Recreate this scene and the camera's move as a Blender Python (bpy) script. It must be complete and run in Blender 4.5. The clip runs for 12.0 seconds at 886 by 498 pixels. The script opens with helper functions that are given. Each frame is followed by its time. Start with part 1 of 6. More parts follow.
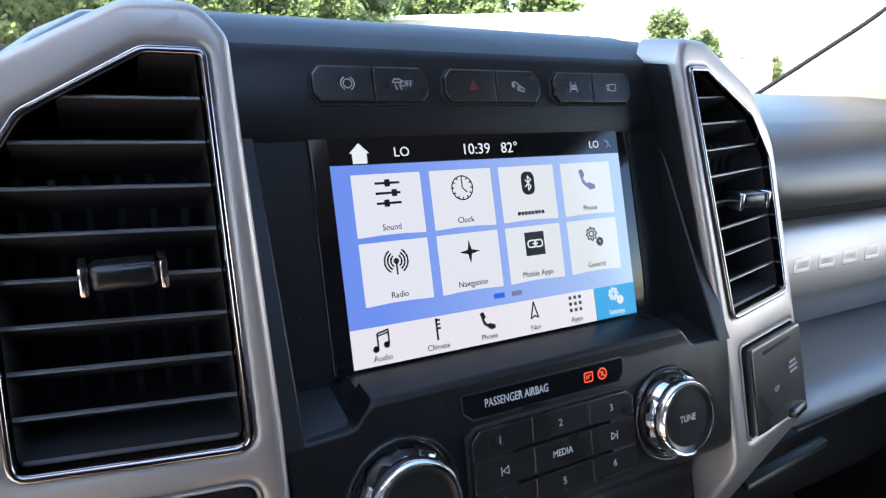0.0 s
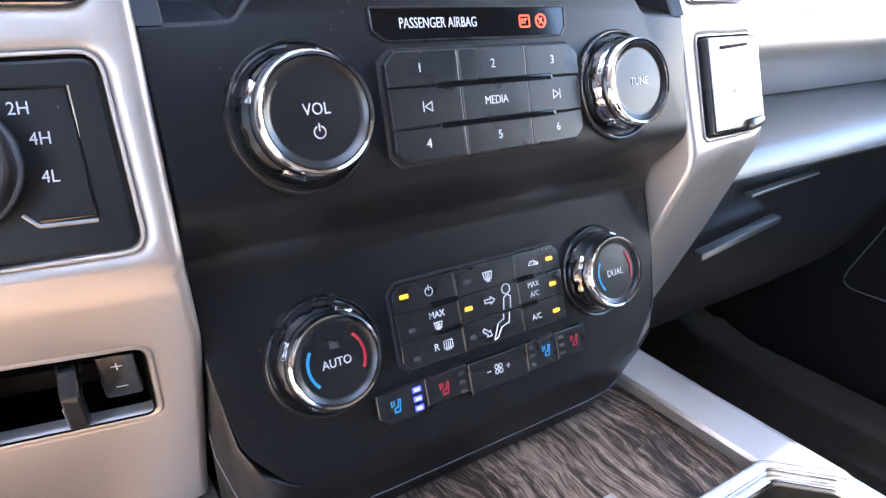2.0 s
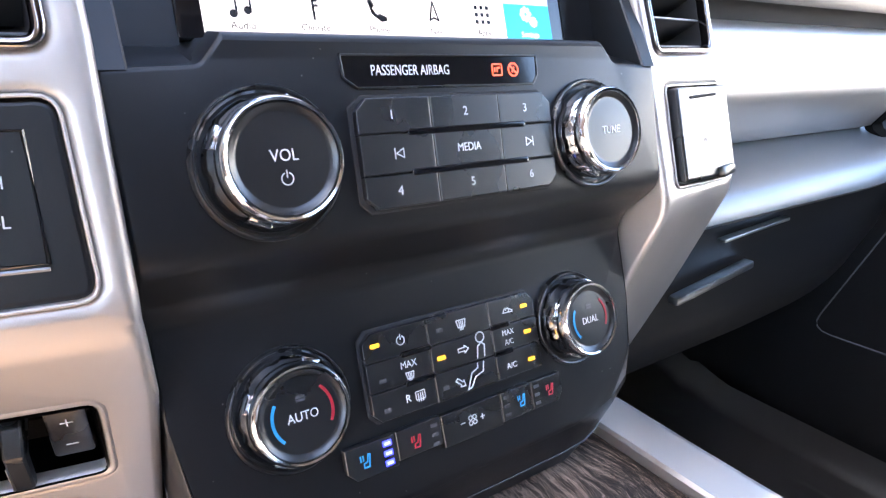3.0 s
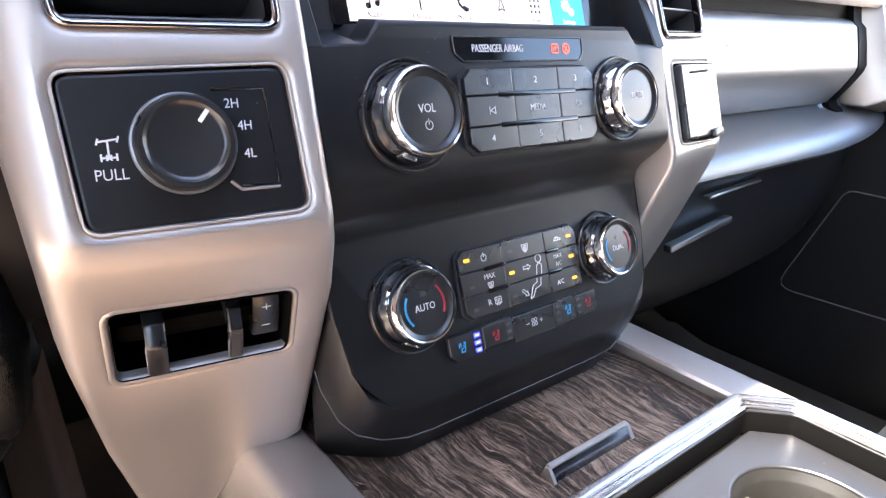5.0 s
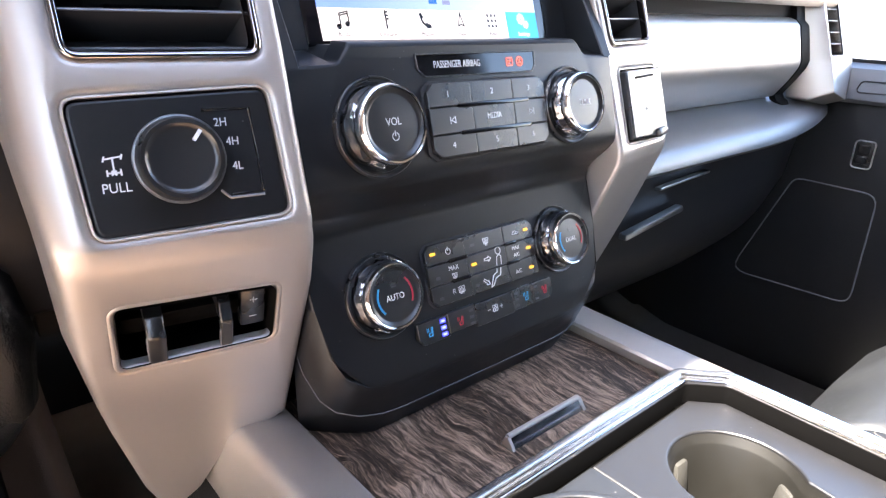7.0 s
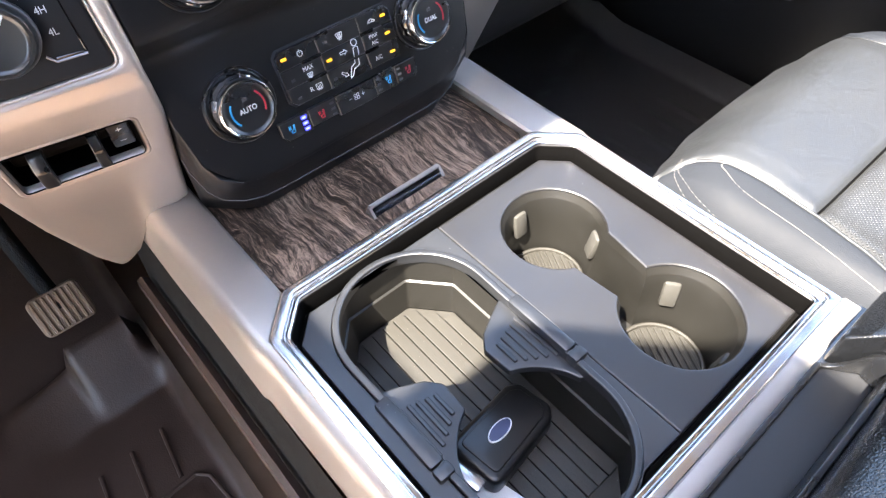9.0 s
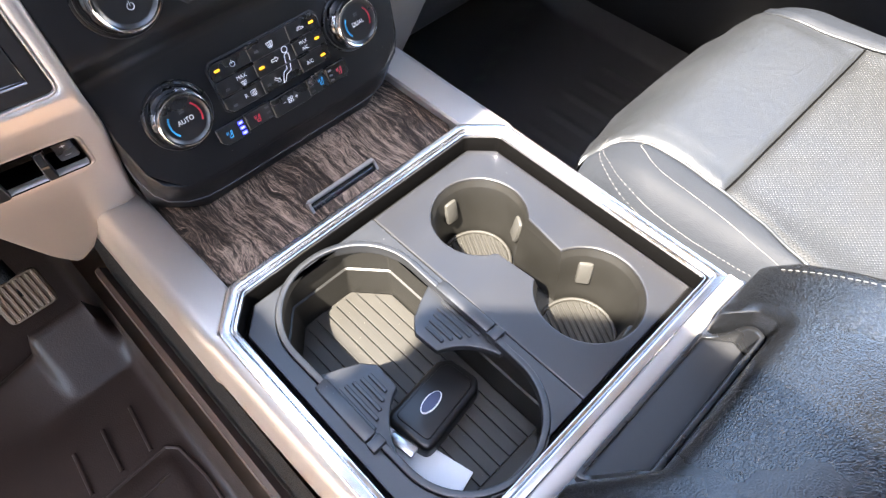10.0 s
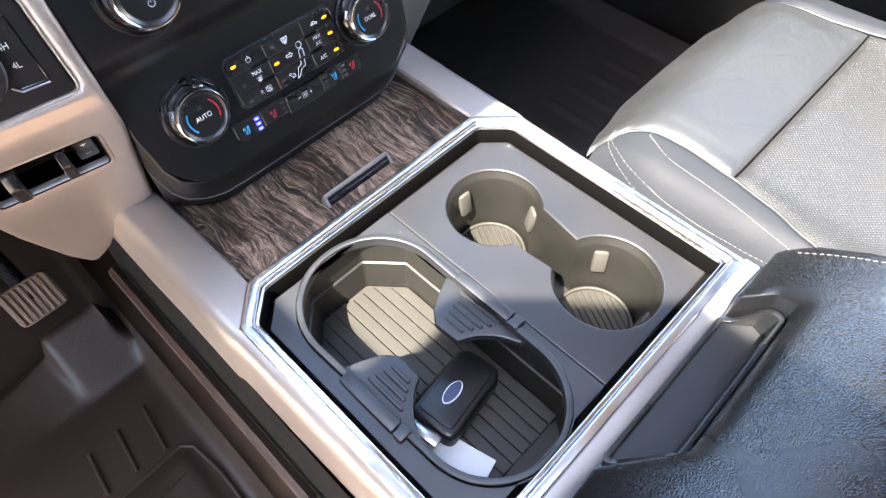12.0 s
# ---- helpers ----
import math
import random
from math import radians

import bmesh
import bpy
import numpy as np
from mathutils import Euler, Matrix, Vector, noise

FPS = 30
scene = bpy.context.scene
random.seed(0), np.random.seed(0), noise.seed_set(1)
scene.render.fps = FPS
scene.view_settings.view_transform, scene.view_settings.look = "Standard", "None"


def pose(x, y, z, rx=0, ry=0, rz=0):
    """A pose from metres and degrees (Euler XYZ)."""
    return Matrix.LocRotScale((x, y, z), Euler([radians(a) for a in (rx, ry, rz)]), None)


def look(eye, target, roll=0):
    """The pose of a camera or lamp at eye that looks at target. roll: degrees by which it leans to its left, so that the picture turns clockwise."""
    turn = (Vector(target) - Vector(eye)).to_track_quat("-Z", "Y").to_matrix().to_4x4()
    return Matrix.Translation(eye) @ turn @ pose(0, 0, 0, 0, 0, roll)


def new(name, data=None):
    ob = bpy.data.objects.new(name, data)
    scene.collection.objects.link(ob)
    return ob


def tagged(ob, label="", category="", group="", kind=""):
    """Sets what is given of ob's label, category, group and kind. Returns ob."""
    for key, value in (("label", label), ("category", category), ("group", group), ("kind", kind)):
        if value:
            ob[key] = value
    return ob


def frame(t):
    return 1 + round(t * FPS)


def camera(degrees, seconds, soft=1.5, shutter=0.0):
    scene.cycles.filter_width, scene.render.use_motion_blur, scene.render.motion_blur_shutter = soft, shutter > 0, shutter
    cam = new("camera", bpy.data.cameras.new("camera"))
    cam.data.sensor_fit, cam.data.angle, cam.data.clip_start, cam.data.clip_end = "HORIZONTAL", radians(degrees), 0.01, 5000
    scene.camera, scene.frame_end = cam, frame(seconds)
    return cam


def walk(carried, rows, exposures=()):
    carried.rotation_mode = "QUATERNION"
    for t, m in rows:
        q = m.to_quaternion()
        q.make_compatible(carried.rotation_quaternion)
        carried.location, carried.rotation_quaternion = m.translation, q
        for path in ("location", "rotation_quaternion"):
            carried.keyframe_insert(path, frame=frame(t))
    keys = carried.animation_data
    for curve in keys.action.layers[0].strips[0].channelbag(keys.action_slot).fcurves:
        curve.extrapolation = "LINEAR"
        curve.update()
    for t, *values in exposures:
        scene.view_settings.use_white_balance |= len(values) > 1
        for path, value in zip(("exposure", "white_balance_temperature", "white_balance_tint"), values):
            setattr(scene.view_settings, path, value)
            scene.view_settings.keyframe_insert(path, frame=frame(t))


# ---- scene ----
cam = camera(70.1, 12.0, soft=1.3)
# seconds, eye, yaw, pitch, lean
PATH = [
    (0.0, -0.1798, -0.2443, 0.8400, -29.10, -17.17, 2.43),
    (0.5, -0.1819, -0.2855, 0.8370, -30.87, -19.11, 3.19),
    (1.0, -0.1924, -0.3056, 0.8066, -32.75, -21.78, 4.23),
    (1.5, -0.1782, -0.2967, 0.7728, -33.30, -23.72, 2.27),
    (2.0, -0.1609, -0.2527, 0.7041, -33.53, -23.00, 1.06),
    (2.5, -0.1563, -0.2485, 0.7049, -35.08, -19.89, 1.93),
    (2.7, -0.1553, -0.2488, 0.7043, -35.40, -19.20, 1.80),
    (4.3, -0.1952, -0.2606, 0.7073, -36.01, -19.30, 2.40),
    (4.5, -0.2117, -0.2689, 0.7032, -36.38, -19.29, 2.23),
    (5.0, -0.2537, -0.2858, 0.7024, -38.71, -19.98, 1.92),
    (5.5, -0.2666, -0.3109, 0.7167, -40.93, -20.99, 2.23),
    (6.0, -0.2730, -0.3152, 0.7171, -41.23, -21.35, 2.05),
    (6.5, -0.2734, -0.3152, 0.7179, -41.28, -21.02, 1.95),
    (6.7, -0.2729, -0.3149, 0.7174, -41.30, -20.88, 1.93),
    (8.3, -0.2417, -0.3424, 0.7682, -39.00, -36.58, 0.71),
    (8.5, -0.2204, -0.3571, 0.7748, -38.80, -41.88, -0.12),
    (9.0, -0.1974, -0.3900, 0.8220, -39.78, -50.55, -1.89),
    (9.5, -0.1811, -0.4137, 0.8663, -42.09, -53.86, -1.64),
    (10.0, -0.1783, -0.4151, 0.8714, -43.92, -54.65, -0.56),
    (10.5, -0.1788, -0.4151, 0.8694, -44.26, -54.93, -0.32),
    (11.0, -0.1820, -0.4138, 0.8693, -44.34, -54.97, -0.65),
    (11.5, -0.1932, -0.4090, 0.8693, -44.14, -54.91, -1.04),
    (12.0, -0.1937, -0.4079, 0.8715, -44.41, -54.88, -1.36),
]

# seconds, stops, white balance
EXPOSURES = [(0.0, 2.68, 6050, 7), (0.5, 2.90, 6050, 8), (1.0, 3.20, 6150, 9), (1.5, 3.66, 6250, 10), (2.0, 4.20, 6450, 12), (2.5, 4.26, 6500, 12), (4.5, 4.07, 6700, 13), (6.5, 3.95, 6750, 13), (8.5, 3.96, 6900, 13), (9.0, 4.10, 6850, 12), (10.0, 4.10, 6850, 12), (12.0, 4.08, 6900, 12)]


def eye_pose(x, y, z, yaw, pitch, lean):
    return pose(x, y, z, 0, 0, yaw) @ pose(0, 0, 0, 90 + pitch) @ pose(0, 0, 0, 0, 0, lean)


walk(cam, [(t, eye_pose(*row)) for t, *row in PATH], exposures=EXPOSURES)

# ---- daylight ----
world = bpy.data.worlds.new("sky")
scene.world = world
world.use_nodes = True
wn, wl = world.node_tree.nodes, world.node_tree.links
sky = wn.new("ShaderNodeTexSky")
sky.sky_type, sky.sun_disc = "NISHITA", False
SUN_TRAVEL = Vector((0.60, 0.12, -1.0)).normalized()
sky.sun_elevation = math.asin(-SUN_TRAVEL.z)
sky.sun_rotation = math.atan2(-SUN_TRAVEL.x, -SUN_TRAVEL.y)
wl.new(sky.outputs[0], wn["Background"].inputs[0])
wn["Background"].inputs[1].default_value = 0.15

sun = new("sun", bpy.data.lights.new("sun", "SUN"))
sun.data.energy, sun.data.angle, sun.data.color = 4.5, radians(0.6), (1.0, 0.94, 0.84)
sun.matrix_world = look((0, 0, 6), Vector((0, 0, 6)) + SUN_TRAVEL)


# ---- materials ----
def material(name, color, rough=0.5, metal=0.0, grain=0.0, grain_size=900.0, blotch=0.0, blotch_size=25.0, coat=0.0, spec=0.5, mottle=0.0):
    """A surface with fine relief (grain), patches of gloss (blotch) and of tone (mottle)."""
    m = bpy.data.materials.new(name)
    m.use_nodes = True
    n, k = m.node_tree.nodes, m.node_tree.links
    b = n["Principled BSDF"]
    b.inputs["Base Color"].default_value = (*color, 1)
    b.inputs["Roughness"].default_value = rough
    b.inputs["Metallic"].default_value = metal
    b.inputs["Coat Weight"].default_value = coat
    b.inputs["Coat Roughness"].default_value = 0.08
    b.inputs["Specular IOR Level"].default_value = spec
    co = n.new("ShaderNodeTexCoord")
    if grain:
        t = n.new("ShaderNodeTexNoise")
        t.inputs["Scale"].default_value, t.inputs["Detail"].default_value = grain_size, 3
        bump = n.new("ShaderNodeBump")
        bump.inputs["Strength"].default_value, bump.inputs["Distance"].default_value = grain, 0.0004
        k.new(co.outputs["Object"], t.inputs["Vector"])
        k.new(t.outputs["Fac"], bump.inputs["Height"])
        k.new(bump.outputs["Normal"], b.inputs["Normal"])
    if blotch or mottle:
        t = n.new("ShaderNodeTexNoise")
        t.inputs["Scale"].default_value, t.inputs["Detail"].default_value = blotch_size, 6
        k.new(co.outputs["Object"], t.inputs["Vector"])
        if blotch:
            r = n.new("ShaderNodeMapRange")
            r.inputs["From Min"].default_value, r.inputs["From Max"].default_value = 0.3, 0.7
            r.inputs["To Min"].default_value, r.inputs["To Max"].default_value = max(rough - blotch, 0.02), min(rough + blotch, 1)
            k.new(t.outputs["Fac"], r.inputs["Value"])
            k.new(r.outputs["Result"], b.inputs["Roughness"])
        if mottle:
            mix = n.new("ShaderNodeMix")
            mix.data_type = "RGBA"
            mix.inputs["A"].default_value = (*[c * (1 - mottle) for c in color], 1)
            mix.inputs["B"].default_value = (*[min(c * (1 + mottle), 1) for c in color], 1)
            k.new(t.outputs["Fac"], mix.inputs["Factor"])
            k.new(mix.outputs["Result"], b.inputs["Base Color"])
    return m


def glowing(name, color, strength, dim=(0.01, 0.01, 0.01)):
    m = material(name, dim, 0.35)
    b = m.node_tree.nodes["Principled BSDF"]
    b.inputs["Emission Color"].default_value = (*color, 1)
    b.inputs["Emission Strength"].default_value = strength
    return m


def dusted(m, amount=0.25, size=260.0, color=(0.5, 0.48, 0.45)):
    """Sparse specks of dust on a dark surface."""
    n, k = m.node_tree.nodes, m.node_tree.links
    b = n["Principled BSDF"]
    base = tuple(b.inputs["Base Color"].default_value)
    co = n.new("ShaderNodeTexCoord")
    v = n.new("ShaderNodeTexVoronoi")
    v.inputs["Scale"].default_value = size
    r = n.new("ShaderNodeMapRange")
    r.inputs["From Min"].default_value, r.inputs["From Max"].default_value = 0.03, 0.09
    r.inputs["To Min"].default_value, r.inputs["To Max"].default_value = 1.0, 0.0
    few = n.new("ShaderNodeTexNoise")
    few.inputs["Scale"].default_value, few.inputs["Detail"].default_value = size * 0.35, 1
    gate = n.new("ShaderNodeMath")
    gate.operation, gate.inputs[1].default_value = "GREATER_THAN", 0.60
    mul = n.new("ShaderNodeMath")
    mul.operation = "MULTIPLY"
    amt = n.new("ShaderNodeMath")
    amt.operation, amt.inputs[1].default_value = "MULTIPLY", amount
    mix = n.new("ShaderNodeMix")
    mix.data_type = "RGBA"
    mix.inputs["A"].default_value, mix.inputs["B"].default_value = base, (*color, 1)
    k.new(co.outputs["Object"], v.inputs["Vector"])
    k.new(co.outputs["Object"], few.inputs["Vector"])
    k.new(v.outputs["Distance"], r.inputs["Value"])
    k.new(few.outputs["Fac"], gate.inputs[0])
    k.new(r.outputs["Result"], mul.inputs[0])
    k.new(gate.outputs[0], mul.inputs[1])
    k.new(mul.outputs[0], amt.inputs[0])
    k.new(amt.outputs[0], mix.inputs["Factor"])
    k.new(mix.outputs["Result"], b.inputs["Base Color"])
    return m


def leather(name, color, rough, scale, strength, spec=0.5, wrinkle=0.0):
    """Grained leather: cells with creases between them, and a soft wear in the gloss."""
    m = material(name, color, rough, blotch=0.07, blotch_size=14, spec=spec)
    n, k = m.node_tree.nodes, m.node_tree.links
    co = n.new("ShaderNodeTexCoord")
    warp = n.new("ShaderNodeTexNoise")
    warp.inputs["Scale"].default_value = scale * 0.6
    add = n.new("ShaderNodeMix")
    add.data_type = "VECTOR"
    add.inputs["Factor"].default_value = 0.0012
    v = n.new("ShaderNodeTexVoronoi")
    v.feature = "DISTANCE_TO_EDGE"
    v.inputs["Scale"].default_value = scale
    r = n.new("ShaderNodeMapRange")
    r.inputs["From Max"].default_value = 0.34
    bump = n.new("ShaderNodeBump")
    bump.inputs["Strength"].default_value, bump.inputs["Distance"].default_value = strength, 0.0006
    k.new(co.outputs["Object"], add.inputs["A"])
    k.new(co.outputs["Object"], warp.inputs["Vector"])
    k.new(warp.outputs["Color"], add.inputs["B"])
    k.new(add.outputs["Result"], v.inputs["Vector"])
    k.new(v.outputs["Distance"], r.inputs["Value"])
    k.new(r.outputs["Result"], bump.inputs["Height"])
    if wrinkle:
        fold = n.new("ShaderNodeTexNoise")
        fold.inputs["Scale"].default_value, fold.inputs["Detail"].default_value, fold.inputs["Distortion"].default_value = 34, 4, 1.2
        soft = n.new("ShaderNodeBump")
        soft.inputs["Strength"].default_value, soft.inputs["Distance"].default_value = wrinkle, 0.003
        k.new(co.outputs["Object"], fold.inputs["Vector"])
        k.new(fold.outputs["Fac"], soft.inputs["Height"])
        k.new(soft.outputs["Normal"], bump.inputs["Normal"])
    k.new(bump.outputs["Normal"], n["Principled BSDF"].inputs["Normal"])
    return m


def perforated(name, color, rough, pitch):
    """Leather with rows of small punched holes."""
    m = material(name, color, rough, grain=0.25, grain_size=700, blotch=0.08, blotch_size=20)
    n, k = m.node_tree.nodes, m.node_tree.links
    b = n["Principled BSDF"]
    co = n.new("ShaderNodeTexCoord")
    turn = n.new("ShaderNodeMapping")
    turn.inputs["Rotation"].default_value[2] = radians(45)
    turn.inputs["Scale"].default_value = (1 / pitch, 1 / pitch, 0)
    frac = n.new("ShaderNodeVectorMath")
    frac.operation = "FRACTION"
    sub = n.new("ShaderNodeVectorMath")
    sub.operation, sub.inputs[1].default_value = "SUBTRACT", (0.5, 0.5, 0)
    ln = n.new("ShaderNodeVectorMath")
    ln.operation = "LENGTH"
    r = n.new("ShaderNodeMapRange")
    r.inputs["From Min"].default_value, r.inputs["From Max"].default_value = 0.20, 0.30
    mix = n.new("ShaderNodeMix")
    mix.data_type = "RGBA"
    mix.inputs["A"].default_value, mix.inputs["B"].default_value = (0.009, 0.009, 0.009, 1), (*color, 1)
    bump = n.new("ShaderNodeBump")
    bump.inputs["Strength"].default_value, bump.inputs["Distance"].default_value = 0.6, 0.0008
    k.new(co.outputs["Object"], turn.inputs["Vector"])
    k.new(turn.outputs[0], frac.inputs[0])
    k.new(frac.outputs[0], sub.inputs[0])
    k.new(sub.outputs[0], ln.inputs[0])
    k.new(ln.outputs["Value"], r.inputs["Value"])
    k.new(r.outputs["Result"], mix.inputs["Factor"])
    k.new(mix.outputs["Result"], b.inputs["Base Color"])
    k.new(r.outputs["Result"], bump.inputs["Height"])
    k.new(bump.outputs["Normal"], b.inputs["Normal"])
    return m


def open_grain_wood(name):
    """Grey-brown veneer: uneven wavy streaks along the car, with short dark pores."""
    m = material(name, (0.10, 0.085, 0.072), 0.6, spec=0.15)
    n, k = m.node_tree.nodes, m.node_tree.links
    b = n["Principled BSDF"]
    co = n.new("ShaderNodeTexCoord")

    def noise_node(vector, scale, detail, rough=0.5):
        t = n.new("ShaderNodeTexNoise")
        t.inputs["Scale"].default_value, t.inputs["Detail"].default_value, t.inputs["Roughness"].default_value = scale, detail, rough
        k.new(vector, t.inputs["Vector"])
        return t

    def bent(vector, by, amount):
        sub = n.new("ShaderNodeVectorMath")
        sub.operation, sub.inputs[1].default_value = "SUBTRACT", (0.5, 0.5, 0.5)
        mul = n.new("ShaderNodeVectorMath")
        mul.operation, mul.inputs[1].default_value = "MULTIPLY", (amount, amount, 0)
        add = n.new("ShaderNodeVectorMath")
        k.new(by.outputs["Color"], sub.inputs[0])
        k.new(sub.outputs[0], mul.inputs[0])
        k.new(vector, add.inputs[0])
        k.new(mul.outputs[0], add.inputs[1])
        return add.outputs[0]

    def scaled(vector, size):
        mp = n.new("ShaderNodeMapping")
        mp.inputs["Scale"].default_value = size
        k.new(vector, mp.inputs["Vector"])
        return mp.outputs[0]

    # year lines: waves across the car, bent by a slow flow and a fine ripple, broken by pores
    flow = bent(scaled(co.outputs["Object"], (1, 0.42, 1)), noise_node(scaled(co.outputs["Object"], (1, 0.55, 1)), 17, 2), 0.034)
    ripple = bent(flow, noise_node(scaled(co.outputs["Object"], (1, 0.5, 1)), 120, 2), 0.0050)
    lines = n.new("ShaderNodeTexWave")
    lines.inputs["Scale"].default_value, lines.inputs["Distortion"].default_value = 460, 6.0
    lines.inputs["Detail"].default_value, lines.inputs["Detail Scale"].default_value, lines.inputs["Detail Roughness"].default_value = 3, 0.7, 0.65
    k.new(ripple, lines.inputs["Vector"])
    pores = noise_node(scaled(ripple, (900, 330, 1)), 1.0, 5, 0.80)
    broad = noise_node(scaled(ripple, (300, 62, 1)), 1.0, 5, 0.72)
    two = n.new("ShaderNodeMix")
    two.inputs["Factor"].default_value = 0.78
    k.new(lines.outputs["Fac"], two.inputs["A"])
    k.new(pores.outputs["Fac"], two.inputs["B"])
    mixed = n.new("ShaderNodeMix")
    mixed.inputs["Factor"].default_value = 0.45
    k.new(two.outputs["Result"], mixed.inputs["A"])
    k.new(broad.outputs["Fac"], mixed.inputs["B"])
    # slow dark bands along the grain
    bands = noise_node(scaled(flow, (46, 15, 1)), 1.0, 3, 0.6)
    tone = n.new("ShaderNodeMapRange")
    tone.inputs["From Min"].default_value, tone.inputs["From Max"].default_value = 0.34, 0.62
    tone.inputs["To Min"].default_value, tone.inputs["To Max"].default_value = -0.062, 0.012
    k.new(bands.outputs["Fac"], tone.inputs["Value"])
    shift = n.new("ShaderNodeMath")
    k.new(mixed.outputs["Result"], shift.inputs[0])
    k.new(tone.outputs["Result"], shift.inputs[1])
    ramp = n.new("ShaderNodeValToRGB")
    ramp.color_ramp.elements[0].position, ramp.color_ramp.elements[0].color = 0.436, (0.0115, 0.0080, 0.0060, 1)
    ramp.color_ramp.elements[1].position, ramp.color_ramp.elements[1].color = 0.576, (0.375, 0.270, 0.203, 1)
    mid = ramp.color_ramp.elements.new(0.512)
    mid.color = (0.082, 0.057, 0.042, 1)
    bump = n.new("ShaderNodeBump")
    bump.inputs["Strength"].default_value, bump.inputs["Distance"].default_value = 0.5, 0.0005
    k.new(shift.outputs[0], ramp.inputs["Fac"])
    k.new(ramp.outputs["Color"], b.inputs["Base Color"])
    k.new(mixed.outputs["Result"], bump.inputs["Height"])
    k.new(bump.outputs["Normal"], b.inputs["Normal"])
    return m


M_PAD = material("dash_pad", (0.0095, 0.0107, 0.0138), 0.42, grain=0.4, grain_size=1300, mottle=0.15, spec=0.9)
M_UPPER = material("upper_dash_face", (0.0080, 0.0090, 0.0115), 0.48, grain=0.15, grain_size=1800, blotch=0.03, spec=0.4)
M_TRIM = material("black_trim", (0.0090, 0.0093, 0.0106), 0.44, grain=0.3, grain_size=1400, mottle=0.2, spec=0.36)
M_PANEL = dusted(material("satin_black_plastic", (0.0042, 0.0046, 0.0058), 0.40, grain=0.12, grain_size=2200, blotch=0.03, spec=0.36), 0.25, 200)
M_BUTTON = material("button_plastic", (0.0078, 0.0082, 0.0092), 0.29, grain=0.10, grain_size=2500, blotch=0.05, spec=0.7)
M_GLOSS = material("gloss_black", (0.006, 0.006, 0.007), 0.08, blotch=0.03, blotch_size=60)
M_SILVER = material("satin_silver_paint", (0.380, 0.348, 0.322), 0.42, metal=0.74, grain=0.05, grain_size=3000, blotch=0.05, blotch_size=18, mottle=0.05)
M_CHROME = material("chrome", (0.70, 0.70, 0.71), 0.13, metal=1.0, blotch=0.05, blotch_size=90)
M_FRAME = material("satin_chrome", (0.72, 0.72, 0.73), 0.22, metal=1.0, blotch=0.05, blotch_size=60)
M_KNOB = material("polished_chrome", (0.55, 0.55, 0.56), 0.07, metal=1.0, blotch=0.03, blotch_size=120)
M_RING = material("dark_chrome", (0.30, 0.29, 0.30), 0.12, metal=1.0, blotch=0.04, blotch_size=90)
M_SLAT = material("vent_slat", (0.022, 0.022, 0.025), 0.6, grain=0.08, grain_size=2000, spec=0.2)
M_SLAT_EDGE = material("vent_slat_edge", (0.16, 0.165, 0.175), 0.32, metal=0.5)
M_DARK = material("dark_void", (0.024, 0.024, 0.026), 0.8, grain=0.2, spec=0.2)
# Near black, so that gaps and recesses look deeply shaded.
M_GAP_SHADE = material("gap_shade_black", (0.0018, 0.0017, 0.0017), 0.6, grain=0.1, spec=0.05)
M_TRAY = dusted(material("tray_plastic", (0.0085, 0.0085, 0.0097), 0.38, grain=0.18, grain_size=1500, blotch=0.04, mottle=0.08, spec=0.8), 0.30, 150)
M_CUP = material("cup_liner", (0.0055, 0.0051, 0.0041), 0.5, grain=0.18, grain_size=1500, blotch=0.06, mottle=0.1)
M_RUBBER = dusted(material("ribbed_rubber", (0.0130, 0.0118, 0.0090), 0.6, grain=0.6, grain_size=900, mottle=0.35, blotch_size=160), 0.5, 300)
M_CLIP = material("grey_clip", (0.034, 0.033, 0.030), 0.45, grain=0.1)
M_WOOD = open_grain_wood("grey_wood_veneer")
M_LEATHER = leather("black_leather", (0.0042, 0.0046, 0.0054), 0.23, 600, 0.24, 0.75)
M_SEAT = leather("seat_leather", (0.0190, 0.0208, 0.0235), 0.42, 700, 0.25, 0.65, 0.25)
# Darker, duller copy of the seat leather; the bolster's shade is in its colour.
M_SEAT_SHADED = leather("shaded_seat_leather", (0.0148, 0.0170, 0.0212), 0.60, 700, 0.22, 0.12, 0.25)
# Lip browned on the driver's side only, to stand for warm light on it.
M_LIP_WARM = material("warm_lit_lip", (0.050, 0.031, 0.023), 0.45, grain=0.4, grain_size=900, mottle=0.2)
M_PERF = perforated("perforated_leather", (0.0235, 0.0247, 0.0255), 0.42, 0.0029)
M_THREAD = material("pale_thread", (0.17, 0.163, 0.150), 0.8, grain=0.4)
# Brown in this black rubber stands for warm bounced light in the footwell.
M_MAT = material("floor_mat_rubber", (0.0275, 0.0150, 0.0100), 0.50, grain=0.8, grain_size=500, blotch=0.08, blotch_size=22, mottle=0.4, spec=0.32)
M_MAT_BLACK = material("black_mat_rubber", (0.0240, 0.0235, 0.0240), 0.34, grain=0.45, grain_size=700, blotch=0.06, blotch_size=12, mottle=0.25, spec=1.0)
M_CARPET = material("carpet", (0.022, 0.021, 0.021), 0.95, grain=1.0, grain_size=900, mottle=0.3)
M_WHITE = material("white_print", (0.58, 0.59, 0.61), 0.5, spec=0.3)
M_GREYPRINT = material("grey_print", (0.42, 0.43, 0.45), 0.5)
M_DIMPRINT = material("dim_print", (0.06, 0.06, 0.065), 0.5)
M_REDPRINT = material("red_print", (0.42, 0.025, 0.045), 0.45)
M_HAZARD = material("dim_red_print", (0.20, 0.015, 0.02), 0.5)
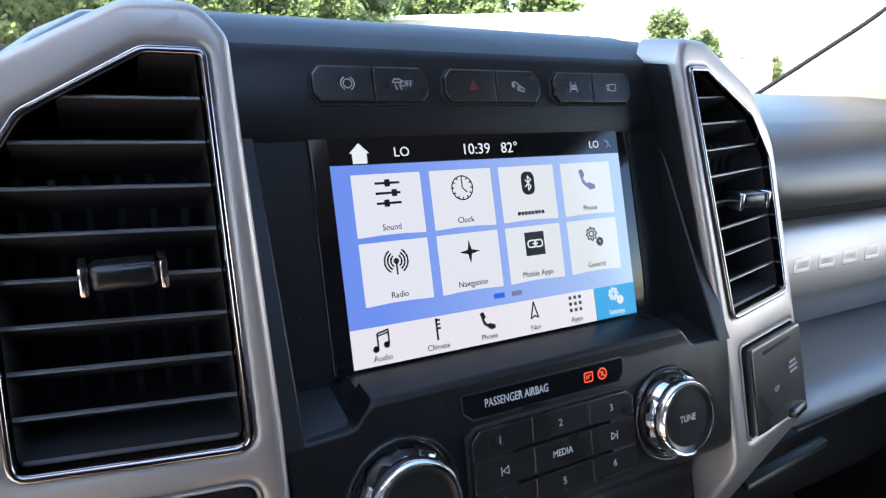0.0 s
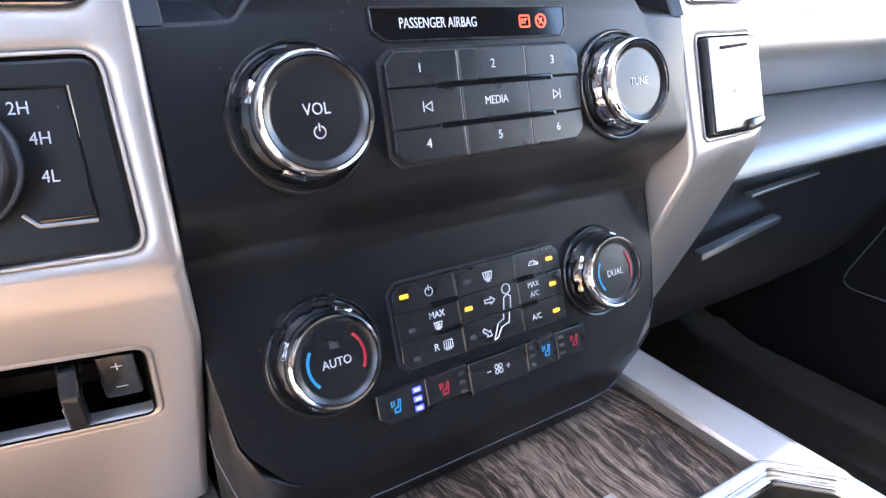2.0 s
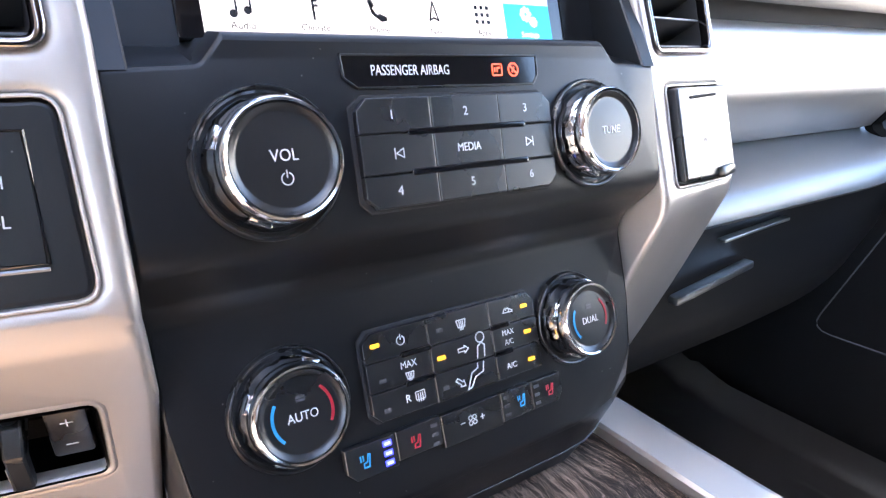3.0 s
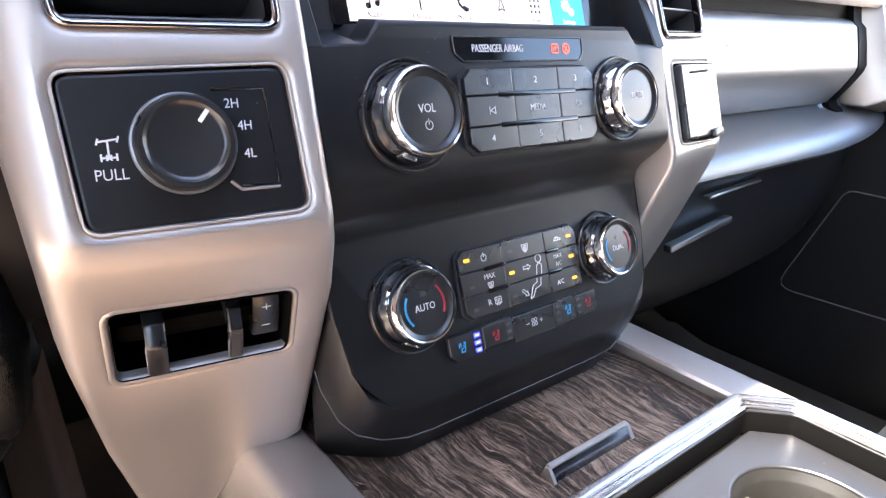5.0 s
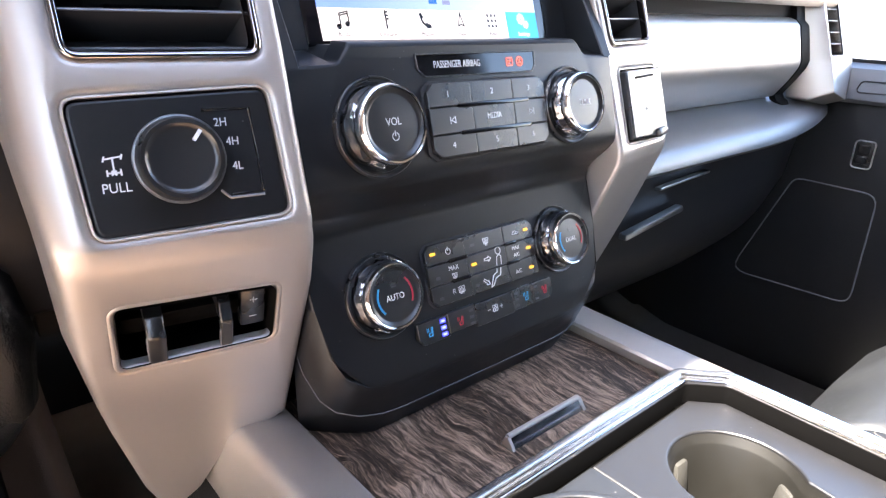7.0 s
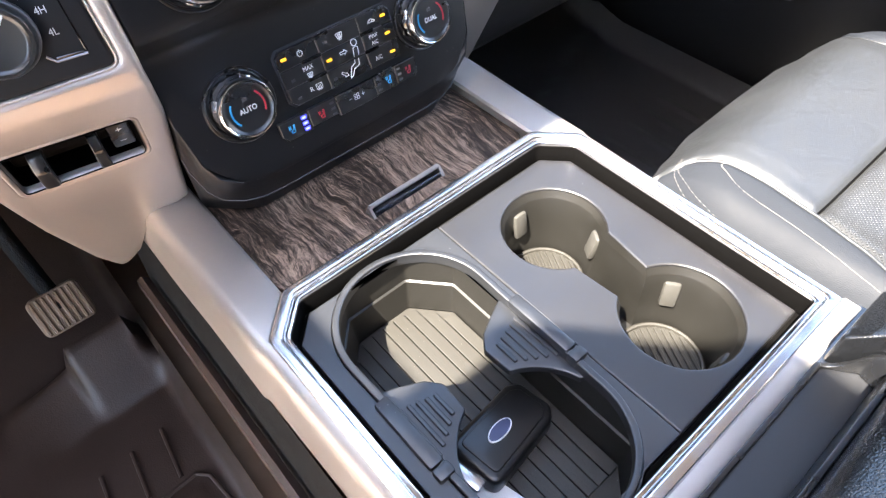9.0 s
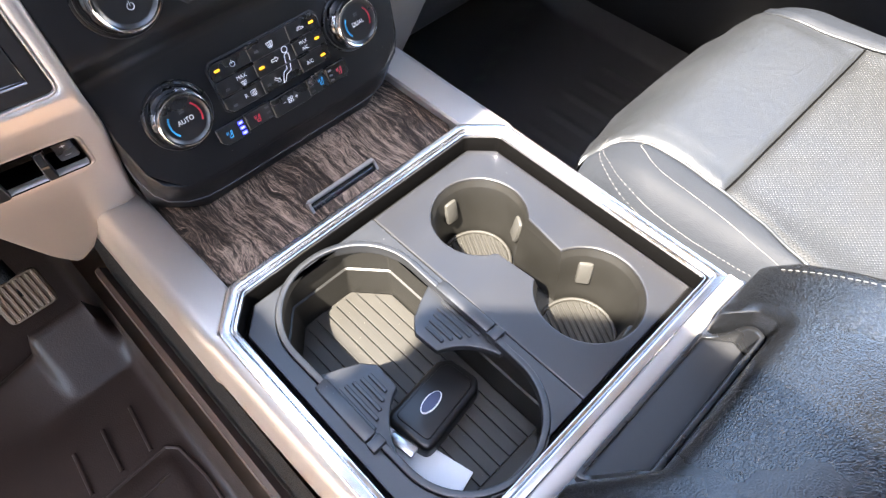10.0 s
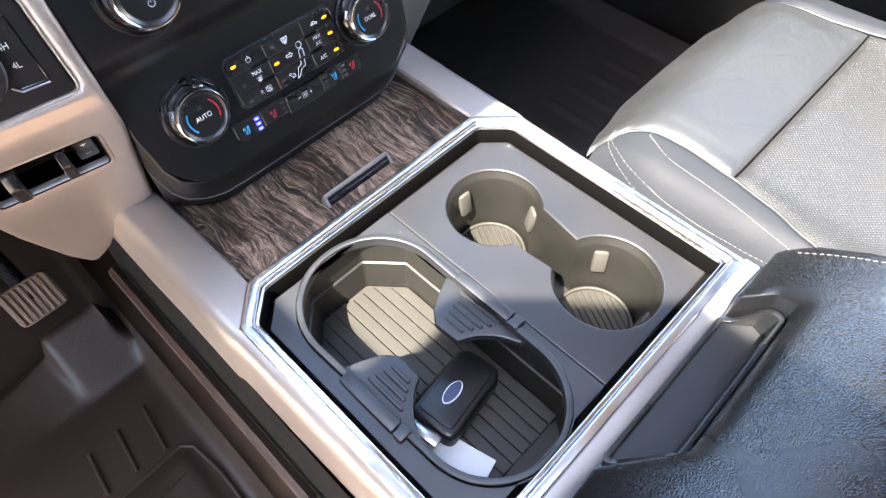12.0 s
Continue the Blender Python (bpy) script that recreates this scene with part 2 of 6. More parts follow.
M_BLUEPRINT = material("blue_print", (0.03, 0.32, 0.62), 0.45)
M_AMBER = glowing("amber_light", (1.0, 0.42, 0.02), 0.19)
M_BLUELED = glowing("blue_light", (0.03, 0.04, 1.0), 0.5)
M_BLUELED_CORE = glowing("blue_light_core", (0.40, 0.46, 1.0), 0.16)
M_REDLIT = glowing("red_orange_light", (1.0, 0.10, 0.03), 0.16)
M_PILLAR = material("beige_trim", (0.36, 0.31, 0.25), 0.8, grain=0.5, grain_size=1500, mottle=0.06)
M_HEAD = material("headliner_cloth", (0.20, 0.185, 0.165), 0.9, grain=0.6, grain_size=1500, mottle=0.08)
M_KEY = material("key_plastic", (0.006, 0.006, 0.0065), 0.33, grain=0.15, grain_size=1500)
M_STEEL = material("key_steel", (0.60, 0.60, 0.60), 0.28, metal=1.0)
M_PEDAL = material("pedal_rubber", (0.135, 0.085, 0.053), 0.7, grain=0.4, mottle=0.2)
M_BADGE = material("badge_white", (0.75, 0.76, 0.80), 0.25)
M_PAPER = material("white_card", (0.62, 0.63, 0.64), 0.5)
M_INSERT = dusted(material("insert_plastic", (0.0072, 0.0082, 0.0104), 0.42, grain=0.15, grain_size=1500, blotch=0.05, spec=0.8), 0.30, 150)
M_FLOOR = material("tan_bounce_floor", (0.30, 0.195, 0.125), 0.95, grain=1.0, grain_size=900, mottle=0.2)
M_DOORTOP = material("grey_door_trim", (0.10, 0.105, 0.12), 0.5, grain=0.4, grain_size=1300, mottle=0.1)
M_LATCH = material("matte_latch", (0.0105, 0.0112, 0.0132), 0.55, grain=0.3, grain_size=1400, spec=0.4)
# Lighter than the dash pad, to stand for sky glare on the shelf.
M_SHELF = material("glare_grey_skin", (0.085, 0.086, 0.090), 0.36, grain=0.3, grain_size=1300, mottle=0.15, spec=1.0)
M_SIDE = leather("black_side_grain", (0.0050, 0.0052, 0.0058), 0.75, 420, 0.5, 0.15)
M_TAN = material("tan_bounce_wall", (0.34, 0.210, 0.135), 0.7, grain=0.4, grain_size=900, mottle=0.08)


# ---- shaping tools ----
def link(name, bm, mat, parent=None, label="", angle=32, matrix=None):
    """Makes one mesh object of bm, shaded smooth but for its sharp edges."""
    if matrix is not None:
        bm.transform(matrix)
    bmesh.ops.remove_doubles(bm, verts=bm.verts, dist=1e-6)
    bmesh.ops.recalc_face_normals(bm, faces=bm.faces)
    me = bpy.data.meshes.new(name)
    bm.to_mesh(me)
    bm.free()
    me.materials.append(mat)
    me.shade_smooth()
    me.set_sharp_from_angle(angle=radians(angle))
    ob = new(name, me)
    if parent is not None:
        adopt(ob, parent)
    if label:
        ob["label"] = label
    return ob


def adopt(ob, parent):
    ob.parent = parent
    ob.matrix_parent_inverse = Matrix.Translation(-Vector(parent.location))
    return ob


def part(name, bm, mat, parent, label="", angle=32, matrix=None):
    return link(name, bm, mat, parent, label, angle, matrix)


def thing(name, label, category, at=(0, 0, 0), group="", kind=""):
    ob = new(name)
    ob.location = at
    ob.empty_display_size = 0.02
    return tagged(ob, label, category, group, kind)


class Plane:
    """A place to work on: origin, right, up and the normal towards the viewer."""

    def __init__(self, origin, up=(0, 0, 1), right=(1, 0, 0)):
        self.o, self.u = Vector(origin), Vector(right).normalized()
        v = Vector(up)
        self.v = (v - self.u * v.dot(self.u)).normalized()
        self.n = self.u.cross(self.v)

    def at(self, u, v, w=0.0):
        return self.o + self.u * u + self.v * v + self.n * w

    def m(self, u=0.0, v=0.0, w=0.0, turn=0.0):
        r = Matrix((self.u, self.v, self.n)).transposed().to_4x4()
        return Matrix.Translation(self.at(u, v, w)) @ r @ Matrix.Rotation(radians(turn), 4, "Z")


def area(loop):
    return sum(a[0] * b[1] - b[0] * a[1] for a, b in zip(loop, loop[1:] + loop[:1])) / 2


def rounded(poly, r, n=4):
    """The polygon with its corners rounded; r may be a list, a radius for each corner."""
    out, count = [], len(poly)
    for i, p in enumerate(poly):
        rad = r[i] if isinstance(r, (list, tuple)) else r
        p, a, b = Vector(p), Vector(poly[i - 1]), Vector(poly[(i + 1) % count])
        da, db = (a - p), (b - p)
        la, lb = da.length, db.length
        da, db = da / la, db / lb
        half = math.acos(max(-1, min(1, da.dot(db)))) / 2
        if rad <= 0 or half > radians(88):
            out.append(tuple(p))
            continue
        cut = min(rad / math.tan(half), la * 0.48, lb * 0.48)
        s, e = p + da * cut, p + db * cut
        for j in range(n + 1):
            f = j / n
            q = s * (1 - f) ** 2 + p * 2 * f * (1 - f) + e * f**2
            out.append(tuple(q))
    return out


def rect(w, h, r=0.0, x=0.0, y=0.0, n=4):
    p = [(x - w / 2, y - h / 2), (x + w / 2, y - h / 2), (x + w / 2, y + h / 2), (x - w / 2, y + h / 2)]
    return rounded(p, r, n) if r else p


def circle(r, n=40, x=0.0, y=0.0):
    return [(x + r * math.cos(6.283185 * i / n), y + r * math.sin(6.283185 * i / n)) for i in range(n)]


def inset(loop, d):
    """The loop moved by d to the left of its direction."""
    out, count = [], len(loop)
    for i in range(count):
        a, p, b = Vector(loop[i - 1]), Vector(loop[i]), Vector(loop[(i + 1) % count])
        e1, e2 = (p - a), (b - p)
        if e1.length < 1e-9:
            e1 = e2
        if e2.length < 1e-9:
            e2 = e1
        n1, n2 = Vector((-e1.y, e1.x)).normalized(), Vector((-e2.y, e2.x)).normalized()
        m = n1 + n2
        m = m / max(m.length_squared / 2, 0.35)
        out.append(tuple(p + m * d))
    return out


def plate(outer, holes=(), depth=0.01, bev=0.0015, cuts=(), warp=None, seg=3, front=True, back=False):
    """A solid cut from a flat sheet: outline and openings in u, v; its front lies at w = 0 and its rim rounds back to w = -depth."""
    bm = bmesh.new()
    rims = []
    for n, loop in enumerate([list(outer)] + [list(h) for h in holes]):
        if (area(loop) > 0) != (n == 0):
            loop = loop[::-1]
        rings = []
        steps = [(bev * (1 - math.sin(a)), -bev * (1 - math.cos(a))) for a in [math.pi / 2 * j / seg for j in range(seg + 1)]] if bev > 0 else [(0, 0)]
        steps.append((0, -depth))
        for off, w in steps:
            pts = inset(loop, off) if off > 1e-9 else loop
            rings.append([bm.verts.new((p[0], p[1], w)) for p in pts])
        for r1, r2 in zip(rings, rings[1:]):
            for i in range(len(r1)):
                j = (i + 1) % len(r1)
                bm.faces.new((r1[i], r1[j], r2[j], r2[i]))
        rims.append((rings[0], rings[-1]))
    bm.edges.ensure_lookup_table()
    for which in ([0] if front else []) + ([1] if back else []):
        edges = []
        for pair in rims:
            ring = pair[which]
            edges += [bm.edges.get((ring[i], ring[(i + 1) % len(ring)])) for i in range(len(ring))]
        bmesh.ops.triangle_fill(bm, use_beauty=True, edges=edges)
    for axis, value in cuts:
        no = Vector((axis == "u", axis == "v", axis == "w"))
        bmesh.ops.bisect_plane(bm, geom=bm.verts[:] + bm.edges[:] + bm.faces[:], plane_co=no * value, plane_no=no, dist=1e-7)
    if warp is not None:
        for v in bm.verts:
            v.co = warp(*v.co)
    return bm


def lathe(profile, seg=48, bm=None, at=(0, 0, 0), arc=(0, 1), wob=None):
    """Turns a profile of (radius, height) round the axis w."""
    bm = bm or bmesh.new()
    full = arc == (0, 1)
    rings = []
    for i in range(seg if full else seg + 1):
        a = 6.283185307 * (arc[0] + (arc[1] - arc[0]) * i / seg)
        k = wob(a) if wob else 1.0
        rings.append([bm.verts.new((at[0] + r * k * math.cos(a), at[1] + r * k * math.sin(a), at[2] + h)) for r, h in profile])
    for i in range(seg):
        a, b = rings[i], rings[(i + 1) % len(rings)]
        for j in range(len(profile) - 1):
            if profile[j][0] < 1e-7 and profile[j + 1][0] < 1e-7:
                continue
            if profile[j][0] < 1e-7:
                bm.faces.new((a[j], a[j + 1], b[j + 1]))
            elif profile[j + 1][0] < 1e-7:
                bm.faces.new((a[j], a[j + 1], b[j]))
            else:
                bm.faces.new((a[j], a[j + 1], b[j + 1], b[j]))
    return bm


def block(w, d, h, bev=0.002, seg=2, at=(0, 0, 0), bm=None):
    """A bevelled block on centre at."""
    out = bmesh.new()
    bmesh.ops.create_cube(out, size=1, matrix=Matrix.Translation(at) @ Matrix.Diagonal((w, d, h, 1)))
    if bev:
        bmesh.ops.bevel(out, geom=out.edges[:], offset=bev, segments=seg, profile=0.5, affect="EDGES")
    if bm is None:
        return out
    join(bm, out)
    return bm


def join(bm, other, matrix=None):
    if matrix is not None:
        other.transform(matrix)
    me = bpy.data.meshes.new("tmp")
    other.to_mesh(me)
    other.free()
    bm.from_mesh(me)
    bpy.data.meshes.remove(me)
    return bm


def loft(sections, closed=False, caps=False):
    """Skins rows of points of equal length."""
    bm = bmesh.new()
    rows = [[bm.verts.new(p) for p in s] for s in sections]
    for a, b in zip(rows, rows[1:]):
        n = len(a)
        for i in range(n if closed else n - 1):
            j = (i + 1) % n
            bm.faces.new((a[i], a[j], b[j], b[i]))
    if caps:
        bm.faces.new(rows[0][::-1])
        bm.faces.new(rows[-1])
    return bm


def tube(path, r, seg=8, closed=False, flat=1.0):
    bm = bmesh.new()
    path = [Vector(p) for p in path]
    n = len(path)
    rings, up = [], Vector((0.13, 0.27, 0.95)).normalized()
    for i, p in enumerate(path):
        a = path[i - 1] if i or closed else p
        b = path[(i + 1) % n] if i < n - 1 or closed else p
        d = (b - a).normalized()
        s = d.cross(up).normalized()
        t = s.cross(d).normalized()
        rings.append([bm.verts.new(p + s * r * math.cos(6.2832 * j / seg) + t * r * flat * math.sin(6.2832 * j / seg)) for j in range(seg)])
    for i in range(n if closed else n - 1):
        a, b = rings[i], rings[(i + 1) % n]
        for j in range(seg):
            k = (j + 1) % seg
            bm.faces.new((a[j], a[k], b[k], b[j]))
    if not closed:
        bm.faces.new(rings[0][::-1])
        bm.faces.new(rings[-1])
    return bm


def strokes(lines, width, thick=0.00015):
    """Printed line work: each line a row of u, v points, drawn as thin raised strips."""
    bm = bmesh.new()
    for line in lines:
        for a, b in zip(line, line[1:]):
            a, b = Vector(a), Vector(b)
            d = (b - a)
            if d.length < 1e-9:
                continue
            d.normalize()
            s = Vector((-d.y, d.x)) * width / 2
            e = d * width * 0.35
            c = [a - e + s, a - e - s, b + e - s, b + e + s]
            top = [bm.verts.new((p.x, p.y, thick)) for p in c]
            bot = [bm.verts.new((p.x, p.y, 0)) for p in c]
            bm.faces.new(top)
            for i in range(4):
                j = (i + 1) % 4
                bm.faces.new((top[i], bot[i], bot[j], top[j]))
    return bm


def arc_line(r, a0, a1, n=14, x=0.0, y=0.0):
    return [(x + r * math.cos(radians(a0 + (a1 - a0) * i / n)), y + r * math.sin(radians(a0 + (a1 - a0) * i / n))) for i in range(n + 1)]


def flat_shapes(polys, thick=0.00015):
    bm = bmesh.new()
    for p in polys:
        join(bm, plate(p, depth=thick, bev=0))
    bm.transform(Matrix.Translation((0, 0, thick)))
    return bm


def lettering(name, words, size, matrix, mat, parent, squash=1.0, bold=0.0, align="CENTER"):
    """Raised print in the built-in letters."""
    cu = bpy.data.curves.new(name, "FONT")
    cu.body, cu.size, cu.align_x, cu.align_y = words, size, align, "CENTER"
    cu.extrude, cu.offset, cu.resolution_u = 0.00008, bold, 3
    ob = bpy.data.objects.new(name, cu)
    scene.collection.objects.link(ob)
    me = bpy.data.meshes.new_from_object(ob.evaluated_get(bpy.context.evaluated_depsgraph_get()))
    bpy.data.objects.remove(ob)
    bpy.data.curves.remove(cu)
    me.transform(matrix @ Matrix.Translation((0, 0, 0.0001)) @ Matrix.Diagonal((squash, 1, 1, 1)))
    me.name = name
    me.materials.clear()
    me.materials.append(mat)
    return adopt(new(name, me), parent)


def smooth(q):
    q = max(0.0, min(1.0, q))
    return q * q * (3 - 2 * q)


def superbox(x0, x1, y0, y1, z0, z1, p=5.0, n=28, k=14):
    bm = bmesh.new()
    cx, cy, cz = (x0 + x1) / 2, (y0 + y1) / 2, (z0 + z1) / 2
    rows = []
    for j in range(k + 1):
        b = -math.pi / 2 + math.pi * j / k
        sb, cb = math.copysign(abs(math.sin(b)) ** (2 / 3.2), math.sin(b)), abs(math.cos(b)) ** (2 / 3.2)
        row = []
        for i in range(n * 2):
            a = 2 * math.pi * i / (n * 2)
            ca = math.copysign(abs(math.cos(a)) ** (2 / p), math.cos(a))
            sa = math.copysign(abs(math.sin(a)) ** (2 / p), math.sin(a))
            row.append((cx + (x1 - x0) / 2 * ca * cb, cy + (y1 - y0) / 2 * sa * cb, cz + (z1 - z0) / 2 * sb))
        rows.append(row)
    return loft(rows, True)


# ---- the cab: floor, doors, roof, glass ----
def setting(name, bm, mat, label, category, angle=32):
    return tagged(link(name, bm, mat, None, "", angle), label, category, "", "structure")


FLOOR = 0.09


def slab(x0, x1, y0, y1, z0, z1, bev=0.0):
    return block(x1 - x0, y1 - y0, z1 - z0, bev, 2, ((x0 + x1) / 2, (y0 + y1) / 2, (z0 + z1) / 2))


# Bare floor is unseen; its tan is chosen to bounce warm light upwards.
setting("floor", slab(-0.84, 0.84, -1.70, 0.80, FLOOR - 0.05, FLOOR), M_FLOOR, "cab floor under the rubber mats, tan to bounce warm light", "floor")
setting("wall_front", slab(-0.84, 0.84, 0.72, 0.80, FLOOR, 0.80), M_CARPET, "dark padded firewall behind the dashboard", "wall")
# Rear wall is unseen; black and windowless to darken the stack's reflections.
setting("wall_rear", slab(-0.84, 0.84, -1.36, -1.30, FLOOR, 1.36), M_TRIM, "unseen dark wall that keeps bright reflections off the stack", "wall")

# roof: unseen, its opening and front edge cut to place sun and shade
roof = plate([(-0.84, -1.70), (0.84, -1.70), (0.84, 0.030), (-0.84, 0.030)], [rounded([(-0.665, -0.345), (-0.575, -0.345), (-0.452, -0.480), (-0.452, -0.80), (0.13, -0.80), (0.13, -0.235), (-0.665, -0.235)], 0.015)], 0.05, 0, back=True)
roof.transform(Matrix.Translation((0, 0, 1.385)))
setting("ceiling", roof, M_HEAD, "unseen cloth roof, its opening cut to place the sun patches", "ceiling")


def door_wall(side):
    """A door side with its window opening; the lower lining is dark."""
    x = 0.87 if side > 0 else -0.82
    # Driver's openings are invented, cut to limit sun patches and side light.
    hole = [(-0.85, 0.665), (0.36, 0.665), (-0.12, 1.24), (-0.85, 1.24)] if side > 0 else [(-1.00, 0.70), (-0.52, 0.70), (-0.52, 1.20), (-1.00, 1.20)]
    low = [] if side > 0 else [rounded([(-0.90, 0.16), (0.12, 0.16), (0.16, 0.40), (0.02, 0.53), (-0.90, 0.53)], 0.05)]
    body = plate([(-1.70, FLOOR), (0.72, FLOOR), (0.72, 0.70), (0.52, 0.72), (0.12, 0.98), (0.0, 1.34), (-1.70, 1.34)], [rounded(hole, 0.05)] + low, 0.05, 0, back=True)
    m = Matrix(((0, 0, side, x), (1, 0, 0, 0), (0, 1, 0, 0), (0, 0, 0, 1)))
    body.transform(m)
    return body


# Unseen wall, coloured tan to bounce warm light onto the silver.
setting("wall_left", door_wall(-1), M_TAN, "unseen driver's side wall, tan to bounce warm light", "door")
setting("wall_right", door_wall(1), M_TRIM, "dark lined passenger door side under a bright window", "door")


def pillar(side, name, label):
    """Beige windscreen pillar cover, from the dash end up and back to the roof."""
    rows = []
    for f in [i / 8 for i in range(9)]:
        y, z = (0.465 - 0.71 * f, 0.725 + 0.49 * f) if f < 0.5 else (0.11 - 0.22 * (f - 0.5), 0.97 + 0.73 * (f - 0.5))
        x = side * (0.735 - 0.05 * f)
        rows.append([(x - side * 0.006, y + 0.030, z + 0.010), (x - side * 0.018, y + 0.010, z - 0.004), (x - side * 0.012, y - 0.050, z - 0.035),
                     (x + side * 0.030, y - 0.11, z - 0.075), (x + side * 0.10, y - 0.09, z - 0.06), (x + side * 0.10, y + 0.05, z + 0.02)])
    return setting(name, loft(rows, True, True), M_PILLAR, label, "pillar", 50)


pillar(1, "trim_1", "beige cloth-covered windscreen pillar on the passenger side")
pillar(-1, "trim_2", "beige cloth-covered windscreen pillar on the driver's side")
seal = tube([(0.728, 0.500, 0.735), (0.712, 0.260, 0.900), (0.708, 0.150, 0.985), (0.685, 0.040, 1.335)], 0.0030, 8)
setting("trim_3", seal, M_DARK, "black windscreen seal along the pillar", "seal")
# sill line of the passenger door lining
sill = loft([[(0.776, y, 0.612), (0.776, y, 0.636), (0.788, y, 0.654), (0.83, y, 0.662), (0.83, y, 0.60), (0.786, y, 0.606)] for y in (0.10, -0.03, -1.0)], True, True)
door = thing("passenger_door_lining", "dark passenger door lining with a lock switch and map pocket", "door lining", (0.81, -0.2, FLOOR))
part("lining", slab(0.795, 0.825, -1.2, 0.715, 0.12, 0.62, 0.004), M_TRIM, door)
part("upper_trim", sill, M_DOORTOP, door, "grey upper trim", 40)
part("handle_outline", tube([(0.7755, y, z) for y, z in rounded([(0.002, 0.622), (-0.075, 0.624), (-0.080, 0.640), (-0.004, 0.638)], 0.007, 4)], 0.0010, 6, True), M_TRIM, door, "dark outline of the handle recess", 60)


def shell_glass(name, pts, label):
    bm = bmesh.new()
    rows_ = [[bm.verts.new((s * x, y, z)) for s in (-1, 1)] for x, y, z in pts]
    for a, b in zip(rows_, rows_[1:]):
        bm.faces.new((a[0], a[1], b[1], b[0]))
    ob = setting(name, bm, M_PANE, label, "window")
    ob.visible_shadow = False
    return ob


M_PANE = bpy.data.materials.new("window_glass")
M_PANE.use_nodes = True
gn, gk = M_PANE.node_tree.nodes, M_PANE.node_tree.links
clear, shine, both = gn.new("ShaderNodeBsdfTransparent"), gn.new("ShaderNodeBsdfGlossy"), gn.new("ShaderNodeMixShader")
shine.inputs["Roughness"].default_value, both.inputs[0].default_value = 0.02, 0.05
clear.inputs["Color"].default_value = (0.93, 0.96, 0.94, 1)
gk.new(clear.outputs[0], both.inputs[1])
gk.new(shine.outputs[0], both.inputs[2])
gk.new(both.outputs[0], gn["Material Output"].inputs["Surface"])
shell_glass("window_1", [(0.74, 0.58, 0.70), (0.73, 0.38, 0.84), (0.71, 0.17, 0.985), (0.68, 0.025, 1.36)], "clear raked windscreen over the dashboard")

# ---- dashboard ----
dash = thing("dashboard", "dark grey soft-touch dashboard with a satin silver passenger panel", "dashboard", (0.3, 0.3, 0.4), "", "")


def dash_top(x, f):
    """Height and depth of the top pad, raised over the centre stack."""
    hump = max(0.0, min(1.0, (0.27 - abs(x)) / 0.10))
    hump = hump * hump * (3 - 2 * hump)
    y0, z0 = 0.062, 0.735
    curve = [(0.050, 0.733), (0.044, 0.745), (0.050, 0.765), (0.075, 0.788), (0.13, 0.803), (0.25, 0.808), (0.42, 0.800), (0.62, 0.775), (0.72, 0.76)]
    high = [(0.062, 0.835), (0.064, 0.842), (0.070, 0.8480), (0.080, 0.8525), (0.12, 0.8545), (0.25, 0.846), (0.42, 0.820), (0.62, 0.775), (0.72, 0.755)]
    a, b = curve[f], high[f]
    return a[0] * (1 - hump) + b[0] * hump, a[1] * (1 - hump) + b[1] * hump


xs = [-0.80, -0.6, -0.4, -0.32, -0.28, -0.26, -0.24, -0.22, -0.20, -0.18, -0.16, -0.13, -0.06, 0, 0.06, 0.13, 0.16, 0.18, 0.20, 0.22, 0.24, 0.26, 0.28, 0.32, 0.4, 0.6, 0.80]
top = loft([[(x, *dash_top(x, f)) for f in range(9)] for x in xs])
part("top_pad", top, M_PAD, dash, "dark grey soft-touch top pad", 50)

# passenger panel: a long silver band that bows out and down
def band_rows(x0, x1, prof, n=12, sweep=0.0):
    """Profile drawn along x; sweep draws its passenger end back and up."""
    rows = []
    for i in range(n + 1):
        x = x0 + (x1 - x0) * i / n
        f = sweep * max(0.0, (x - 0.50) / 0.275) ** 2
        rows.append([(x, y + 0.034 * f, z + 0.012 * f) for y, z in prof])
    return rows


panel_prof = [(0.066, 0.719), (0.058, 0.716), (0.051, 0.709), (0.046, 0.69), (0.040, 0.664), (0.042, 0.655), (0.052, 0.637), (0.066, 0.617), (0.078, 0.612)]
part("passenger_panel", loft(band_rows(0.236, 0.664, panel_prof)), M_SILVER, dash, "satin silver passenger panel with embossed letters", 50)
part("panel_groove", loft(band_rows(0.236, 0.76, [(0.060, 0.742), (0.068, 0.738), (0.070, 0.718), (0.066, 0.712)])), M_DARK, dash)
shelf_prof = [(0.080, 0.616), (0.060, 0.606), (0.030, 0.598), (0.010, 0.594), (-0.002, 0.586), (-0.004, 0.576), (0.004, 0.570), (0.020, 0.566)]
part("shelf", loft(band_rows(0.225, 0.776, shelf_prof, 20, 1.0)), M_SHELF, dash, "shelf edge below the silver panel, greyed for sky glare", 50)
glove_prof = [(0.020, 0.566), (0.028, 0.545), (0.034, 0.52), (0.040, 0.47), (0.060, 0.42), (0.10, 0.38), (0.20, 0.36), (0.5, 0.35)]
part("glove_box_lid", loft(band_rows(0.20, 0.79, glove_prof, 20, 1.0)), M_TRIM, dash, "dark glove box lid in shade", 50)
part("latch_bar", block(0.100, 0.008, 0.0030, 0.001, 2), M_STEEL, dash, "", 40, Matrix.Translation((0.364, 0.019, 0.5515)) @ Matrix.Rotation(radians(-3), 4, "Y"))
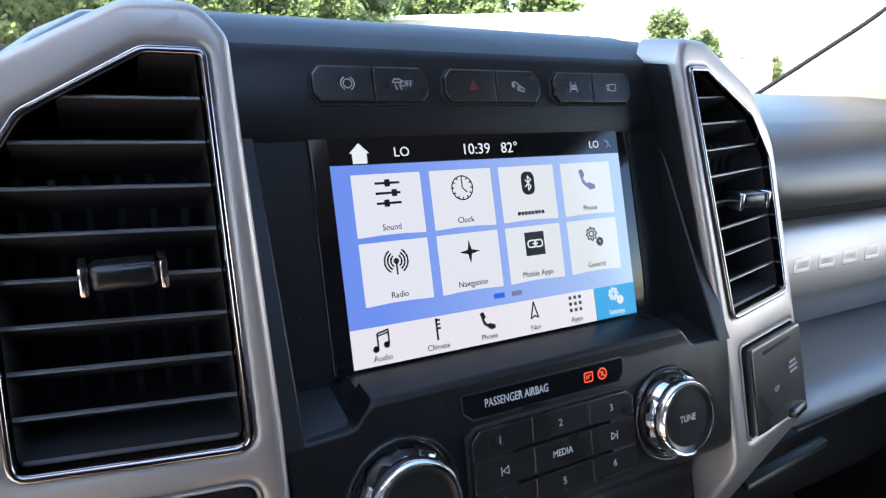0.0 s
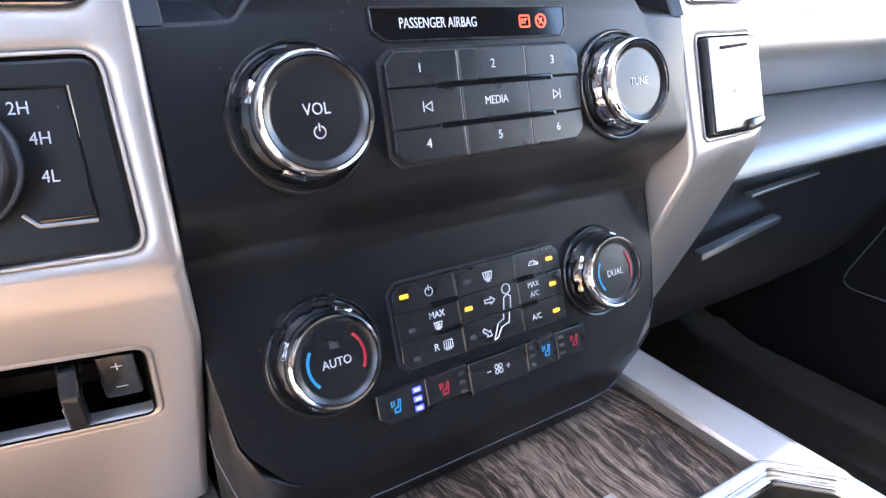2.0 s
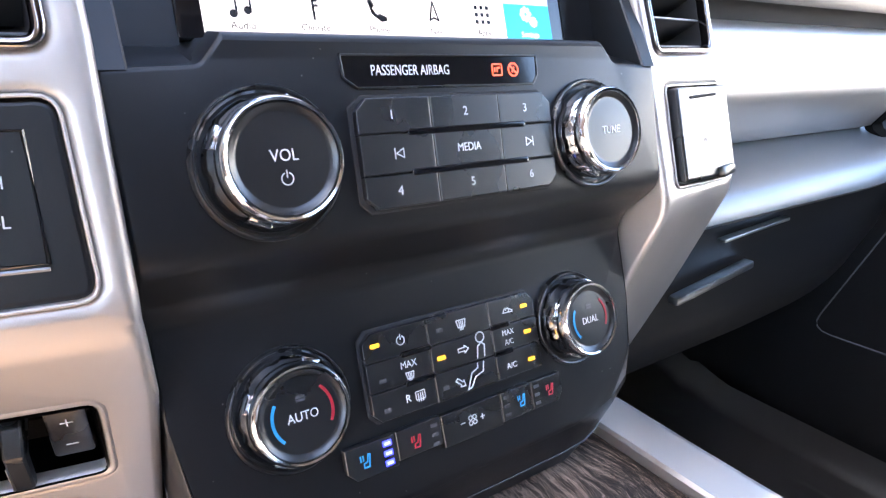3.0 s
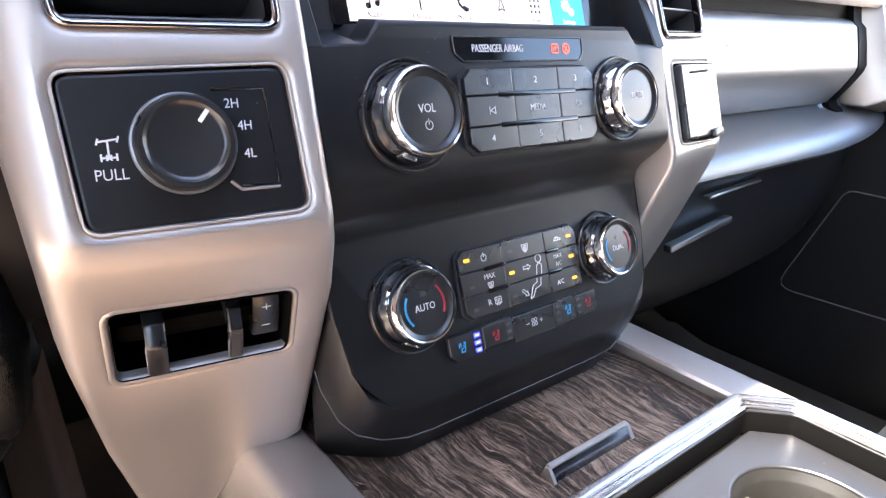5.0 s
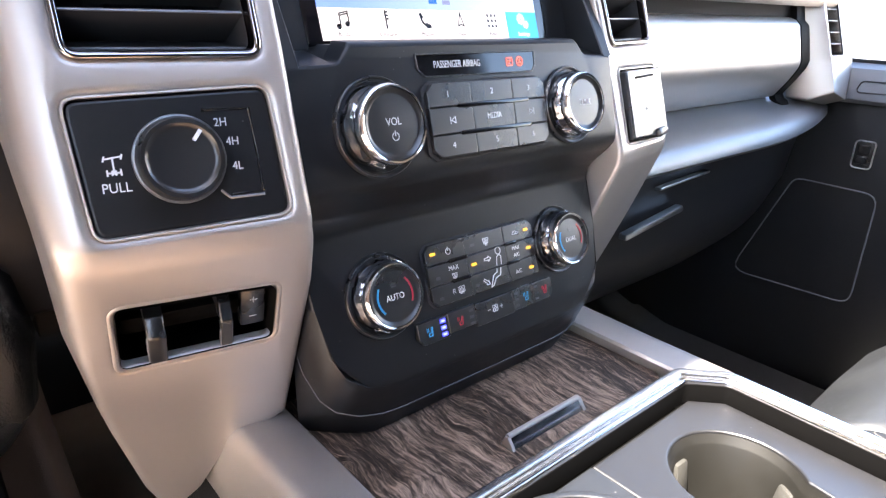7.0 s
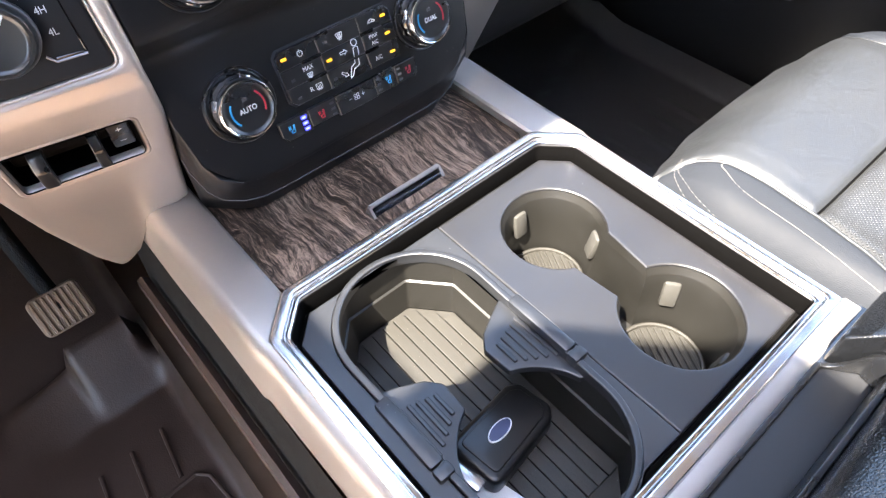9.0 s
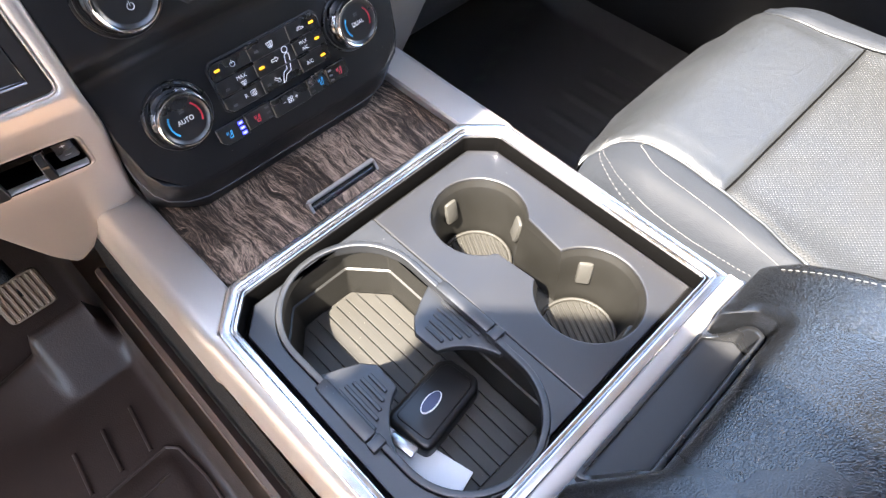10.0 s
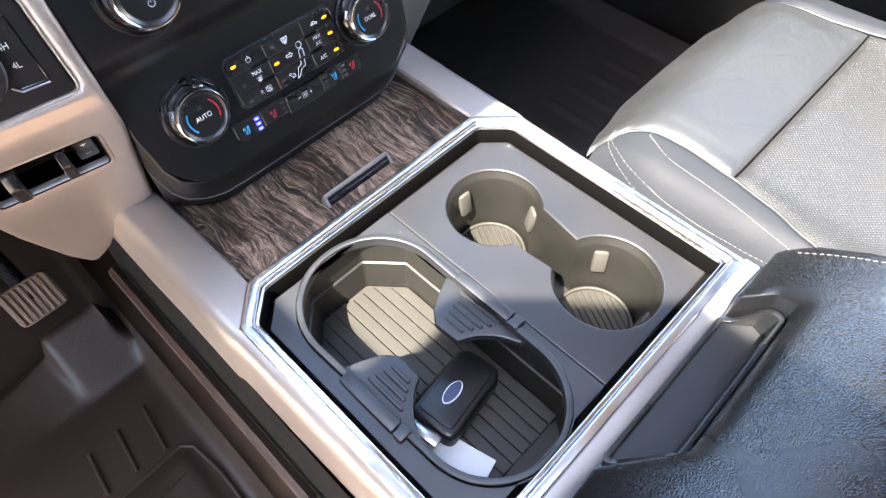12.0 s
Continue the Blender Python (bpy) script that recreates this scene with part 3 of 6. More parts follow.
part("latch_plate", block(0.108, 0.010, 0.0075, 0.002, 2), M_STEEL, dash, "satin grey glove box latch", 40, Matrix.Translation((0.322, 0.024, 0.510)) @ Matrix.Rotation(radians(-7), 4, "Y"))
# driver's side under the wheel
knee_prof = [(0.06, 0.735), (0.05, 0.70), (0.045, 0.62), (0.06, 0.56), (0.12, 0.525), (0.25, 0.51), (0.5, 0.50)]
part("knee_panel", loft(band_rows(-0.80, -0.225, knee_prof)), M_TRIM, dash, "dark driver's knee panel", 50)
part("gauge_hood", superbox(-0.66, -0.184, 0.075, 0.30, 0.70, 0.853, 5.0), M_SIDE, dash, "grained hood over the gauges", 60)
part("knee_bolster", superbox(-0.80, -0.238, 0.005, 0.20, 0.455, 0.640, 5.0), M_LEATHER, dash, "dark grained knee bolster", 60)
part("backing", slab(-0.235, 0.235, 0.085, 0.4, 0.53, 0.80), M_DARK, dash)
part("lower_backing", slab(-0.150, 0.150, 0.075, 0.4, 0.30, 0.525), M_TRIM, dash)

# embossed letter-like blocks on the panel
for i in range(10):
    if i == 5:
        continue
    x = 0.306 + 0.034 * i + (0 if i < 5 else -0.008)
    ring_ = rounded([(0, 0), (0.023, 0), (0.026, 0.013), (0.003, 0.013)], 0.003, 3)
    bm = plate(ring_, [inset(ring_, 0.0042)], 0.001, 0.0004)
    bm.transform(Plane((x, 0.0437, 0.6795), (0, 0.245, 1)).m(0, 0, 0.0004))
    part("embossed_block", bm, M_SILVER, dash, "", 40)


# ---- centre stack ----
def along(points, z):
    """y on a profile of (z, y) rows that fall in z."""
    pts = sorted(points)
    if z <= pts[0][0]:
        return pts[0][1]
    for (z0, y0), (z1, y1) in zip(pts, pts[1:]):
        if z <= z1:
            return y0 + (y1 - y0) * (z - z0) / (z1 - z0)
    return pts[-1][1]


FACE = [(0.7015, -0.0290), (0.699, -0.0308), (0.6945, -0.0317), (0.640, -0.0467), (0.634, -0.0478), (0.630, -0.0470), (0.625, -0.0435), (0.612, -0.0312), (0.607, -0.0285), (0.602, -0.0280),
        (0.597, -0.0288), (0.525, -0.0544), (0.512, -0.0586), (0.506, -0.0585)]
face_lines = [("v", z) for z, _ in FACE[1:-1]]
stack = thing("center_stack", "black plastic centre stack with a waisted control face", "control panel", (0, 0.02, 0.47))
half = [(0.070, 0.507), (0.100, 0.514), (0.118, 0.535), (0.1238, 0.565), (0.1245, 0.600), (0.1270, 0.630), (0.1285, 0.6905), (0.0990, 0.6915), (0.0905, 0.7015)]
outline = [(-x, z) for x, z in half[::-1]] + half
outline = outline[::-1]
rr = [0.001, 0.006, 0.002, 0.01, 0.03, 0.02, 0.02, 0.02, 0.02]
face = plate(rounded(outline, rr + rr[::-1], 3), [], 0.016, 0.0016, face_lines, lambda u, v, w: Vector((u, along(FACE, v) - w, v)))
part("lower_face", face, M_PANEL, stack, "", 24)

# sill below the screen and the two side wings
SCREEN = Plane((0, 0, 0.70), (0, 0.35, 1))
S_H = 0.107
sill_rows = []
for x, zf in [(-0.1285, 0.6900), (-0.0995, 0.6900), (-0.0915, 0.6985), (0.0915, 0.6985), (0.0995, 0.6900), (0.1285, 0.6900)]:
    yf = along(FACE, zf) + 0.0006
    zb = 0.6985 if abs(x) < 0.095 else 0.6965
    sill_rows.append([(x, yf, zf - 0.004), (x, yf + 0.001, zf), (x, yf + 0.004, zf + 0.0012), (x, (zb - 0.70) * 0.35 + 0.006, zb)])
part("sill", loft(sill_rows), M_PANEL, stack, "", 30)
# recessed panels beside the screen and the frame that stands out round them
for s in (-1, 1):
    flat, lip = [], []
    for z in (0.690, 0.72, 0.76, 0.803):
        ys, yf = (z - 0.70) * 0.35 + 0.0008, -0.0327 + (z - 0.691) * 0.613
        flat.append([(s * 0.0960, ys + 0.010, z), (s * 0.0968, ys, z), (s * 0.1206, ys, z)])
        lip.append([(s * 0.1200, max(ys + 0.0005, yf + 0.0012), z), (s * 0.1200, yf + 0.0010, z), (s * 0.1208, yf, z), (s * 0.1292, yf, z), (s * 0.1296, yf + 0.004, z)])
    part("side_wing", loft(flat), M_PANEL, stack, "recessed black side panel", 30)
    part("recess_frame", loft(lip), M_PANEL, stack, "", 30)
TOP = [(0.8555, 0.105), (0.8545, 0.090), (0.8520, 0.075), (0.8470, 0.0610), (0.8410, 0.0505), (0.8370, 0.0460), (0.805, 0.0352), (0.800, 0.0352)]
XS5 = (-0.1275, -0.06, 0.0, 0.06, 0.1275)
part("upper_face", loft([[(x, y, z) for z, y in TOP[4:]] + [(x, 0.044, 0.798)] for x in XS5]), M_PANEL, stack, "", 50)
part("top_roll", loft([[(x, y, z) for z, y in TOP[:5]] for x in XS5]), M_UPPER, stack, "satin rolled top edge", 50)
trim_rows = []
low_edge = [(0.1225, 0.600), (0.1225, 0.565), (0.1185, 0.537), (0.112, 0.523), (0.100, 0.5145), (0.086, 0.5105), (0.070, 0.5075), (0.035, 0.5070)]
for x, z in [(-x, z) for x, z in low_edge] + [(x, z) for x, z in low_edge[::-1]]:
    y, f = along(FACE, z), max(0.0, (abs(x) - 0.09) / 0.033)
    trim_rows.append([(x, y + 0.006, z + 0.004), (x * 1.004, y + 0.0002, z + 0.001), (x * 1.008, y + 0.0002, z - 0.003), (x * 1.006, y + 0.006 + 0.01 * f, 0.5 * z + 0.5 * 0.468), (x * 0.985, -0.040 + 0.030 * f, 0.466)])
part("skirt_seam", tube([(p[3][0], p[3][1] - 0.0004, p[3][2]) for p in trim_rows], 0.0004, 6), M_DIMPRINT, stack, "thin seam along the skirt", 40)
part("lower_trim", loft(trim_rows), M_PANEL, stack, "satin black lower skirt", 40)

UPPER = Plane((0, -0.0317, 0.6945), (0, 0.276, 1))
LOWER = Plane((0, -0.0360, 0.5760), (0, 0.356, 1))
STRIP = Plane((0, 0.0437, 0.8305), (0, 0.35, 1))
UC, LC = UPPER.v.z, LOWER.v.z


def up_v(z):
    return (z - 0.6945) / UC


def lo_v(z):
    return (z - 0.5760) / LC


# ---- touchscreen ----
screen = thing("touchscreen", "lit touchscreen showing a menu of white tiles on blue", "screen", (0, 0.0, 0.70))
part("bezel", plate(rect(0.194, S_H + 0.004, 0.002, 0, S_H / 2), [], 0.01, 0.0008), M_GLOSS, screen, "", 32, SCREEN.m(0, 0, 0.0))


def gradient_glow(name, left, right, strength):
    m = glowing(name, left, strength)
    n, k = m.node_tree.nodes, m.node_tree.links
    co, sep = n.new("ShaderNodeTexCoord"), n.new("ShaderNodeSeparateXYZ")
    r, mix = n.new("ShaderNodeMapRange"), n.new("ShaderNodeMix")
    r.inputs["From Min"].default_value, r.inputs["From Max"].default_value = -0.07, 0.085
    mix.data_type = "RGBA"
    mix.inputs["A"].default_value, mix.inputs["B"].default_value = (*left, 1), (*right, 1)
    k.new(co.outputs["Object"], sep.inputs[0])
    k.new(sep.outputs["X"], r.inputs["Value"])
    k.new(r.outputs["Result"], mix.inputs["Factor"])
    k.new(mix.outputs["Result"], n["Principled BSDF"].inputs["Emission Color"])
    n["Principled BSDF"].inputs["Roughness"].default_value = 0.12
    return m


LIT = 0.183
M_SCR_BLUE = gradient_glow("screen_blue", (0.17, 0.28, 0.80), (0.48, 0.60, 0.86), 0.85 * LIT)
M_SCR_TILE = gradient_glow("screen_tile", (0.82, 0.78, 0.84), (0.80, 0.80, 0.78), 0.85 * LIT)
M_SCR_BAR = glowing("screen_bottom_bar", (0.84, 0.77, 0.80), 0.85 * LIT)
M_SCR_CYAN = glowing("screen_selected", (0.02, 0.33, 0.66), 0.9 * LIT)
M_SCR_TEXT = glowing("screen_text", (0.9, 0.9, 0.92), 0.8 * LIT)
M_SCR_INK = material("screen_ink", (0.012, 0.012, 0.014), 0.3)
M_SCR_GREY = glowing("screen_grey", (0.22, 0.24, 0.42), 0.7 * LIT)
M_SCR_DOT = glowing("screen_dot", (0.02, 0.12, 0.80), 0.8 * LIT)


def on_screen(name, polys, mat, w, parent=None):
    return part(name, flat_shapes(polys, 0.00012), mat, parent or screen, "", 32, SCREEN.m(0, 0, w))


def line_icon(name, lines, width, u, v, mat, parent, plane=None, w=0.0, turn=0.0, size=1.0):
    lines, width = [[(a * size, b * size) for a, b in line] for line in lines], width * size
    return part(name, strokes(lines, width), mat, parent, "", 32, (plane or SCREEN).m(u, v, w, turn))


on_screen("display", [rect(0.175, 0.0760, 0, 0, 0.0562)], M_SCR_BLUE, 0.0002)
on_screen("status_bar", [rect(0.175, 0.0130, 0, 0, 0.1005)], M_GLOSS, 0.0002)
on_screen("bottom_bar", [rect(0.1446, 0.0180, 0, -0.0152, 0.0092)], M_SCR_BAR, 0.0003)
on_screen("selected_field", [rect(0.0300, 0.0180, 0, 0.0724, 0.0092)], M_SCR_CYAN, 0.0003)
on_screen("page_mark", [rect(0.0064, 0.0026, 0, -0.0054, 0.0232)], M_SCR_DOT, 0.0004)
on_screen("page_mark", [rect(0.0064, 0.0026, 0, 0.0056, 0.0230)], M_SCR_GREY, 0.0004)
W = 0.0006
TILE_U, TILE_V = (-0.0605, -0.0198, 0.0207, 0.0615), (0.0746, 0.0424)
tiles = {}
for r, v in enumerate(TILE_V):
    for c, u in enumerate(TILE_U):
        tiles[r, c] = on_screen("tile", [rounded([(u - 0.0178, v - 0.0148), (u - 0.006, v - 0.0142), (u + 0.006, v - 0.0142), (u + 0.0178, v - 0.0148), (u + 0.0178, v + 0.0148), (u - 0.0178, v + 0.0148)], 0.0006, 2)], M_SCR_TILE, 0.0004)
for (r, c), words in {(0, 0): "Sound", (0, 1): "Clock", (0, 3): "Phone", (1, 0): "Radio", (1, 1): "Navigation", (1, 2): "Mobile Apps", (1, 3): "General"}.items():
    lettering("label", words, 0.0042, SCREEN.m(TILE_U[c], TILE_V[r] - 0.0108, W), M_SCR_INK, tiles[r, c], 0.95)
on_screen("label", [rect(0.0018, 0.0019, 0.0003, 0.0207 + 0.0022 * (i - 3.5), TILE_V[0] - 0.0104) for i in range(8)], M_SCR_INK, W, tiles[0, 2])
# tile icons
u, v = TILE_U[0], TILE_V[0] + 0.0055
line_icon("icon", [[(-0.006, d), (0.006, d)] for d in (0.0048, 0, -0.0048)], 0.0011, u, v, M_SCR_INK, tiles[0, 0], None, W)
on_screen("icon_slider", [rect(0.0028, 0.0034, 0.0006, u + a, v + d) for a, d in ((0.0, 0.0048), (0.0032, 0), (-0.0012, -0.0048))], M_SCR_INK, W + 0.0001, tiles[0, 0])
u = TILE_U[1]
line_icon("icon", [arc_line(0.0060, 0, 360, 28), [(0, 0.0042), (0, 0), (0.0024, -0.0022)]] + [[(0.0048 * math.cos(a), 0.0048 * math.sin(a)), (0.0057 * math.cos(a), 0.0057 * math.sin(a))] for a in [i * 0.5236 for i in range(12)]], 0.0006, u, v, M_SCR_INK, tiles[0, 1], None, W)
u = TILE_U[2]
on_screen("icon", [rounded([(u - 0.0042, v - 0.0062), (u + 0.0042, v - 0.0062), (u + 0.0042, v + 0.0062), (u - 0.0042, v + 0.0062)], 0.0040, 6)], M_SCR_INK, W, tiles[0, 2])
line_icon("icon_mark", [[(-0.0018, 0.0018), (0.0018, -0.0018), (0, -0.0038), (0, 0.0038), (0.0018, 0.0018), (-0.0018, -0.0018)]], 0.0006, u, v, M_SCR_TILE, tiles[0, 2], None, W + 0.0002)


def handset(k):
    return [rounded([(-0.0055 * k, 0.0050 * k), (-0.0030 * k, 0.0058 * k), (-0.0014 * k, 0.0022 * k), (-0.0030 * k, 0.0008 * k), (-0.0004 * k, -0.0026 * k), (0.0012 * k, -0.0018 * k),
                     (0.0054 * k, -0.0036 * k), (0.0050 * k, -0.0058 * k), (0.0016 * k, -0.0062 * k), (-0.0036 * k, -0.0022 * k)], 0.0006 * k, 2)]


def moved(polys, u, v):
    return [[(a + u, b + v) for a, b in p] for p in polys]


on_screen("icon", moved(handset(1.0), TILE_U[3], v), M_SCR_GREY, W, tiles[0, 3])
v = TILE_V[1] + 0.0052
u = TILE_U[0]
line_icon("icon", [arc_line(r, a, a + 110, 10) for r in (0.0028, 0.0044, 0.0060) for a in (-55, 125)] + [[(0, 0.001), (0, -0.0062)], arc_line(0.0010, 0, 360, 10)], 0.0008, u, v, M_SCR_INK, tiles[1, 0], None, W)
star = [((0.0060 if i % 2 == 0 else 0.0016) * math.cos(i * math.pi / 4), (0.0060 if i % 2 == 0 else 0.0016) * math.sin(i * math.pi / 4)) for i in range(8)]
on_screen("icon", moved([star], TILE_U[1], v), M_SCR_INK, W, tiles[1, 1])
on_screen("icon", [rect(0.0125, 0.0125, 0, TILE_U[2], v)], M_SCR_INK, W, tiles[1, 2])
ring = lambda x: [(x + a, b) for a, b in rect(0.0050, 0.0036, 0.0017)]
line_icon("icon_mark", [ring(-0.0022) + ring(-0.0022)[:1], ring(0.0022) + ring(0.0022)[:1], [(-0.0016, 0), (0.0016, 0)]], 0.0008, TILE_U[2], v, M_SCR_TILE, tiles[1, 2], None, W + 0.0002)


def gear(r, x, y):
    pts = []
    for i in range(32):
        a, k = 6.2832 * i / 32, (1.0 if i % 4 < 2 else 0.74)
        pts.append((x + r * k * math.cos(a), y + r * k * math.sin(a)))
    return [pts + pts[:1], arc_line(r * 0.42, 0, 360, 14, x, y)]


line_icon("icon", gear(0.0037, -0.0014, 0.0014) + gear(0.0023, 0.0040, -0.0034), 0.0007, TILE_U[3], v, M_SCR_INK, tiles[1, 3], None, W)
# status bar
on_screen("icon", moved([[(-0.0050, 0.0004), (0, 0.0052), (0.0050, 0.0004), (0.0036, 0.0004), (0.0036, -0.0044), (-0.0036, -0.0044), (-0.0036, 0.0004)]], -0.0727, 0.0990), M_SCR_TEXT, W)
for words, u, size in (("LO", -0.0510, 0.0066), ("10:39", -0.0090, 0.0078), ("82\u00b0", 0.0115, 0.0078), ("LO", 0.0695, 0.0058)):
    lettering("readout", words, size, SCREEN.m(u, 0.0993, W), M_SCR_TEXT, screen)
line_icon("icon", [[(-0.002, 0.002), (0.001, 0.0), (-0.001, -0.002)], [(0.0, 0.002), (0.002, -0.002)]], 0.0008, 0.0795, 0.0995, M_SCR_GREY, screen, None, W)
# bottom row
for words, u in (("Audio", -0.0728), ("Climate", -0.0434), ("Phone", -0.0140), ("Nav", 0.0150), ("Apps", 0.0430)):
    lettering("label", words, 0.0040, SCREEN.m(u, 0.0034, W), M_SCR_INK, screen)
lettering("label", "Settings", 0.0040, SCREEN.m(0.0724, 0.0032, W), M_SCR_TEXT, screen, 0.95)
line_icon("icon", [[(-0.0024, -0.0034), (-0.0024, 0.0036), (0.0032, 0.0048), (0.0032, -0.0020)], [(-0.0024, 0.0024), (0.0032, 0.0036)]], 0.0008, -0.0722, 0.0115, M_SCR_INK, screen, None, W)
on_screen("icon_note", [circle(0.0016, 12, -0.0722 - 0.0036, 0.0115 - 0.0036), circle(0.0016, 12, -0.0722 + 0.0020, 0.0115 - 0.0022)], M_SCR_INK, W)
line_icon("icon", [[(0, -0.0048), (0, 0.0052)], [(0.0, 0.0046), (0.0018, 0.0046)], [(0, 0.0026), (0.0018, 0.0026)], [(0, 0.0006), (0.0018, 0.0006)]], 0.0010, -0.0434, 0.0118, M_SCR_INK, screen, None, W)
on_screen("icon", moved(handset(0.80), -0.0140, 0.0118), M_SCR_INK, W)
line_icon("icon", [[(-0.0024, -0.0034), (0, 0.0050), (0.0024, -0.0034), (0, -0.0022), (-0.0024, -0.0034)]], 0.0008, 0.0150, 0.0118, M_SCR_INK, screen, None, W)
on_screen("icon", [rect(0.0018, 0.0018, 0, 0.0430 + a * 0.0034, 0.0120 + b * 0.0034) for a in (-1, 0, 1) for b in (-1, 0, 1)], M_SCR_INK, W)
line_icon("icon", gear(0.0034, -0.0012, 0.0012) + gear(0.0022, 0.0034, -0.0026), 0.0008, 0.0722, 0.0122, M_SCR_TEXT, screen, None, W)

# ---- switch banks above the screen ----
def button(name, outer, plane, mat, parent, proud=0.0025, depth=0.008, bev=0.0007, label=""):
    return part(name, plate(outer, [], depth, bev), mat, parent, label, 12, plane.m(0, 0, proud))


BANKS = [(-0.0925, -0.0632, -0.0345), (-0.0250, 0.0052, 0.0330), (0.0425, 0.0700, 0.0985)]
bank_things = []
for i, (u0, um, u1) in enumerate(BANKS):
    label = ("black switch pair for parking brake and traction control", "black switch pair with a red hazard triangle", "black switch pair for lane aid and camera")[i]
    bank = thing("switch_bank", label, "switch", STRIP.at((u0 + u1) / 2, -0.008), "switches above the screen")
    lo, hi, ch = -0.0150, 0.0015, 0.004
    part("surround", plate([(u0 - 0.0012, lo + ch), (u0 + 0.003, lo - 0.0012), (u1 - 0.003, lo - 0.0012), (u1 + 0.0012, lo + ch), (u1 + 0.0012, hi - ch), (u1 - 0.003, hi + 0.0012), (u0 + 0.003, hi + 0.0012), (u0 - 0.0012, hi - ch)], [], 0.006, 0.0006), M_DARK, bank, "", 32, STRIP.m(0, 0, 0.0006))
    bank_things.append([])
    for k in (0, 1):
        a, b = (u0, um - 0.0003) if k == 0 else (um + 0.0003, u1)
        pts = [(a, lo + ch), (a + 0.0035, lo), (b, lo), (b, hi), (a + 0.0035, hi), (a, hi - ch)] if k == 0 else [(a, lo), (b - 0.0035, lo), (b, lo + ch), (b, hi - ch), (b - 0.0035, hi), (a, hi)]
        bank_things[-1].append(button("button", pts, STRIP, M_BUTTON, bank, 0.0030))
IW = 0.0031
line_icon("icon", [arc_line(0.0026, 0, 360, 16), arc_line(0.0040, -60, 60, 8), arc_line(0.0040, 120, 240, 8)], 0.0005, -0.0760, -0.0066, M_GREYPRINT, bank_things[0][0], STRIP, IW, size=0.8)
line_icon("icon", [[(-0.008, 0.003), (-0.004, 0.003), (-0.003, 0.001), (-0.009, 0.001), (-0.008, 0.003)], [(-0.0075, -0.0005), (-0.0065, -0.003)], [(-0.0045, -0.0005), (-0.0035, -0.003)]], 0.0007, -0.0462, -0.0066, M_GREYPRINT, bank_things[0][1], STRIP, IW, size=0.8)
lettering("icon", "OFF", 0.0042, STRIP.m(-0.0462, -0.0064, IW), M_GREYPRINT, bank_things[0][1], 0.9)
line_icon("icon", [[(-0.0030, -0.0024), (0.0030, -0.0024), (0, 0.0030), (-0.0030, -0.0024)], [(-0.0013, -0.0015), (0.0013, -0.0015), (0, 0.0010), (-0.0013, -0.0015)]], 0.0006, -0.0085, -0.0066, M_HAZARD, bank_things[1][0], STRIP, IW, size=0.8)
line_icon("icon", [[(-0.0050, 0.0020), (-0.0024, 0.0028), (0.0012, 0.0), (0.0046, -0.0020)], [(-0.0010, -0.0024), (0.0042, -0.0036)], arc_line(0.0010, 0, 360, 8, -0.0040, 0.0004), arc_line(0.0010, 0, 360, 8, 0.0, -0.0016)], 0.0006, 0.0190, -0.0066, M_GREYPRINT, bank_things[1][1], STRIP, IW, size=0.8)
line_icon("icon", [[(-0.0030, -0.0034), (-0.0018, 0.0034)], [(0.0030, -0.0034), (0.0018, 0.0034)], [(-0.0010, 0.001), (0.0010, 0.001), (0.0014, -0.0016), (-0.0014, -0.0016), (-0.0010, 0.001)]], 0.0006, 0.0560, -0.0066, M_GREYPRINT, bank_things[2][0], STRIP, IW, size=0.8)
line_icon("icon", [rect(0.0062, 0.0046, 0.0008) + rect(0.0062, 0.0046, 0.0008)[:1], [(-0.0031, 0.001), (-0.005, 0.002), (-0.005, -0.002), (-0.0031, -0.001)]], 0.0006, 0.0845, -0.0066, M_GREYPRINT, bank_things[2][1], STRIP, IW, size=0.8)

# ---- airbag indicator ----
airbag = thing("airbag_indicator", "gloss black passenger airbag indicator window with red lamps", "indicator", UPPER.at(0, up_v(0.689)))
t, b = up_v(0.6950), up_v(0.6825)
win = [(-0.0500, t), (-0.0495, b + 0.004), (-0.0440, b), (0.0435, b), (0.0465, b + 0.004), (0.0468, t)]
part("frame", plate(rounded(win, 0.0012, 2), [inset(rounded(win, 0.0012, 2)[::-1], -0.0008)[::-1]], 0.004, 0.0003), M_BUTTON, airbag, "", 32, UPPER.m(0, 0, 0.0008))
part("window", plate(win, [], 0.003, 0), M_GLOSS, airbag, "", 32, UPPER.m(0, 0, 0.0003))
lettering("lettering", "PASSENGER AIRBAG", 0.0056, UPPER.m(-0.0195, up_v(0.6889), 0.0004), M_WHITE, airbag, 0.72)
line_icon("lamp", [rect(0.0052, 0.0046, 0.0008, 0.0235, 0) + rect(0.0052, 0.0046, 0.0008, 0.0235, 0)[:1], [(0.0222, -0.0008), (0.0222, 0.0008)], [(0.0235, -0.0008), (0.0235, 0.0008), (0.0248, 0.0008)]], 0.0007, 0, up_v(0.6889), M_REDLIT, airbag, UPPER, 0.0004)
line_icon("lamp", [arc_line(0.0027, 0, 360, 16, 0.0325, 0), [(0.0310, 0.0014), (0.0340, -0.0014)], [(0.0318, -0.0010), (0.0330, 0.0010)]], 0.0008, 0, up_v(0.6889), M_REDLIT, airbag, UPPER, 0.0004)

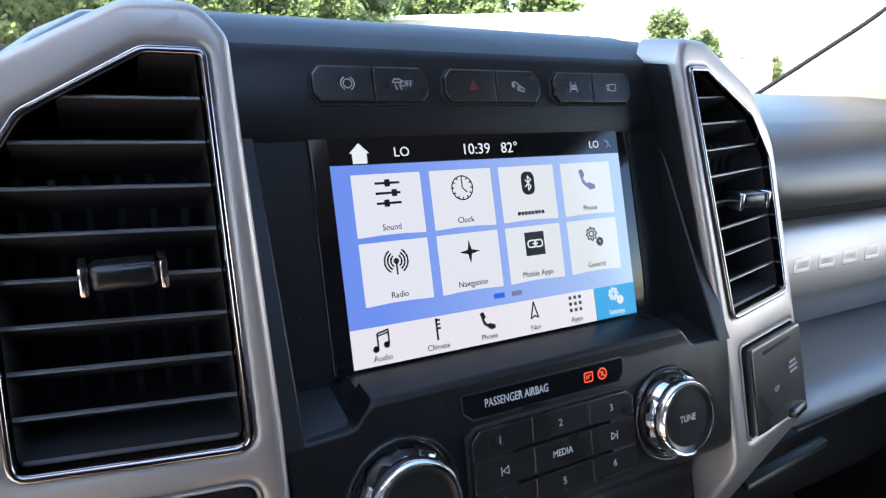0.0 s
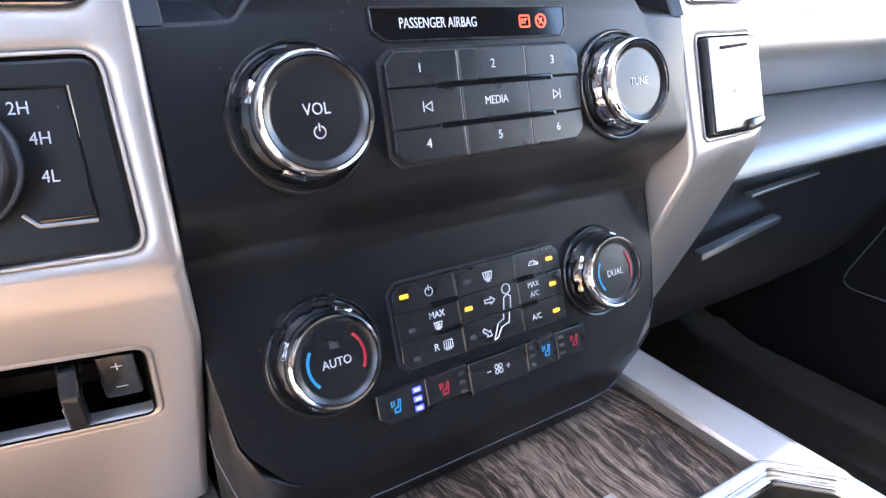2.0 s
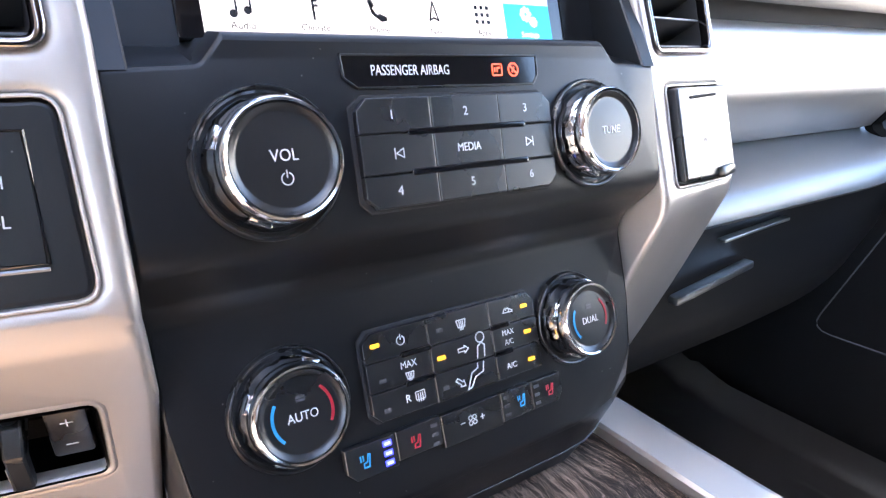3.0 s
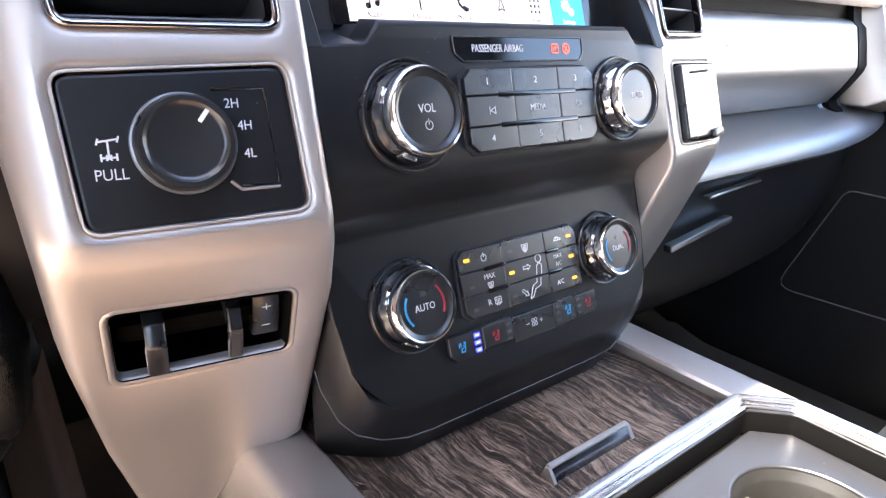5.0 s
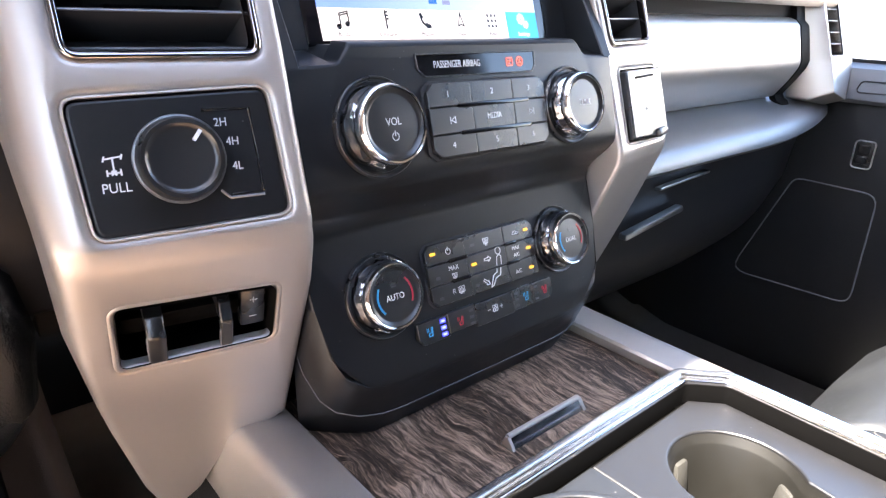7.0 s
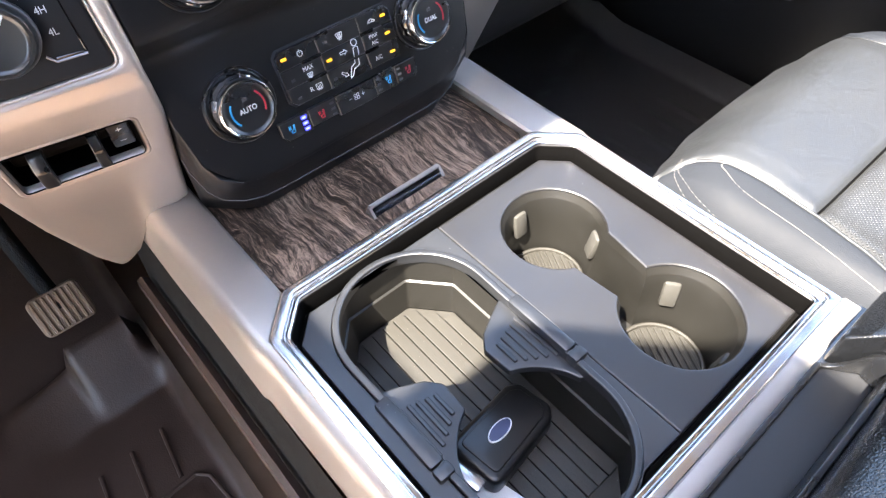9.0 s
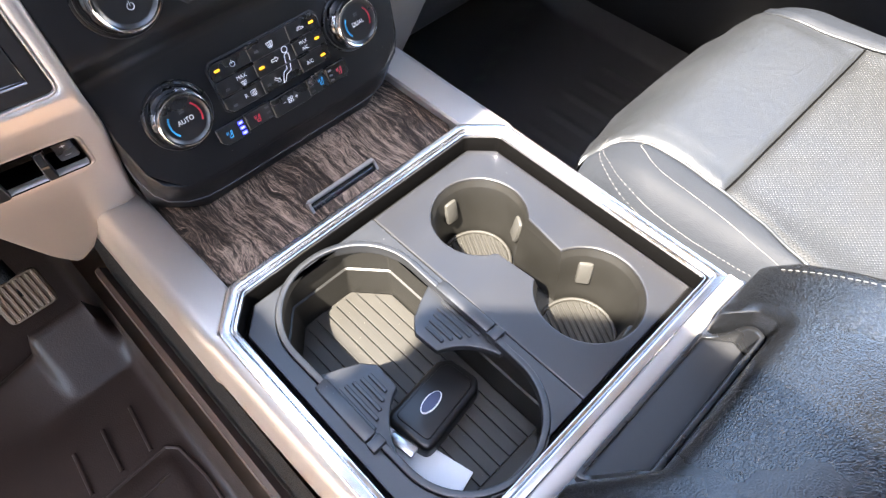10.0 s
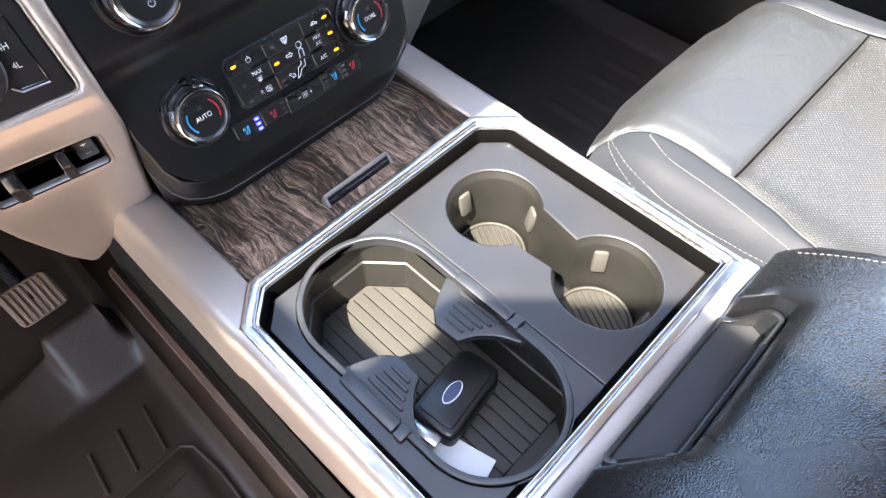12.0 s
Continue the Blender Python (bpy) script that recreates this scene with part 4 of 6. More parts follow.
# ---- audio keypad ----
keypad = thing("audio_keypad", "black audio keypad of nine keys with white numbers", "keypad", UPPER.at(0, up_v(0.66)))
C = (-0.0480, -0.0152, 0.0193, 0.0490)
Rz = (up_v(0.6388), up_v(0.6512), up_v(0.6660), up_v(0.6790))
part("surround", plate(rounded([(C[0] - 0.0014, Rz[0] + 0.003), (C[0] + 0.003, Rz[0] - 0.0014), (C[3] - 0.003, Rz[0] - 0.0014), (C[3] + 0.0014, Rz[0] + 0.003), (C[3] + 0.0014, Rz[3] - 0.003), (C[3] - 0.004, Rz[3] + 0.0014), (C[0] + 0.004, Rz[3] + 0.0014), (C[0] - 0.0014, Rz[3] - 0.003)], 0.001, 2), [], 0.008, 0.0006), M_DARK, keypad, "", 32, UPPER.m(0, 0, 0.0008))
AUDIO_MARKS = {(2, 0): "1", (2, 1): "2", (2, 2): "3", (1, 1): "MEDIA", (0, 0): "4", (0, 1): "5", (0, 2): "6", (1, 0): "<", (1, 2): ">"}
KW = 0.0041
for (r, c), mark in AUDIO_MARKS.items():
    a, b, lo, hi = C[c] + 0.00025, C[c + 1] - 0.00025, Rz[r] + 0.0002, Rz[r + 1] - 0.0002
    ch = 0.0045
    p = [(a, lo), (b, lo), (b, hi), (a, hi)]
    if (r, c) == (2, 0):
        p = [(a, lo), (b, lo), (b, hi), (a + ch, hi), (a, hi - ch)]
    if (r, c) == (2, 2):
        p = [(a, lo), (b, lo), (b, hi - ch), (b - ch, hi), (a, hi)]
    if (r, c) == (0, 0):
        p = [(a, lo + ch), (a + ch, lo), (b, lo), (b, hi), (a, hi)]
    if (r, c) == (0, 2):
        p = [(a, lo), (b - ch, lo), (b, lo + ch), (b, hi), (a, hi)]
    key = button("key", p, UPPER, M_BUTTON, keypad, 0.0040, 0.006, 0.0006)
    u, v = (a + b) / 2, (lo + hi) / 2
    if mark in "<>":
        s = -1 if mark == "<" else 1
        line_icon("mark", [[(-0.0022 * s, 0.0022), (-0.0022 * s, -0.0022), (0.0018 * s, 0), (-0.0022 * s, 0.0022)], [(0.0026 * s, 0.0024), (0.0026 * s, -0.0024)]], 0.0005, u, v, M_WHITE, key, UPPER, KW, size=0.80)
    else:
        lettering("mark", mark, 0.0050 if len(mark) == 1 else 0.0048, UPPER.m(u - (0.0016 if c == 0 else 0.0006), v, KW), M_WHITE, key, 0.85 if len(mark) > 1 else 1.0)
for v, u0, u1 in ((Rz[2], -0.0270, 0.0330), (Rz[1], -0.0270, 0.0330)):
    slot = rect(u1 - u0, 0.0028, 0.0013, (u0 + u1) / 2, v)
    part("slot", plate(slot, [], 0.004, 0.0005), M_GLOSS, keypad, "gloss black slot between key rows", 32, UPPER.m(0, 0, 0.0043))

# ---- rotary knobs ----
def rotary_knob(label, at, plane, k, words, extra="", h=1.0):
    """A knob with a raised collar, a notched gloss skirt, a chrome ring and a dished black cap; h stretches its height."""
    knob = thing("rotary_knob", label, "knob", plane.at(*at), "four dash knobs")
    m = plane.m(at[0], at[1], 0)
    tall = lambda rows: [(a * k, b * h) for a, b in rows]
    part("well", lathe(tall([(0.0282, 0.0002), (0.0279, 0.0022), (0.0273, 0.0030), (0.0266, 0.0028), (0.0259, 0.0010), (0.0250, 0.0004), (0.0244, -0.003)]), 64), M_BUTTON, knob, "raised black collar", 32, m)
    grip = lambda a: 1.0 - 0.022 * (1 if math.sin(8 * a) > 0.80 else 0)
    part("skirt", lathe(tall([(0.0240, -0.002), (0.0240, 0.003), (0.0235, 0.0045), (0.0222, 0.0125), (0.0214, 0.0140)]), 96, wob=grip), M_KNOB, knob, "polished notched skirt", 28, m)
    part("ring", lathe(tall([(0.0218, 0.0105), (0.0223, 0.0120), (0.0222, 0.0150), (0.0216, 0.0180), (0.0206, 0.0192), (0.0197, 0.0188), (0.0192, 0.0170)]), 72), M_CHROME, knob, "chrome ring", 40, m)
    for i in range(4):
        a = 45 + 90 * i + 20
        part("notch", block(0.0016 * k, 0.0085 * k, 0.0070 * h, 0.0006, 2), M_CHROME, knob, "chrome grip notch", 32, m @ Matrix.Rotation(radians(a), 4, "Z") @ Matrix.Translation((0.0230 * k, 0, 0.0076 * h)) @ Matrix.Rotation(radians(-6), 4, "Y"))
    cap = part("cap", lathe(tall([(0.0196, 0.0160), (0.0196, 0.0178), (0.0190, 0.0184), (0.0181, 0.0178), (0.0166, 0.0166), (0.0160, 0.0166), (0.010, 0.0168), (0.0, 0.0169)]), 64), M_BUTTON, knob, "satin black dished cap", 50, m)
    top = Plane(plane.at(at[0], at[1], 0.0170 * h), plane.v)
    if words:
        lettering("mark", words, (0.0053 if extra != "vol" else 0.0056) * min(k * 1.05, 1.0), top.m(0, -0.0006 if extra == "temp" else (0.0012 if extra == "vol" else 0), 0), M_WHITE, cap, 0.9)
    if extra == "vol":
        line_icon("mark", [arc_line(0.0020, 115, 425, 16), [(0, 0.0004), (0, 0.0028)]], 0.0004, 0, -0.0062, M_WHITE, cap, top)
    if extra == "temp":
        line_icon("mark", [arc_line(0.0132 * k, 150, 222, 14)], 0.0012, 0, 0, M_BLUEPRINT, cap, top)
        line_icon("mark", [arc_line(0.0135 * k, -25, 45, 14)], 0.0012, 0, 0, M_REDPRINT, cap, top)
        part("mark", flat_shapes([rect(0.0036, 0.0010, 0, 0, 0.0070), rect(0.0036, 0.0010, 0, 0, 0.0056)]), M_DIMPRINT, cap, "", 32, top.m())
    return knob


rotary_knob("black volume knob with a bright chrome ring", (-0.0812, up_v(0.6594)), UPPER, 0.95, "VOL", "vol", 0.90)
rotary_knob("black tuning knob with a bright chrome ring", (0.0764, up_v(0.6598)), UPPER, 0.91, "TUNE", "", 0.80)
rotary_knob("black driver temperature knob with blue and red arcs", (-0.0784, lo_v(0.5612)), LOWER, 0.90, "AUTO", "temp", 0.80)
rotary_knob("black passenger temperature knob with blue and red arcs", (0.0772, lo_v(0.5626)), LOWER, 0.87, "DUAL", "temp", 0.86)

# ---- climate keypad ----
climate = thing("climate_keypad", "black climate keypad with white symbols and amber lights", "keypad", LOWER.at(0, lo_v(0.56)))
A = (-0.0455, -0.0130, 0.0222, 0.0510)
T, B = lo_v(0.5815), lo_v(0.5450)
part("surround", plate(rounded([(A[0] - 0.0012, B + 0.003), (A[0] + 0.003, B - 0.0012), (A[3] + 0.0012, B - 0.0012), (A[3] + 0.0012, T - 0.003), (A[3] - 0.003, T + 0.0012), (A[0] + 0.003, T + 0.0012), (A[0] - 0.0012, T - 0.003)], 0.001, 2), [], 0.008, 0.0006), M_DARK, climate, "", 32, LOWER.m(0, 0, 0.0008))
H3 = [B + (T - B) * f for f in (0, 1 / 3, 2 / 3, 1)]
CK = {}
for r in range(3):
    for c in (0, 2):
        a, b, lo, hi = A[c] + 0.0002, A[c + 1] - 0.0002, H3[r] + 0.0002, H3[r + 1] - 0.0002
        p = [(a, lo), (b, lo), (b, hi), (a, hi)]
        if (r, c) == (2, 0):
            p = [(a, lo), (b, lo), (b, hi), (a + 0.004, hi), (a, hi - 0.004)]
        if (r, c) == (0, 0):
            p = [(a, lo + 0.004), (a + 0.004, lo), (b, lo), (b, hi), (a, hi)]
        if (r, c) == (2, 2):
            p = [(a, lo), (b, lo), (b, hi - 0.004), (b - 0.004, hi), (a, hi)]
        CK[r, c] = button("key", p, LOWER, M_BUTTON, climate, 0.0036, 0.006, 0.0006)
for r, (lo, hi) in enumerate(((H3[0], H3[1]), (H3[1], H3[2]), (H3[2], H3[3]))):
    CK[r, 1] = button("key", [(A[1] + 0.0002, lo + 0.0002), (A[2] - 0.0002, lo + 0.0002), (A[2] - 0.0002, hi - 0.0002), (A[1] + 0.0002, hi - 0.0002)], LOWER, M_BUTTON, climate, 0.0036, 0.006, 0.0006)
for u, v, w in ((-0.0200, H3[2], 0.016), (-0.0200, H3[1], 0.016), (0.0275, H3[2], 0.012), (0.0275, H3[1], 0.012)):
    part("slot", plate(rect(w, 0.0026, 0.0012, u, v), [], 0.004, 0.0005), M_GLOSS, climate, "", 32, LOWER.m(0, 0, 0.0042))
CW = 0.0037


def lamp(key, u, v, mat, w=0.0042, h=0.0018):
    part("light", flat_shapes([rect(w, h, 0.0003)], 0.0002), mat, key, "", 32, LOWER.m(u, v, CW))


def mid(r):
    return (H3[r] + H3[r + 1]) / 2


lamp(CK[2, 0], -0.0397, mid(2) + 0.0006, M_AMBER)
line_icon("mark", [arc_line(0.0024, 115, 425, 16), [(0, 0.0006), (0, 0.0034)]], 0.0005, -0.0270, mid(2), M_WHITE, CK[2, 0], LOWER, CW, size=0.80)
lamp(CK[1, 0], -0.0385, mid(1) - 0.002, M_DIMPRINT, 0.0032)
lettering("mark", "MAX", 0.0043, LOWER.m(-0.0250, mid(1) + 0.0018, CW), M_WHITE, CK[1, 0], 0.9)
defrost = [[(-0.0026, 0.0016), (0.0026, 0.0016), (0.0018, -0.0018), (-0.0018, -0.0018), (-0.0026, 0.0016)], [(-0.0010, 0.0010), (-0.0008, -0.0030)], [(0, 0.0010), (0, -0.0030)], [(0.0010, 0.0010), (0.0008, -0.0030)]]
line_icon("mark", defrost, 0.0005, -0.0250, mid(1) - 0.0030, M_WHITE, CK[1, 0], LOWER, CW, size=0.80)
lamp(CK[0, 0], -0.0385, mid(0) - 0.002, M_DIMPRINT, 0.0032)
lettering("mark", "R", 0.0046, LOWER.m(-0.0278, mid(0), CW), M_WHITE, CK[0, 0])
line_icon("mark", [rect(0.0058, 0.0046, 0.0006) + rect(0.0058, 0.0046, 0.0006)[:1]] + [[(d, 0.0012), (d, -0.0034)] for d in (-0.0014, 0, 0.0014)], 0.0005, -0.0216, mid(0), M_WHITE, CK[0, 0], LOWER, CW, size=0.80)
lamp(CK[2, 1], -0.0065, mid(2) - 0.0005, M_DIMPRINT, 0.0036)
line_icon("mark", [[(a * 1.25, b * 1.25) for a, b in l] for l in defrost], 0.0006, 0.0056, mid(2), M_WHITE, CK[2, 1], LOWER, CW, size=0.80)
lamp(CK[1, 1], -0.0078, mid(1), M_AMBER)
arrow = [(-0.0036, 0.0010), (0.0008, 0.0010), (0.0008, 0.0022), (0.0036, 0), (0.0008, -0.0022), (0.0008, -0.0010), (-0.0036, -0.0010), (-0.0036, 0.0010)]
line_icon("mark", [arrow], 0.0006, 0.0046, mid(1) + 0.0008, M_WHITE, CK[1, 1], LOWER, CW, size=0.80)
line_icon("mark", [arc_line(0.0024, 0, 360, 16, 0.0148, 0.0042), [(0.0118, -0.0052), (0.0128, 0.0002), (0.0150, 0.0016), (0.0168, 0.0002), (0.0160, -0.0052)]], 0.0006, 0, mid(1), M_WHITE, CK[1, 1], LOWER, CW)
lamp(CK[0, 1], -0.0078, mid(0) - 0.001, M_DIMPRINT, 0.0032)
line_icon("mark", [arrow], 0.0006, 0.0006, mid(0) - 0.0010, M_WHITE, CK[0, 1], LOWER, CW, -40, size=0.80)
line_icon("mark", [[(0.0148, 0.0054), (0.0138, 0.0010), (0.0090, -0.0004), (0.0062, -0.0046), (0.0040, -0.0052), (0.0072, 0.0018), (0.0110, 0.0034), (0.0112, 0.0054)]], 0.0006, 0, mid(0), M_WHITE, CK[0, 1], LOWER, CW)
lamp(CK[2, 2], 0.0440, mid(2), M_AMBER)
line_icon("mark", [[(-0.0036, -0.0012), (-0.0022, 0.0010), (0.0004, 0.0014), (0.0022, 0.0002), (0.0038, -0.0004), (0.0036, -0.0014), (-0.0036, -0.0012)], arc_line(0.0012, -90, 180, 8, 0, 0)], 0.0006, 0.0335, mid(2), M_WHITE, CK[2, 2], LOWER, CW, size=0.80)
lamp(CK[1, 2], 0.0440, mid(1), M_AMBER)
lettering("mark", "MAX", 0.0038, LOWER.m(0.0318, mid(1) + 0.0024, CW), M_WHITE, CK[1, 2], 0.9)
lettering("mark", "A/C", 0.0038, LOWER.m(0.0318, mid(1) - 0.0024, CW), M_WHITE, CK[1, 2], 0.9)
lamp(CK[0, 2], 0.0440, mid(0) - 0.001, M_AMBER)
lettering("mark", "A/C", 0.0041, LOWER.m(0.0312, mid(0) - 0.001, CW), M_WHITE, CK[0, 2], 0.9)

# seat heating and fan row
row = thing("seat_and_fan_keys", "black key row with blue seat cooling lights", "keypad", LOWER.at(0, lo_v(0.532)))
t, b = lo_v(0.5395), lo_v(0.5262)
SK = {}
for name, x0, x1, cut in (("cool_l", -0.0610, -0.0372, 1), ("heat_l", -0.0368, -0.0138, 0), ("fan", -0.0132, 0.0208, 0), ("cool_r", 0.0214, 0.0405, 0), ("heat_r", 0.0409, 0.0610, 2)):
    d = 0.0016 if name in ("cool_l", "heat_l") else (-0.0010 if name == "fan" else 0.0)
    p = [(x0, b + d), (x1, b + d), (x1, t + d * 0.2), (x0, t + d * 0.2)]
    if cut == 1:
        p = [(x0 + 0.004, b), (x1, b), (x1, t), (x0, t), (x0, b + 0.004)]
    if cut == 2:
        p = [(x0, b), (x1 - 0.003, b), (x1, b + 0.004), (x1, t), (x0, t)]
    SK[name] = button("key", p, LOWER, M_BUTTON, row, 0.0036, 0.006, 0.0006)
m_ = (t + b) / 2
seat_icon = [[(0.0022, 0.0038), (0.0012, -0.0004), (-0.0010, -0.0010), (-0.0012, -0.0034), (0.0022, -0.0034), (0.0034, 0.0036), (0.0022, 0.0038)], [(-0.0028, 0.0036), (-0.0028, 0.0006)], [(-0.0012, 0.0036), (-0.0012, 0.0010)]]
for name, u, mat in (("cool_l", -0.0525, M_BLUEPRINT), ("heat_l", -0.0275, M_REDPRINT), ("cool_r", 0.0335, M_BLUEPRINT), ("heat_r", 0.0525, M_REDPRINT)):
    line_icon("mark", seat_icon, 0.0008, u, m_, mat, SK[name], LOWER, CW, size=0.72)
for i, d in enumerate((0.0042, 0.0, -0.0042)):
    lamp(SK["cool_l"], -0.0415, m_ + d, M_BLUELED, 0.0042, 0.0024)
    part("light_core", flat_shapes([rect(0.0028, 0.0012, 0.0003)], 0.0002), M_BLUELED_CORE, SK["cool_l"], "", 32, LOWER.m(-0.0415, m_ + d, CW + 0.0003))
    for name, u in (("heat_l", -0.0175), ("cool_r", 0.0245), ("heat_r", 0.0440)):
        lamp(SK[name], u, m_ + d, M_DIMPRINT, 0.0034, 0.0016)
line_icon("mark", [[(-0.0085, 0), (-0.0058, 0)], [(0.0058, 0), (0.0085, 0)], [(0.00715, -0.00135), (0.00715, 0.00135)]], 0.0006, 0.0035, m_, M_WHITE, SK["fan"], LOWER, CW, size=0.80)
line_icon("mark", [arc_line(0.0013, 0, 360, 8, a, c) for a, c in ((0.0015, 0.0015), (-0.0015, 0.0015), (0.0015, -0.0015), (-0.0015, -0.0015))], 0.0005, 0.0035, m_, M_WHITE, SK["fan"], LOWER, CW, size=0.80)


# ---- silver bezels, vents and what is set into them ----
CREASE = 0.617


def bez_y(a, z, side):
    """Depth of the bezel's front at |x| = a."""
    zz = max(z, CREASE)
    y = -0.0375 + 0.265 * (zz - 0.682) + 0.18 * (a - 0.145) if side < 0 else -0.0605 + 0.24 * a + 0.36 * (zz - 0.691)
    if z < CREASE:
        y += 0.40 * (CREASE - z)
    d = abs(z - CREASE)
    if d < 0.008:
        y += 0.0020 * (1 - d / 0.008) ** 2
    edge = max(0.0, (a - 0.222) / 0.018)
    return y + 0.008 * edge * edge


VENT = [(0.1405, 0.697), (0.1430, 0.838), (0.1630, 0.838), (0.2020, 0.816), (0.2175, 0.793), (0.2175, 0.697)]
VENT_R = [0.006, 0.003, 0.008, 0.010, 0.012, 0.006]
BEZEL = [(0.1335, 0.843), (0.1430, 0.8545), (0.1680, 0.8535), (0.2120, 0.8300), (0.2370, 0.7930), (0.2400, 0.66), (0.2370, 0.617), (0.2320, 0.56), (0.2200, 0.50), (0.2040, 0.44), (0.1900, 0.405), (0.1720, 0.425), (0.1600, 0.455), (0.1370, 0.472), (0.1245, 0.480), (0.1245, 0.585), (0.1280, 0.617), (0.1285, 0.70)]
PANEL4 = [(0.1405, 0.6835), (0.1385, 0.6265), (0.2203, 0.6248), (0.2218, 0.6808)]
RECESS = [(0.1440, 0.5860), (0.1420, 0.5500), (0.2150, 0.5495), (0.2170, 0.5880)]
OUTLET = [(0.1460, 0.6790), (0.1430, 0.6275), (0.2190, 0.6225), (0.2225, 0.6775)]


# the passenger outlines lean in towards their top to fit the camera's view
VENT_P = [(0.1405, 0.697), (0.1262, 0.838), (0.1460, 0.838), (0.1990, 0.811), (0.2175, 0.783), (0.2175, 0.697)]
BEZEL_P = [(0.1170, 0.843), (0.1250, 0.8545), (0.1520, 0.8535), (0.2080, 0.8260), (0.2360, 0.7840)] + BEZEL[5:]


def bezel(side, label, holes):
    thing_ = thing("dash_bezel", label, "bezel", (side * 0.18, 0.0, 0.45), "silver bezels beside the screen")
    cuts = [("v", CREASE + d) for d in (0.009, 0.004, 0, -0.004, -0.009)] + [("v", z) for z in (0.45, 0.48, 0.52, 0.55, 0.70, 0.75, 0.80)] + [("u", a) for a in (0.222, 0.226, 0.230, 0.234, 0.18, 0.15)]
    bm = plate(rounded(BEZEL if side < 0 else BEZEL_P, [0.012, 0.014, 0.016, 0.03, 0.03, 0.02, 0.03, 0.05, 0.05, 0.02, 0.012, 0.01, 0.01, 0.01, 0.004, 0.02, 0.02, 0.02], 4), holes, 0.034, 0.0045, cuts,
               lambda u, v, w: Vector((side * u, bez_y(u, v, side) - w, v)), 4)
    part("shell", bm, M_SILVER, thing_, "", 40)
    hole = rounded(PANEL4, 0.006) if side < 0 else rounded(OUTLET, 0.004)
    hole = hole if area(hole) > 0 else hole[::-1]
    part("opening_lip", plate(inset(hole, -0.0010), [inset(hole, 0.0002)], 0.005, 0.0005, (), lambda u, v, w: Vector((side * u, bez_y(u, v, side) - w - 0.0003, v))), M_SILVER, thing_, "fine raised lip", 40)
    return thing_


bezel(-1, "satin silver bezel round the driver's side vent and selector", [rounded(VENT, VENT_R), rounded(PANEL4, 0.006), rounded(RECESS, 0.004)])
bezel(1, "satin silver bezel round the passenger side vent", [rounded(VENT_P, VENT_R), rounded(OUTLET, 0.004)])

SLAT_Z = [0.8362 - 0.0152 * i for i in range(10)]


def reach(loop, z):
    """Inner and outer end of a slat at height z inside the vent's outline."""
    hits = []
    for (a0, z0), (a1, z1) in zip(loop, loop[1:] + loop[:1]):
        if (z0 - z) * (z1 - z) < 0:
            hits.append(a0 + (a1 - a0) * (z - z0) / (z1 - z0))
    return min(hits), max(hits)


def air_vent(side, label, zs, tab):
    vent = thing("air_vent", label, "air vent", (side * 0.18, 0.0, 0.69), "dash air vents")
    outline_ = VENT if side < 0 else VENT_P
    ring = rounded(outline_, VENT_R)
    place = lambda u, v, w: Vector((side * u, bez_y(u, v, side) - w, v))
    big = inset(ring if area(ring) > 0 else ring[::-1], -0.0012)
    small = inset(ring if area(ring) > 0 else ring[::-1], 0.0020)
    part("chrome_ring", plate(big, [small], 0.012, 0.0016, (), lambda u, v, w: place(u, v, w + 0.0022)), M_RING, vent, "dark chrome ring", 40)
    inner = inset(ring if area(ring) > 0 else ring[::-1], 0.0024)
    part("duct", plate(inner, [], 0.07, 0, (), lambda u, v, w: place(u, v, w - 0.004), front=False, back=True), M_DARK, vent, "", 40)
    for z in zs:
        a0, a1 = reach(outline_, z)
        a0, a1 = a0 + 0.0025, a1 - 0.0025
        y0, y1 = bez_y(a0, z, side) + 0.0055, bez_y(a1, z, side) + 0.0055
        rows = []
        for a, y in ((a0, y0), (a1, y1)):
            x = side * a
            rows.append([(x, y, z + 0.0004), (x, y - 0.0006, z - 0.0006), (x, y + 0.0002, z - 0.0014), (x, y + 0.020, z - 0.0135), (x, y + 0.020, z - 0.0115)])
        slat = part("slat", loft(rows, True, True), M_SLAT, vent, "", 40)
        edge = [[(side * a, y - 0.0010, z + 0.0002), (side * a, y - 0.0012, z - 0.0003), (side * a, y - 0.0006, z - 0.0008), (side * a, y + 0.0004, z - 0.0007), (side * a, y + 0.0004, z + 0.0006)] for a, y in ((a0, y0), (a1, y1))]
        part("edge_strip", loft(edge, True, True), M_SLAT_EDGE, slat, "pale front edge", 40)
    for a in (0.152, 0.163, 0.174, 0.185, 0.196, 0.207):
        y = bez_y(a, 0.75, side) + 0.034
        part("vane", slab(side * a - 0.0012, side * a + 0.0012, y, y + 0.012, 0.70, 0.79), M_SLAT, vent)
    a, z = tab
    y = bez_y(a, z, side) - 0.004
    grip = part("thumb_tab", block(0.0215, 0.012, 0.0092, 0.0030, 3, (side * a, y, z)), M_BUTTON, vent, "black thumb tab", 40)
    for s in (-1, 1):
        part("tab_end", block(0.0030, 0.0135, 0.0105, 0.0012, 2, (side * a + s * 0.0122, y, z)), M_CHROME, grip, "chrome tab end", 40)
    return vent


# Black sheet added over the bezel's inner wall in place of its shade.
cheek = [[(0.1170 + (0.843 - z) * 0.0804 - 0.0012, bez_y(0.125, z, 1) + d, z) for d in (0.0065, 0.0080, 0.0280)] for z in (0.700, 0.74, 0.78, 0.82, 0.8395)]
part("bezel_cheek", loft(cheek), M_PANEL, stack, "black sheet covering the bezel's bright inner wall", 40)
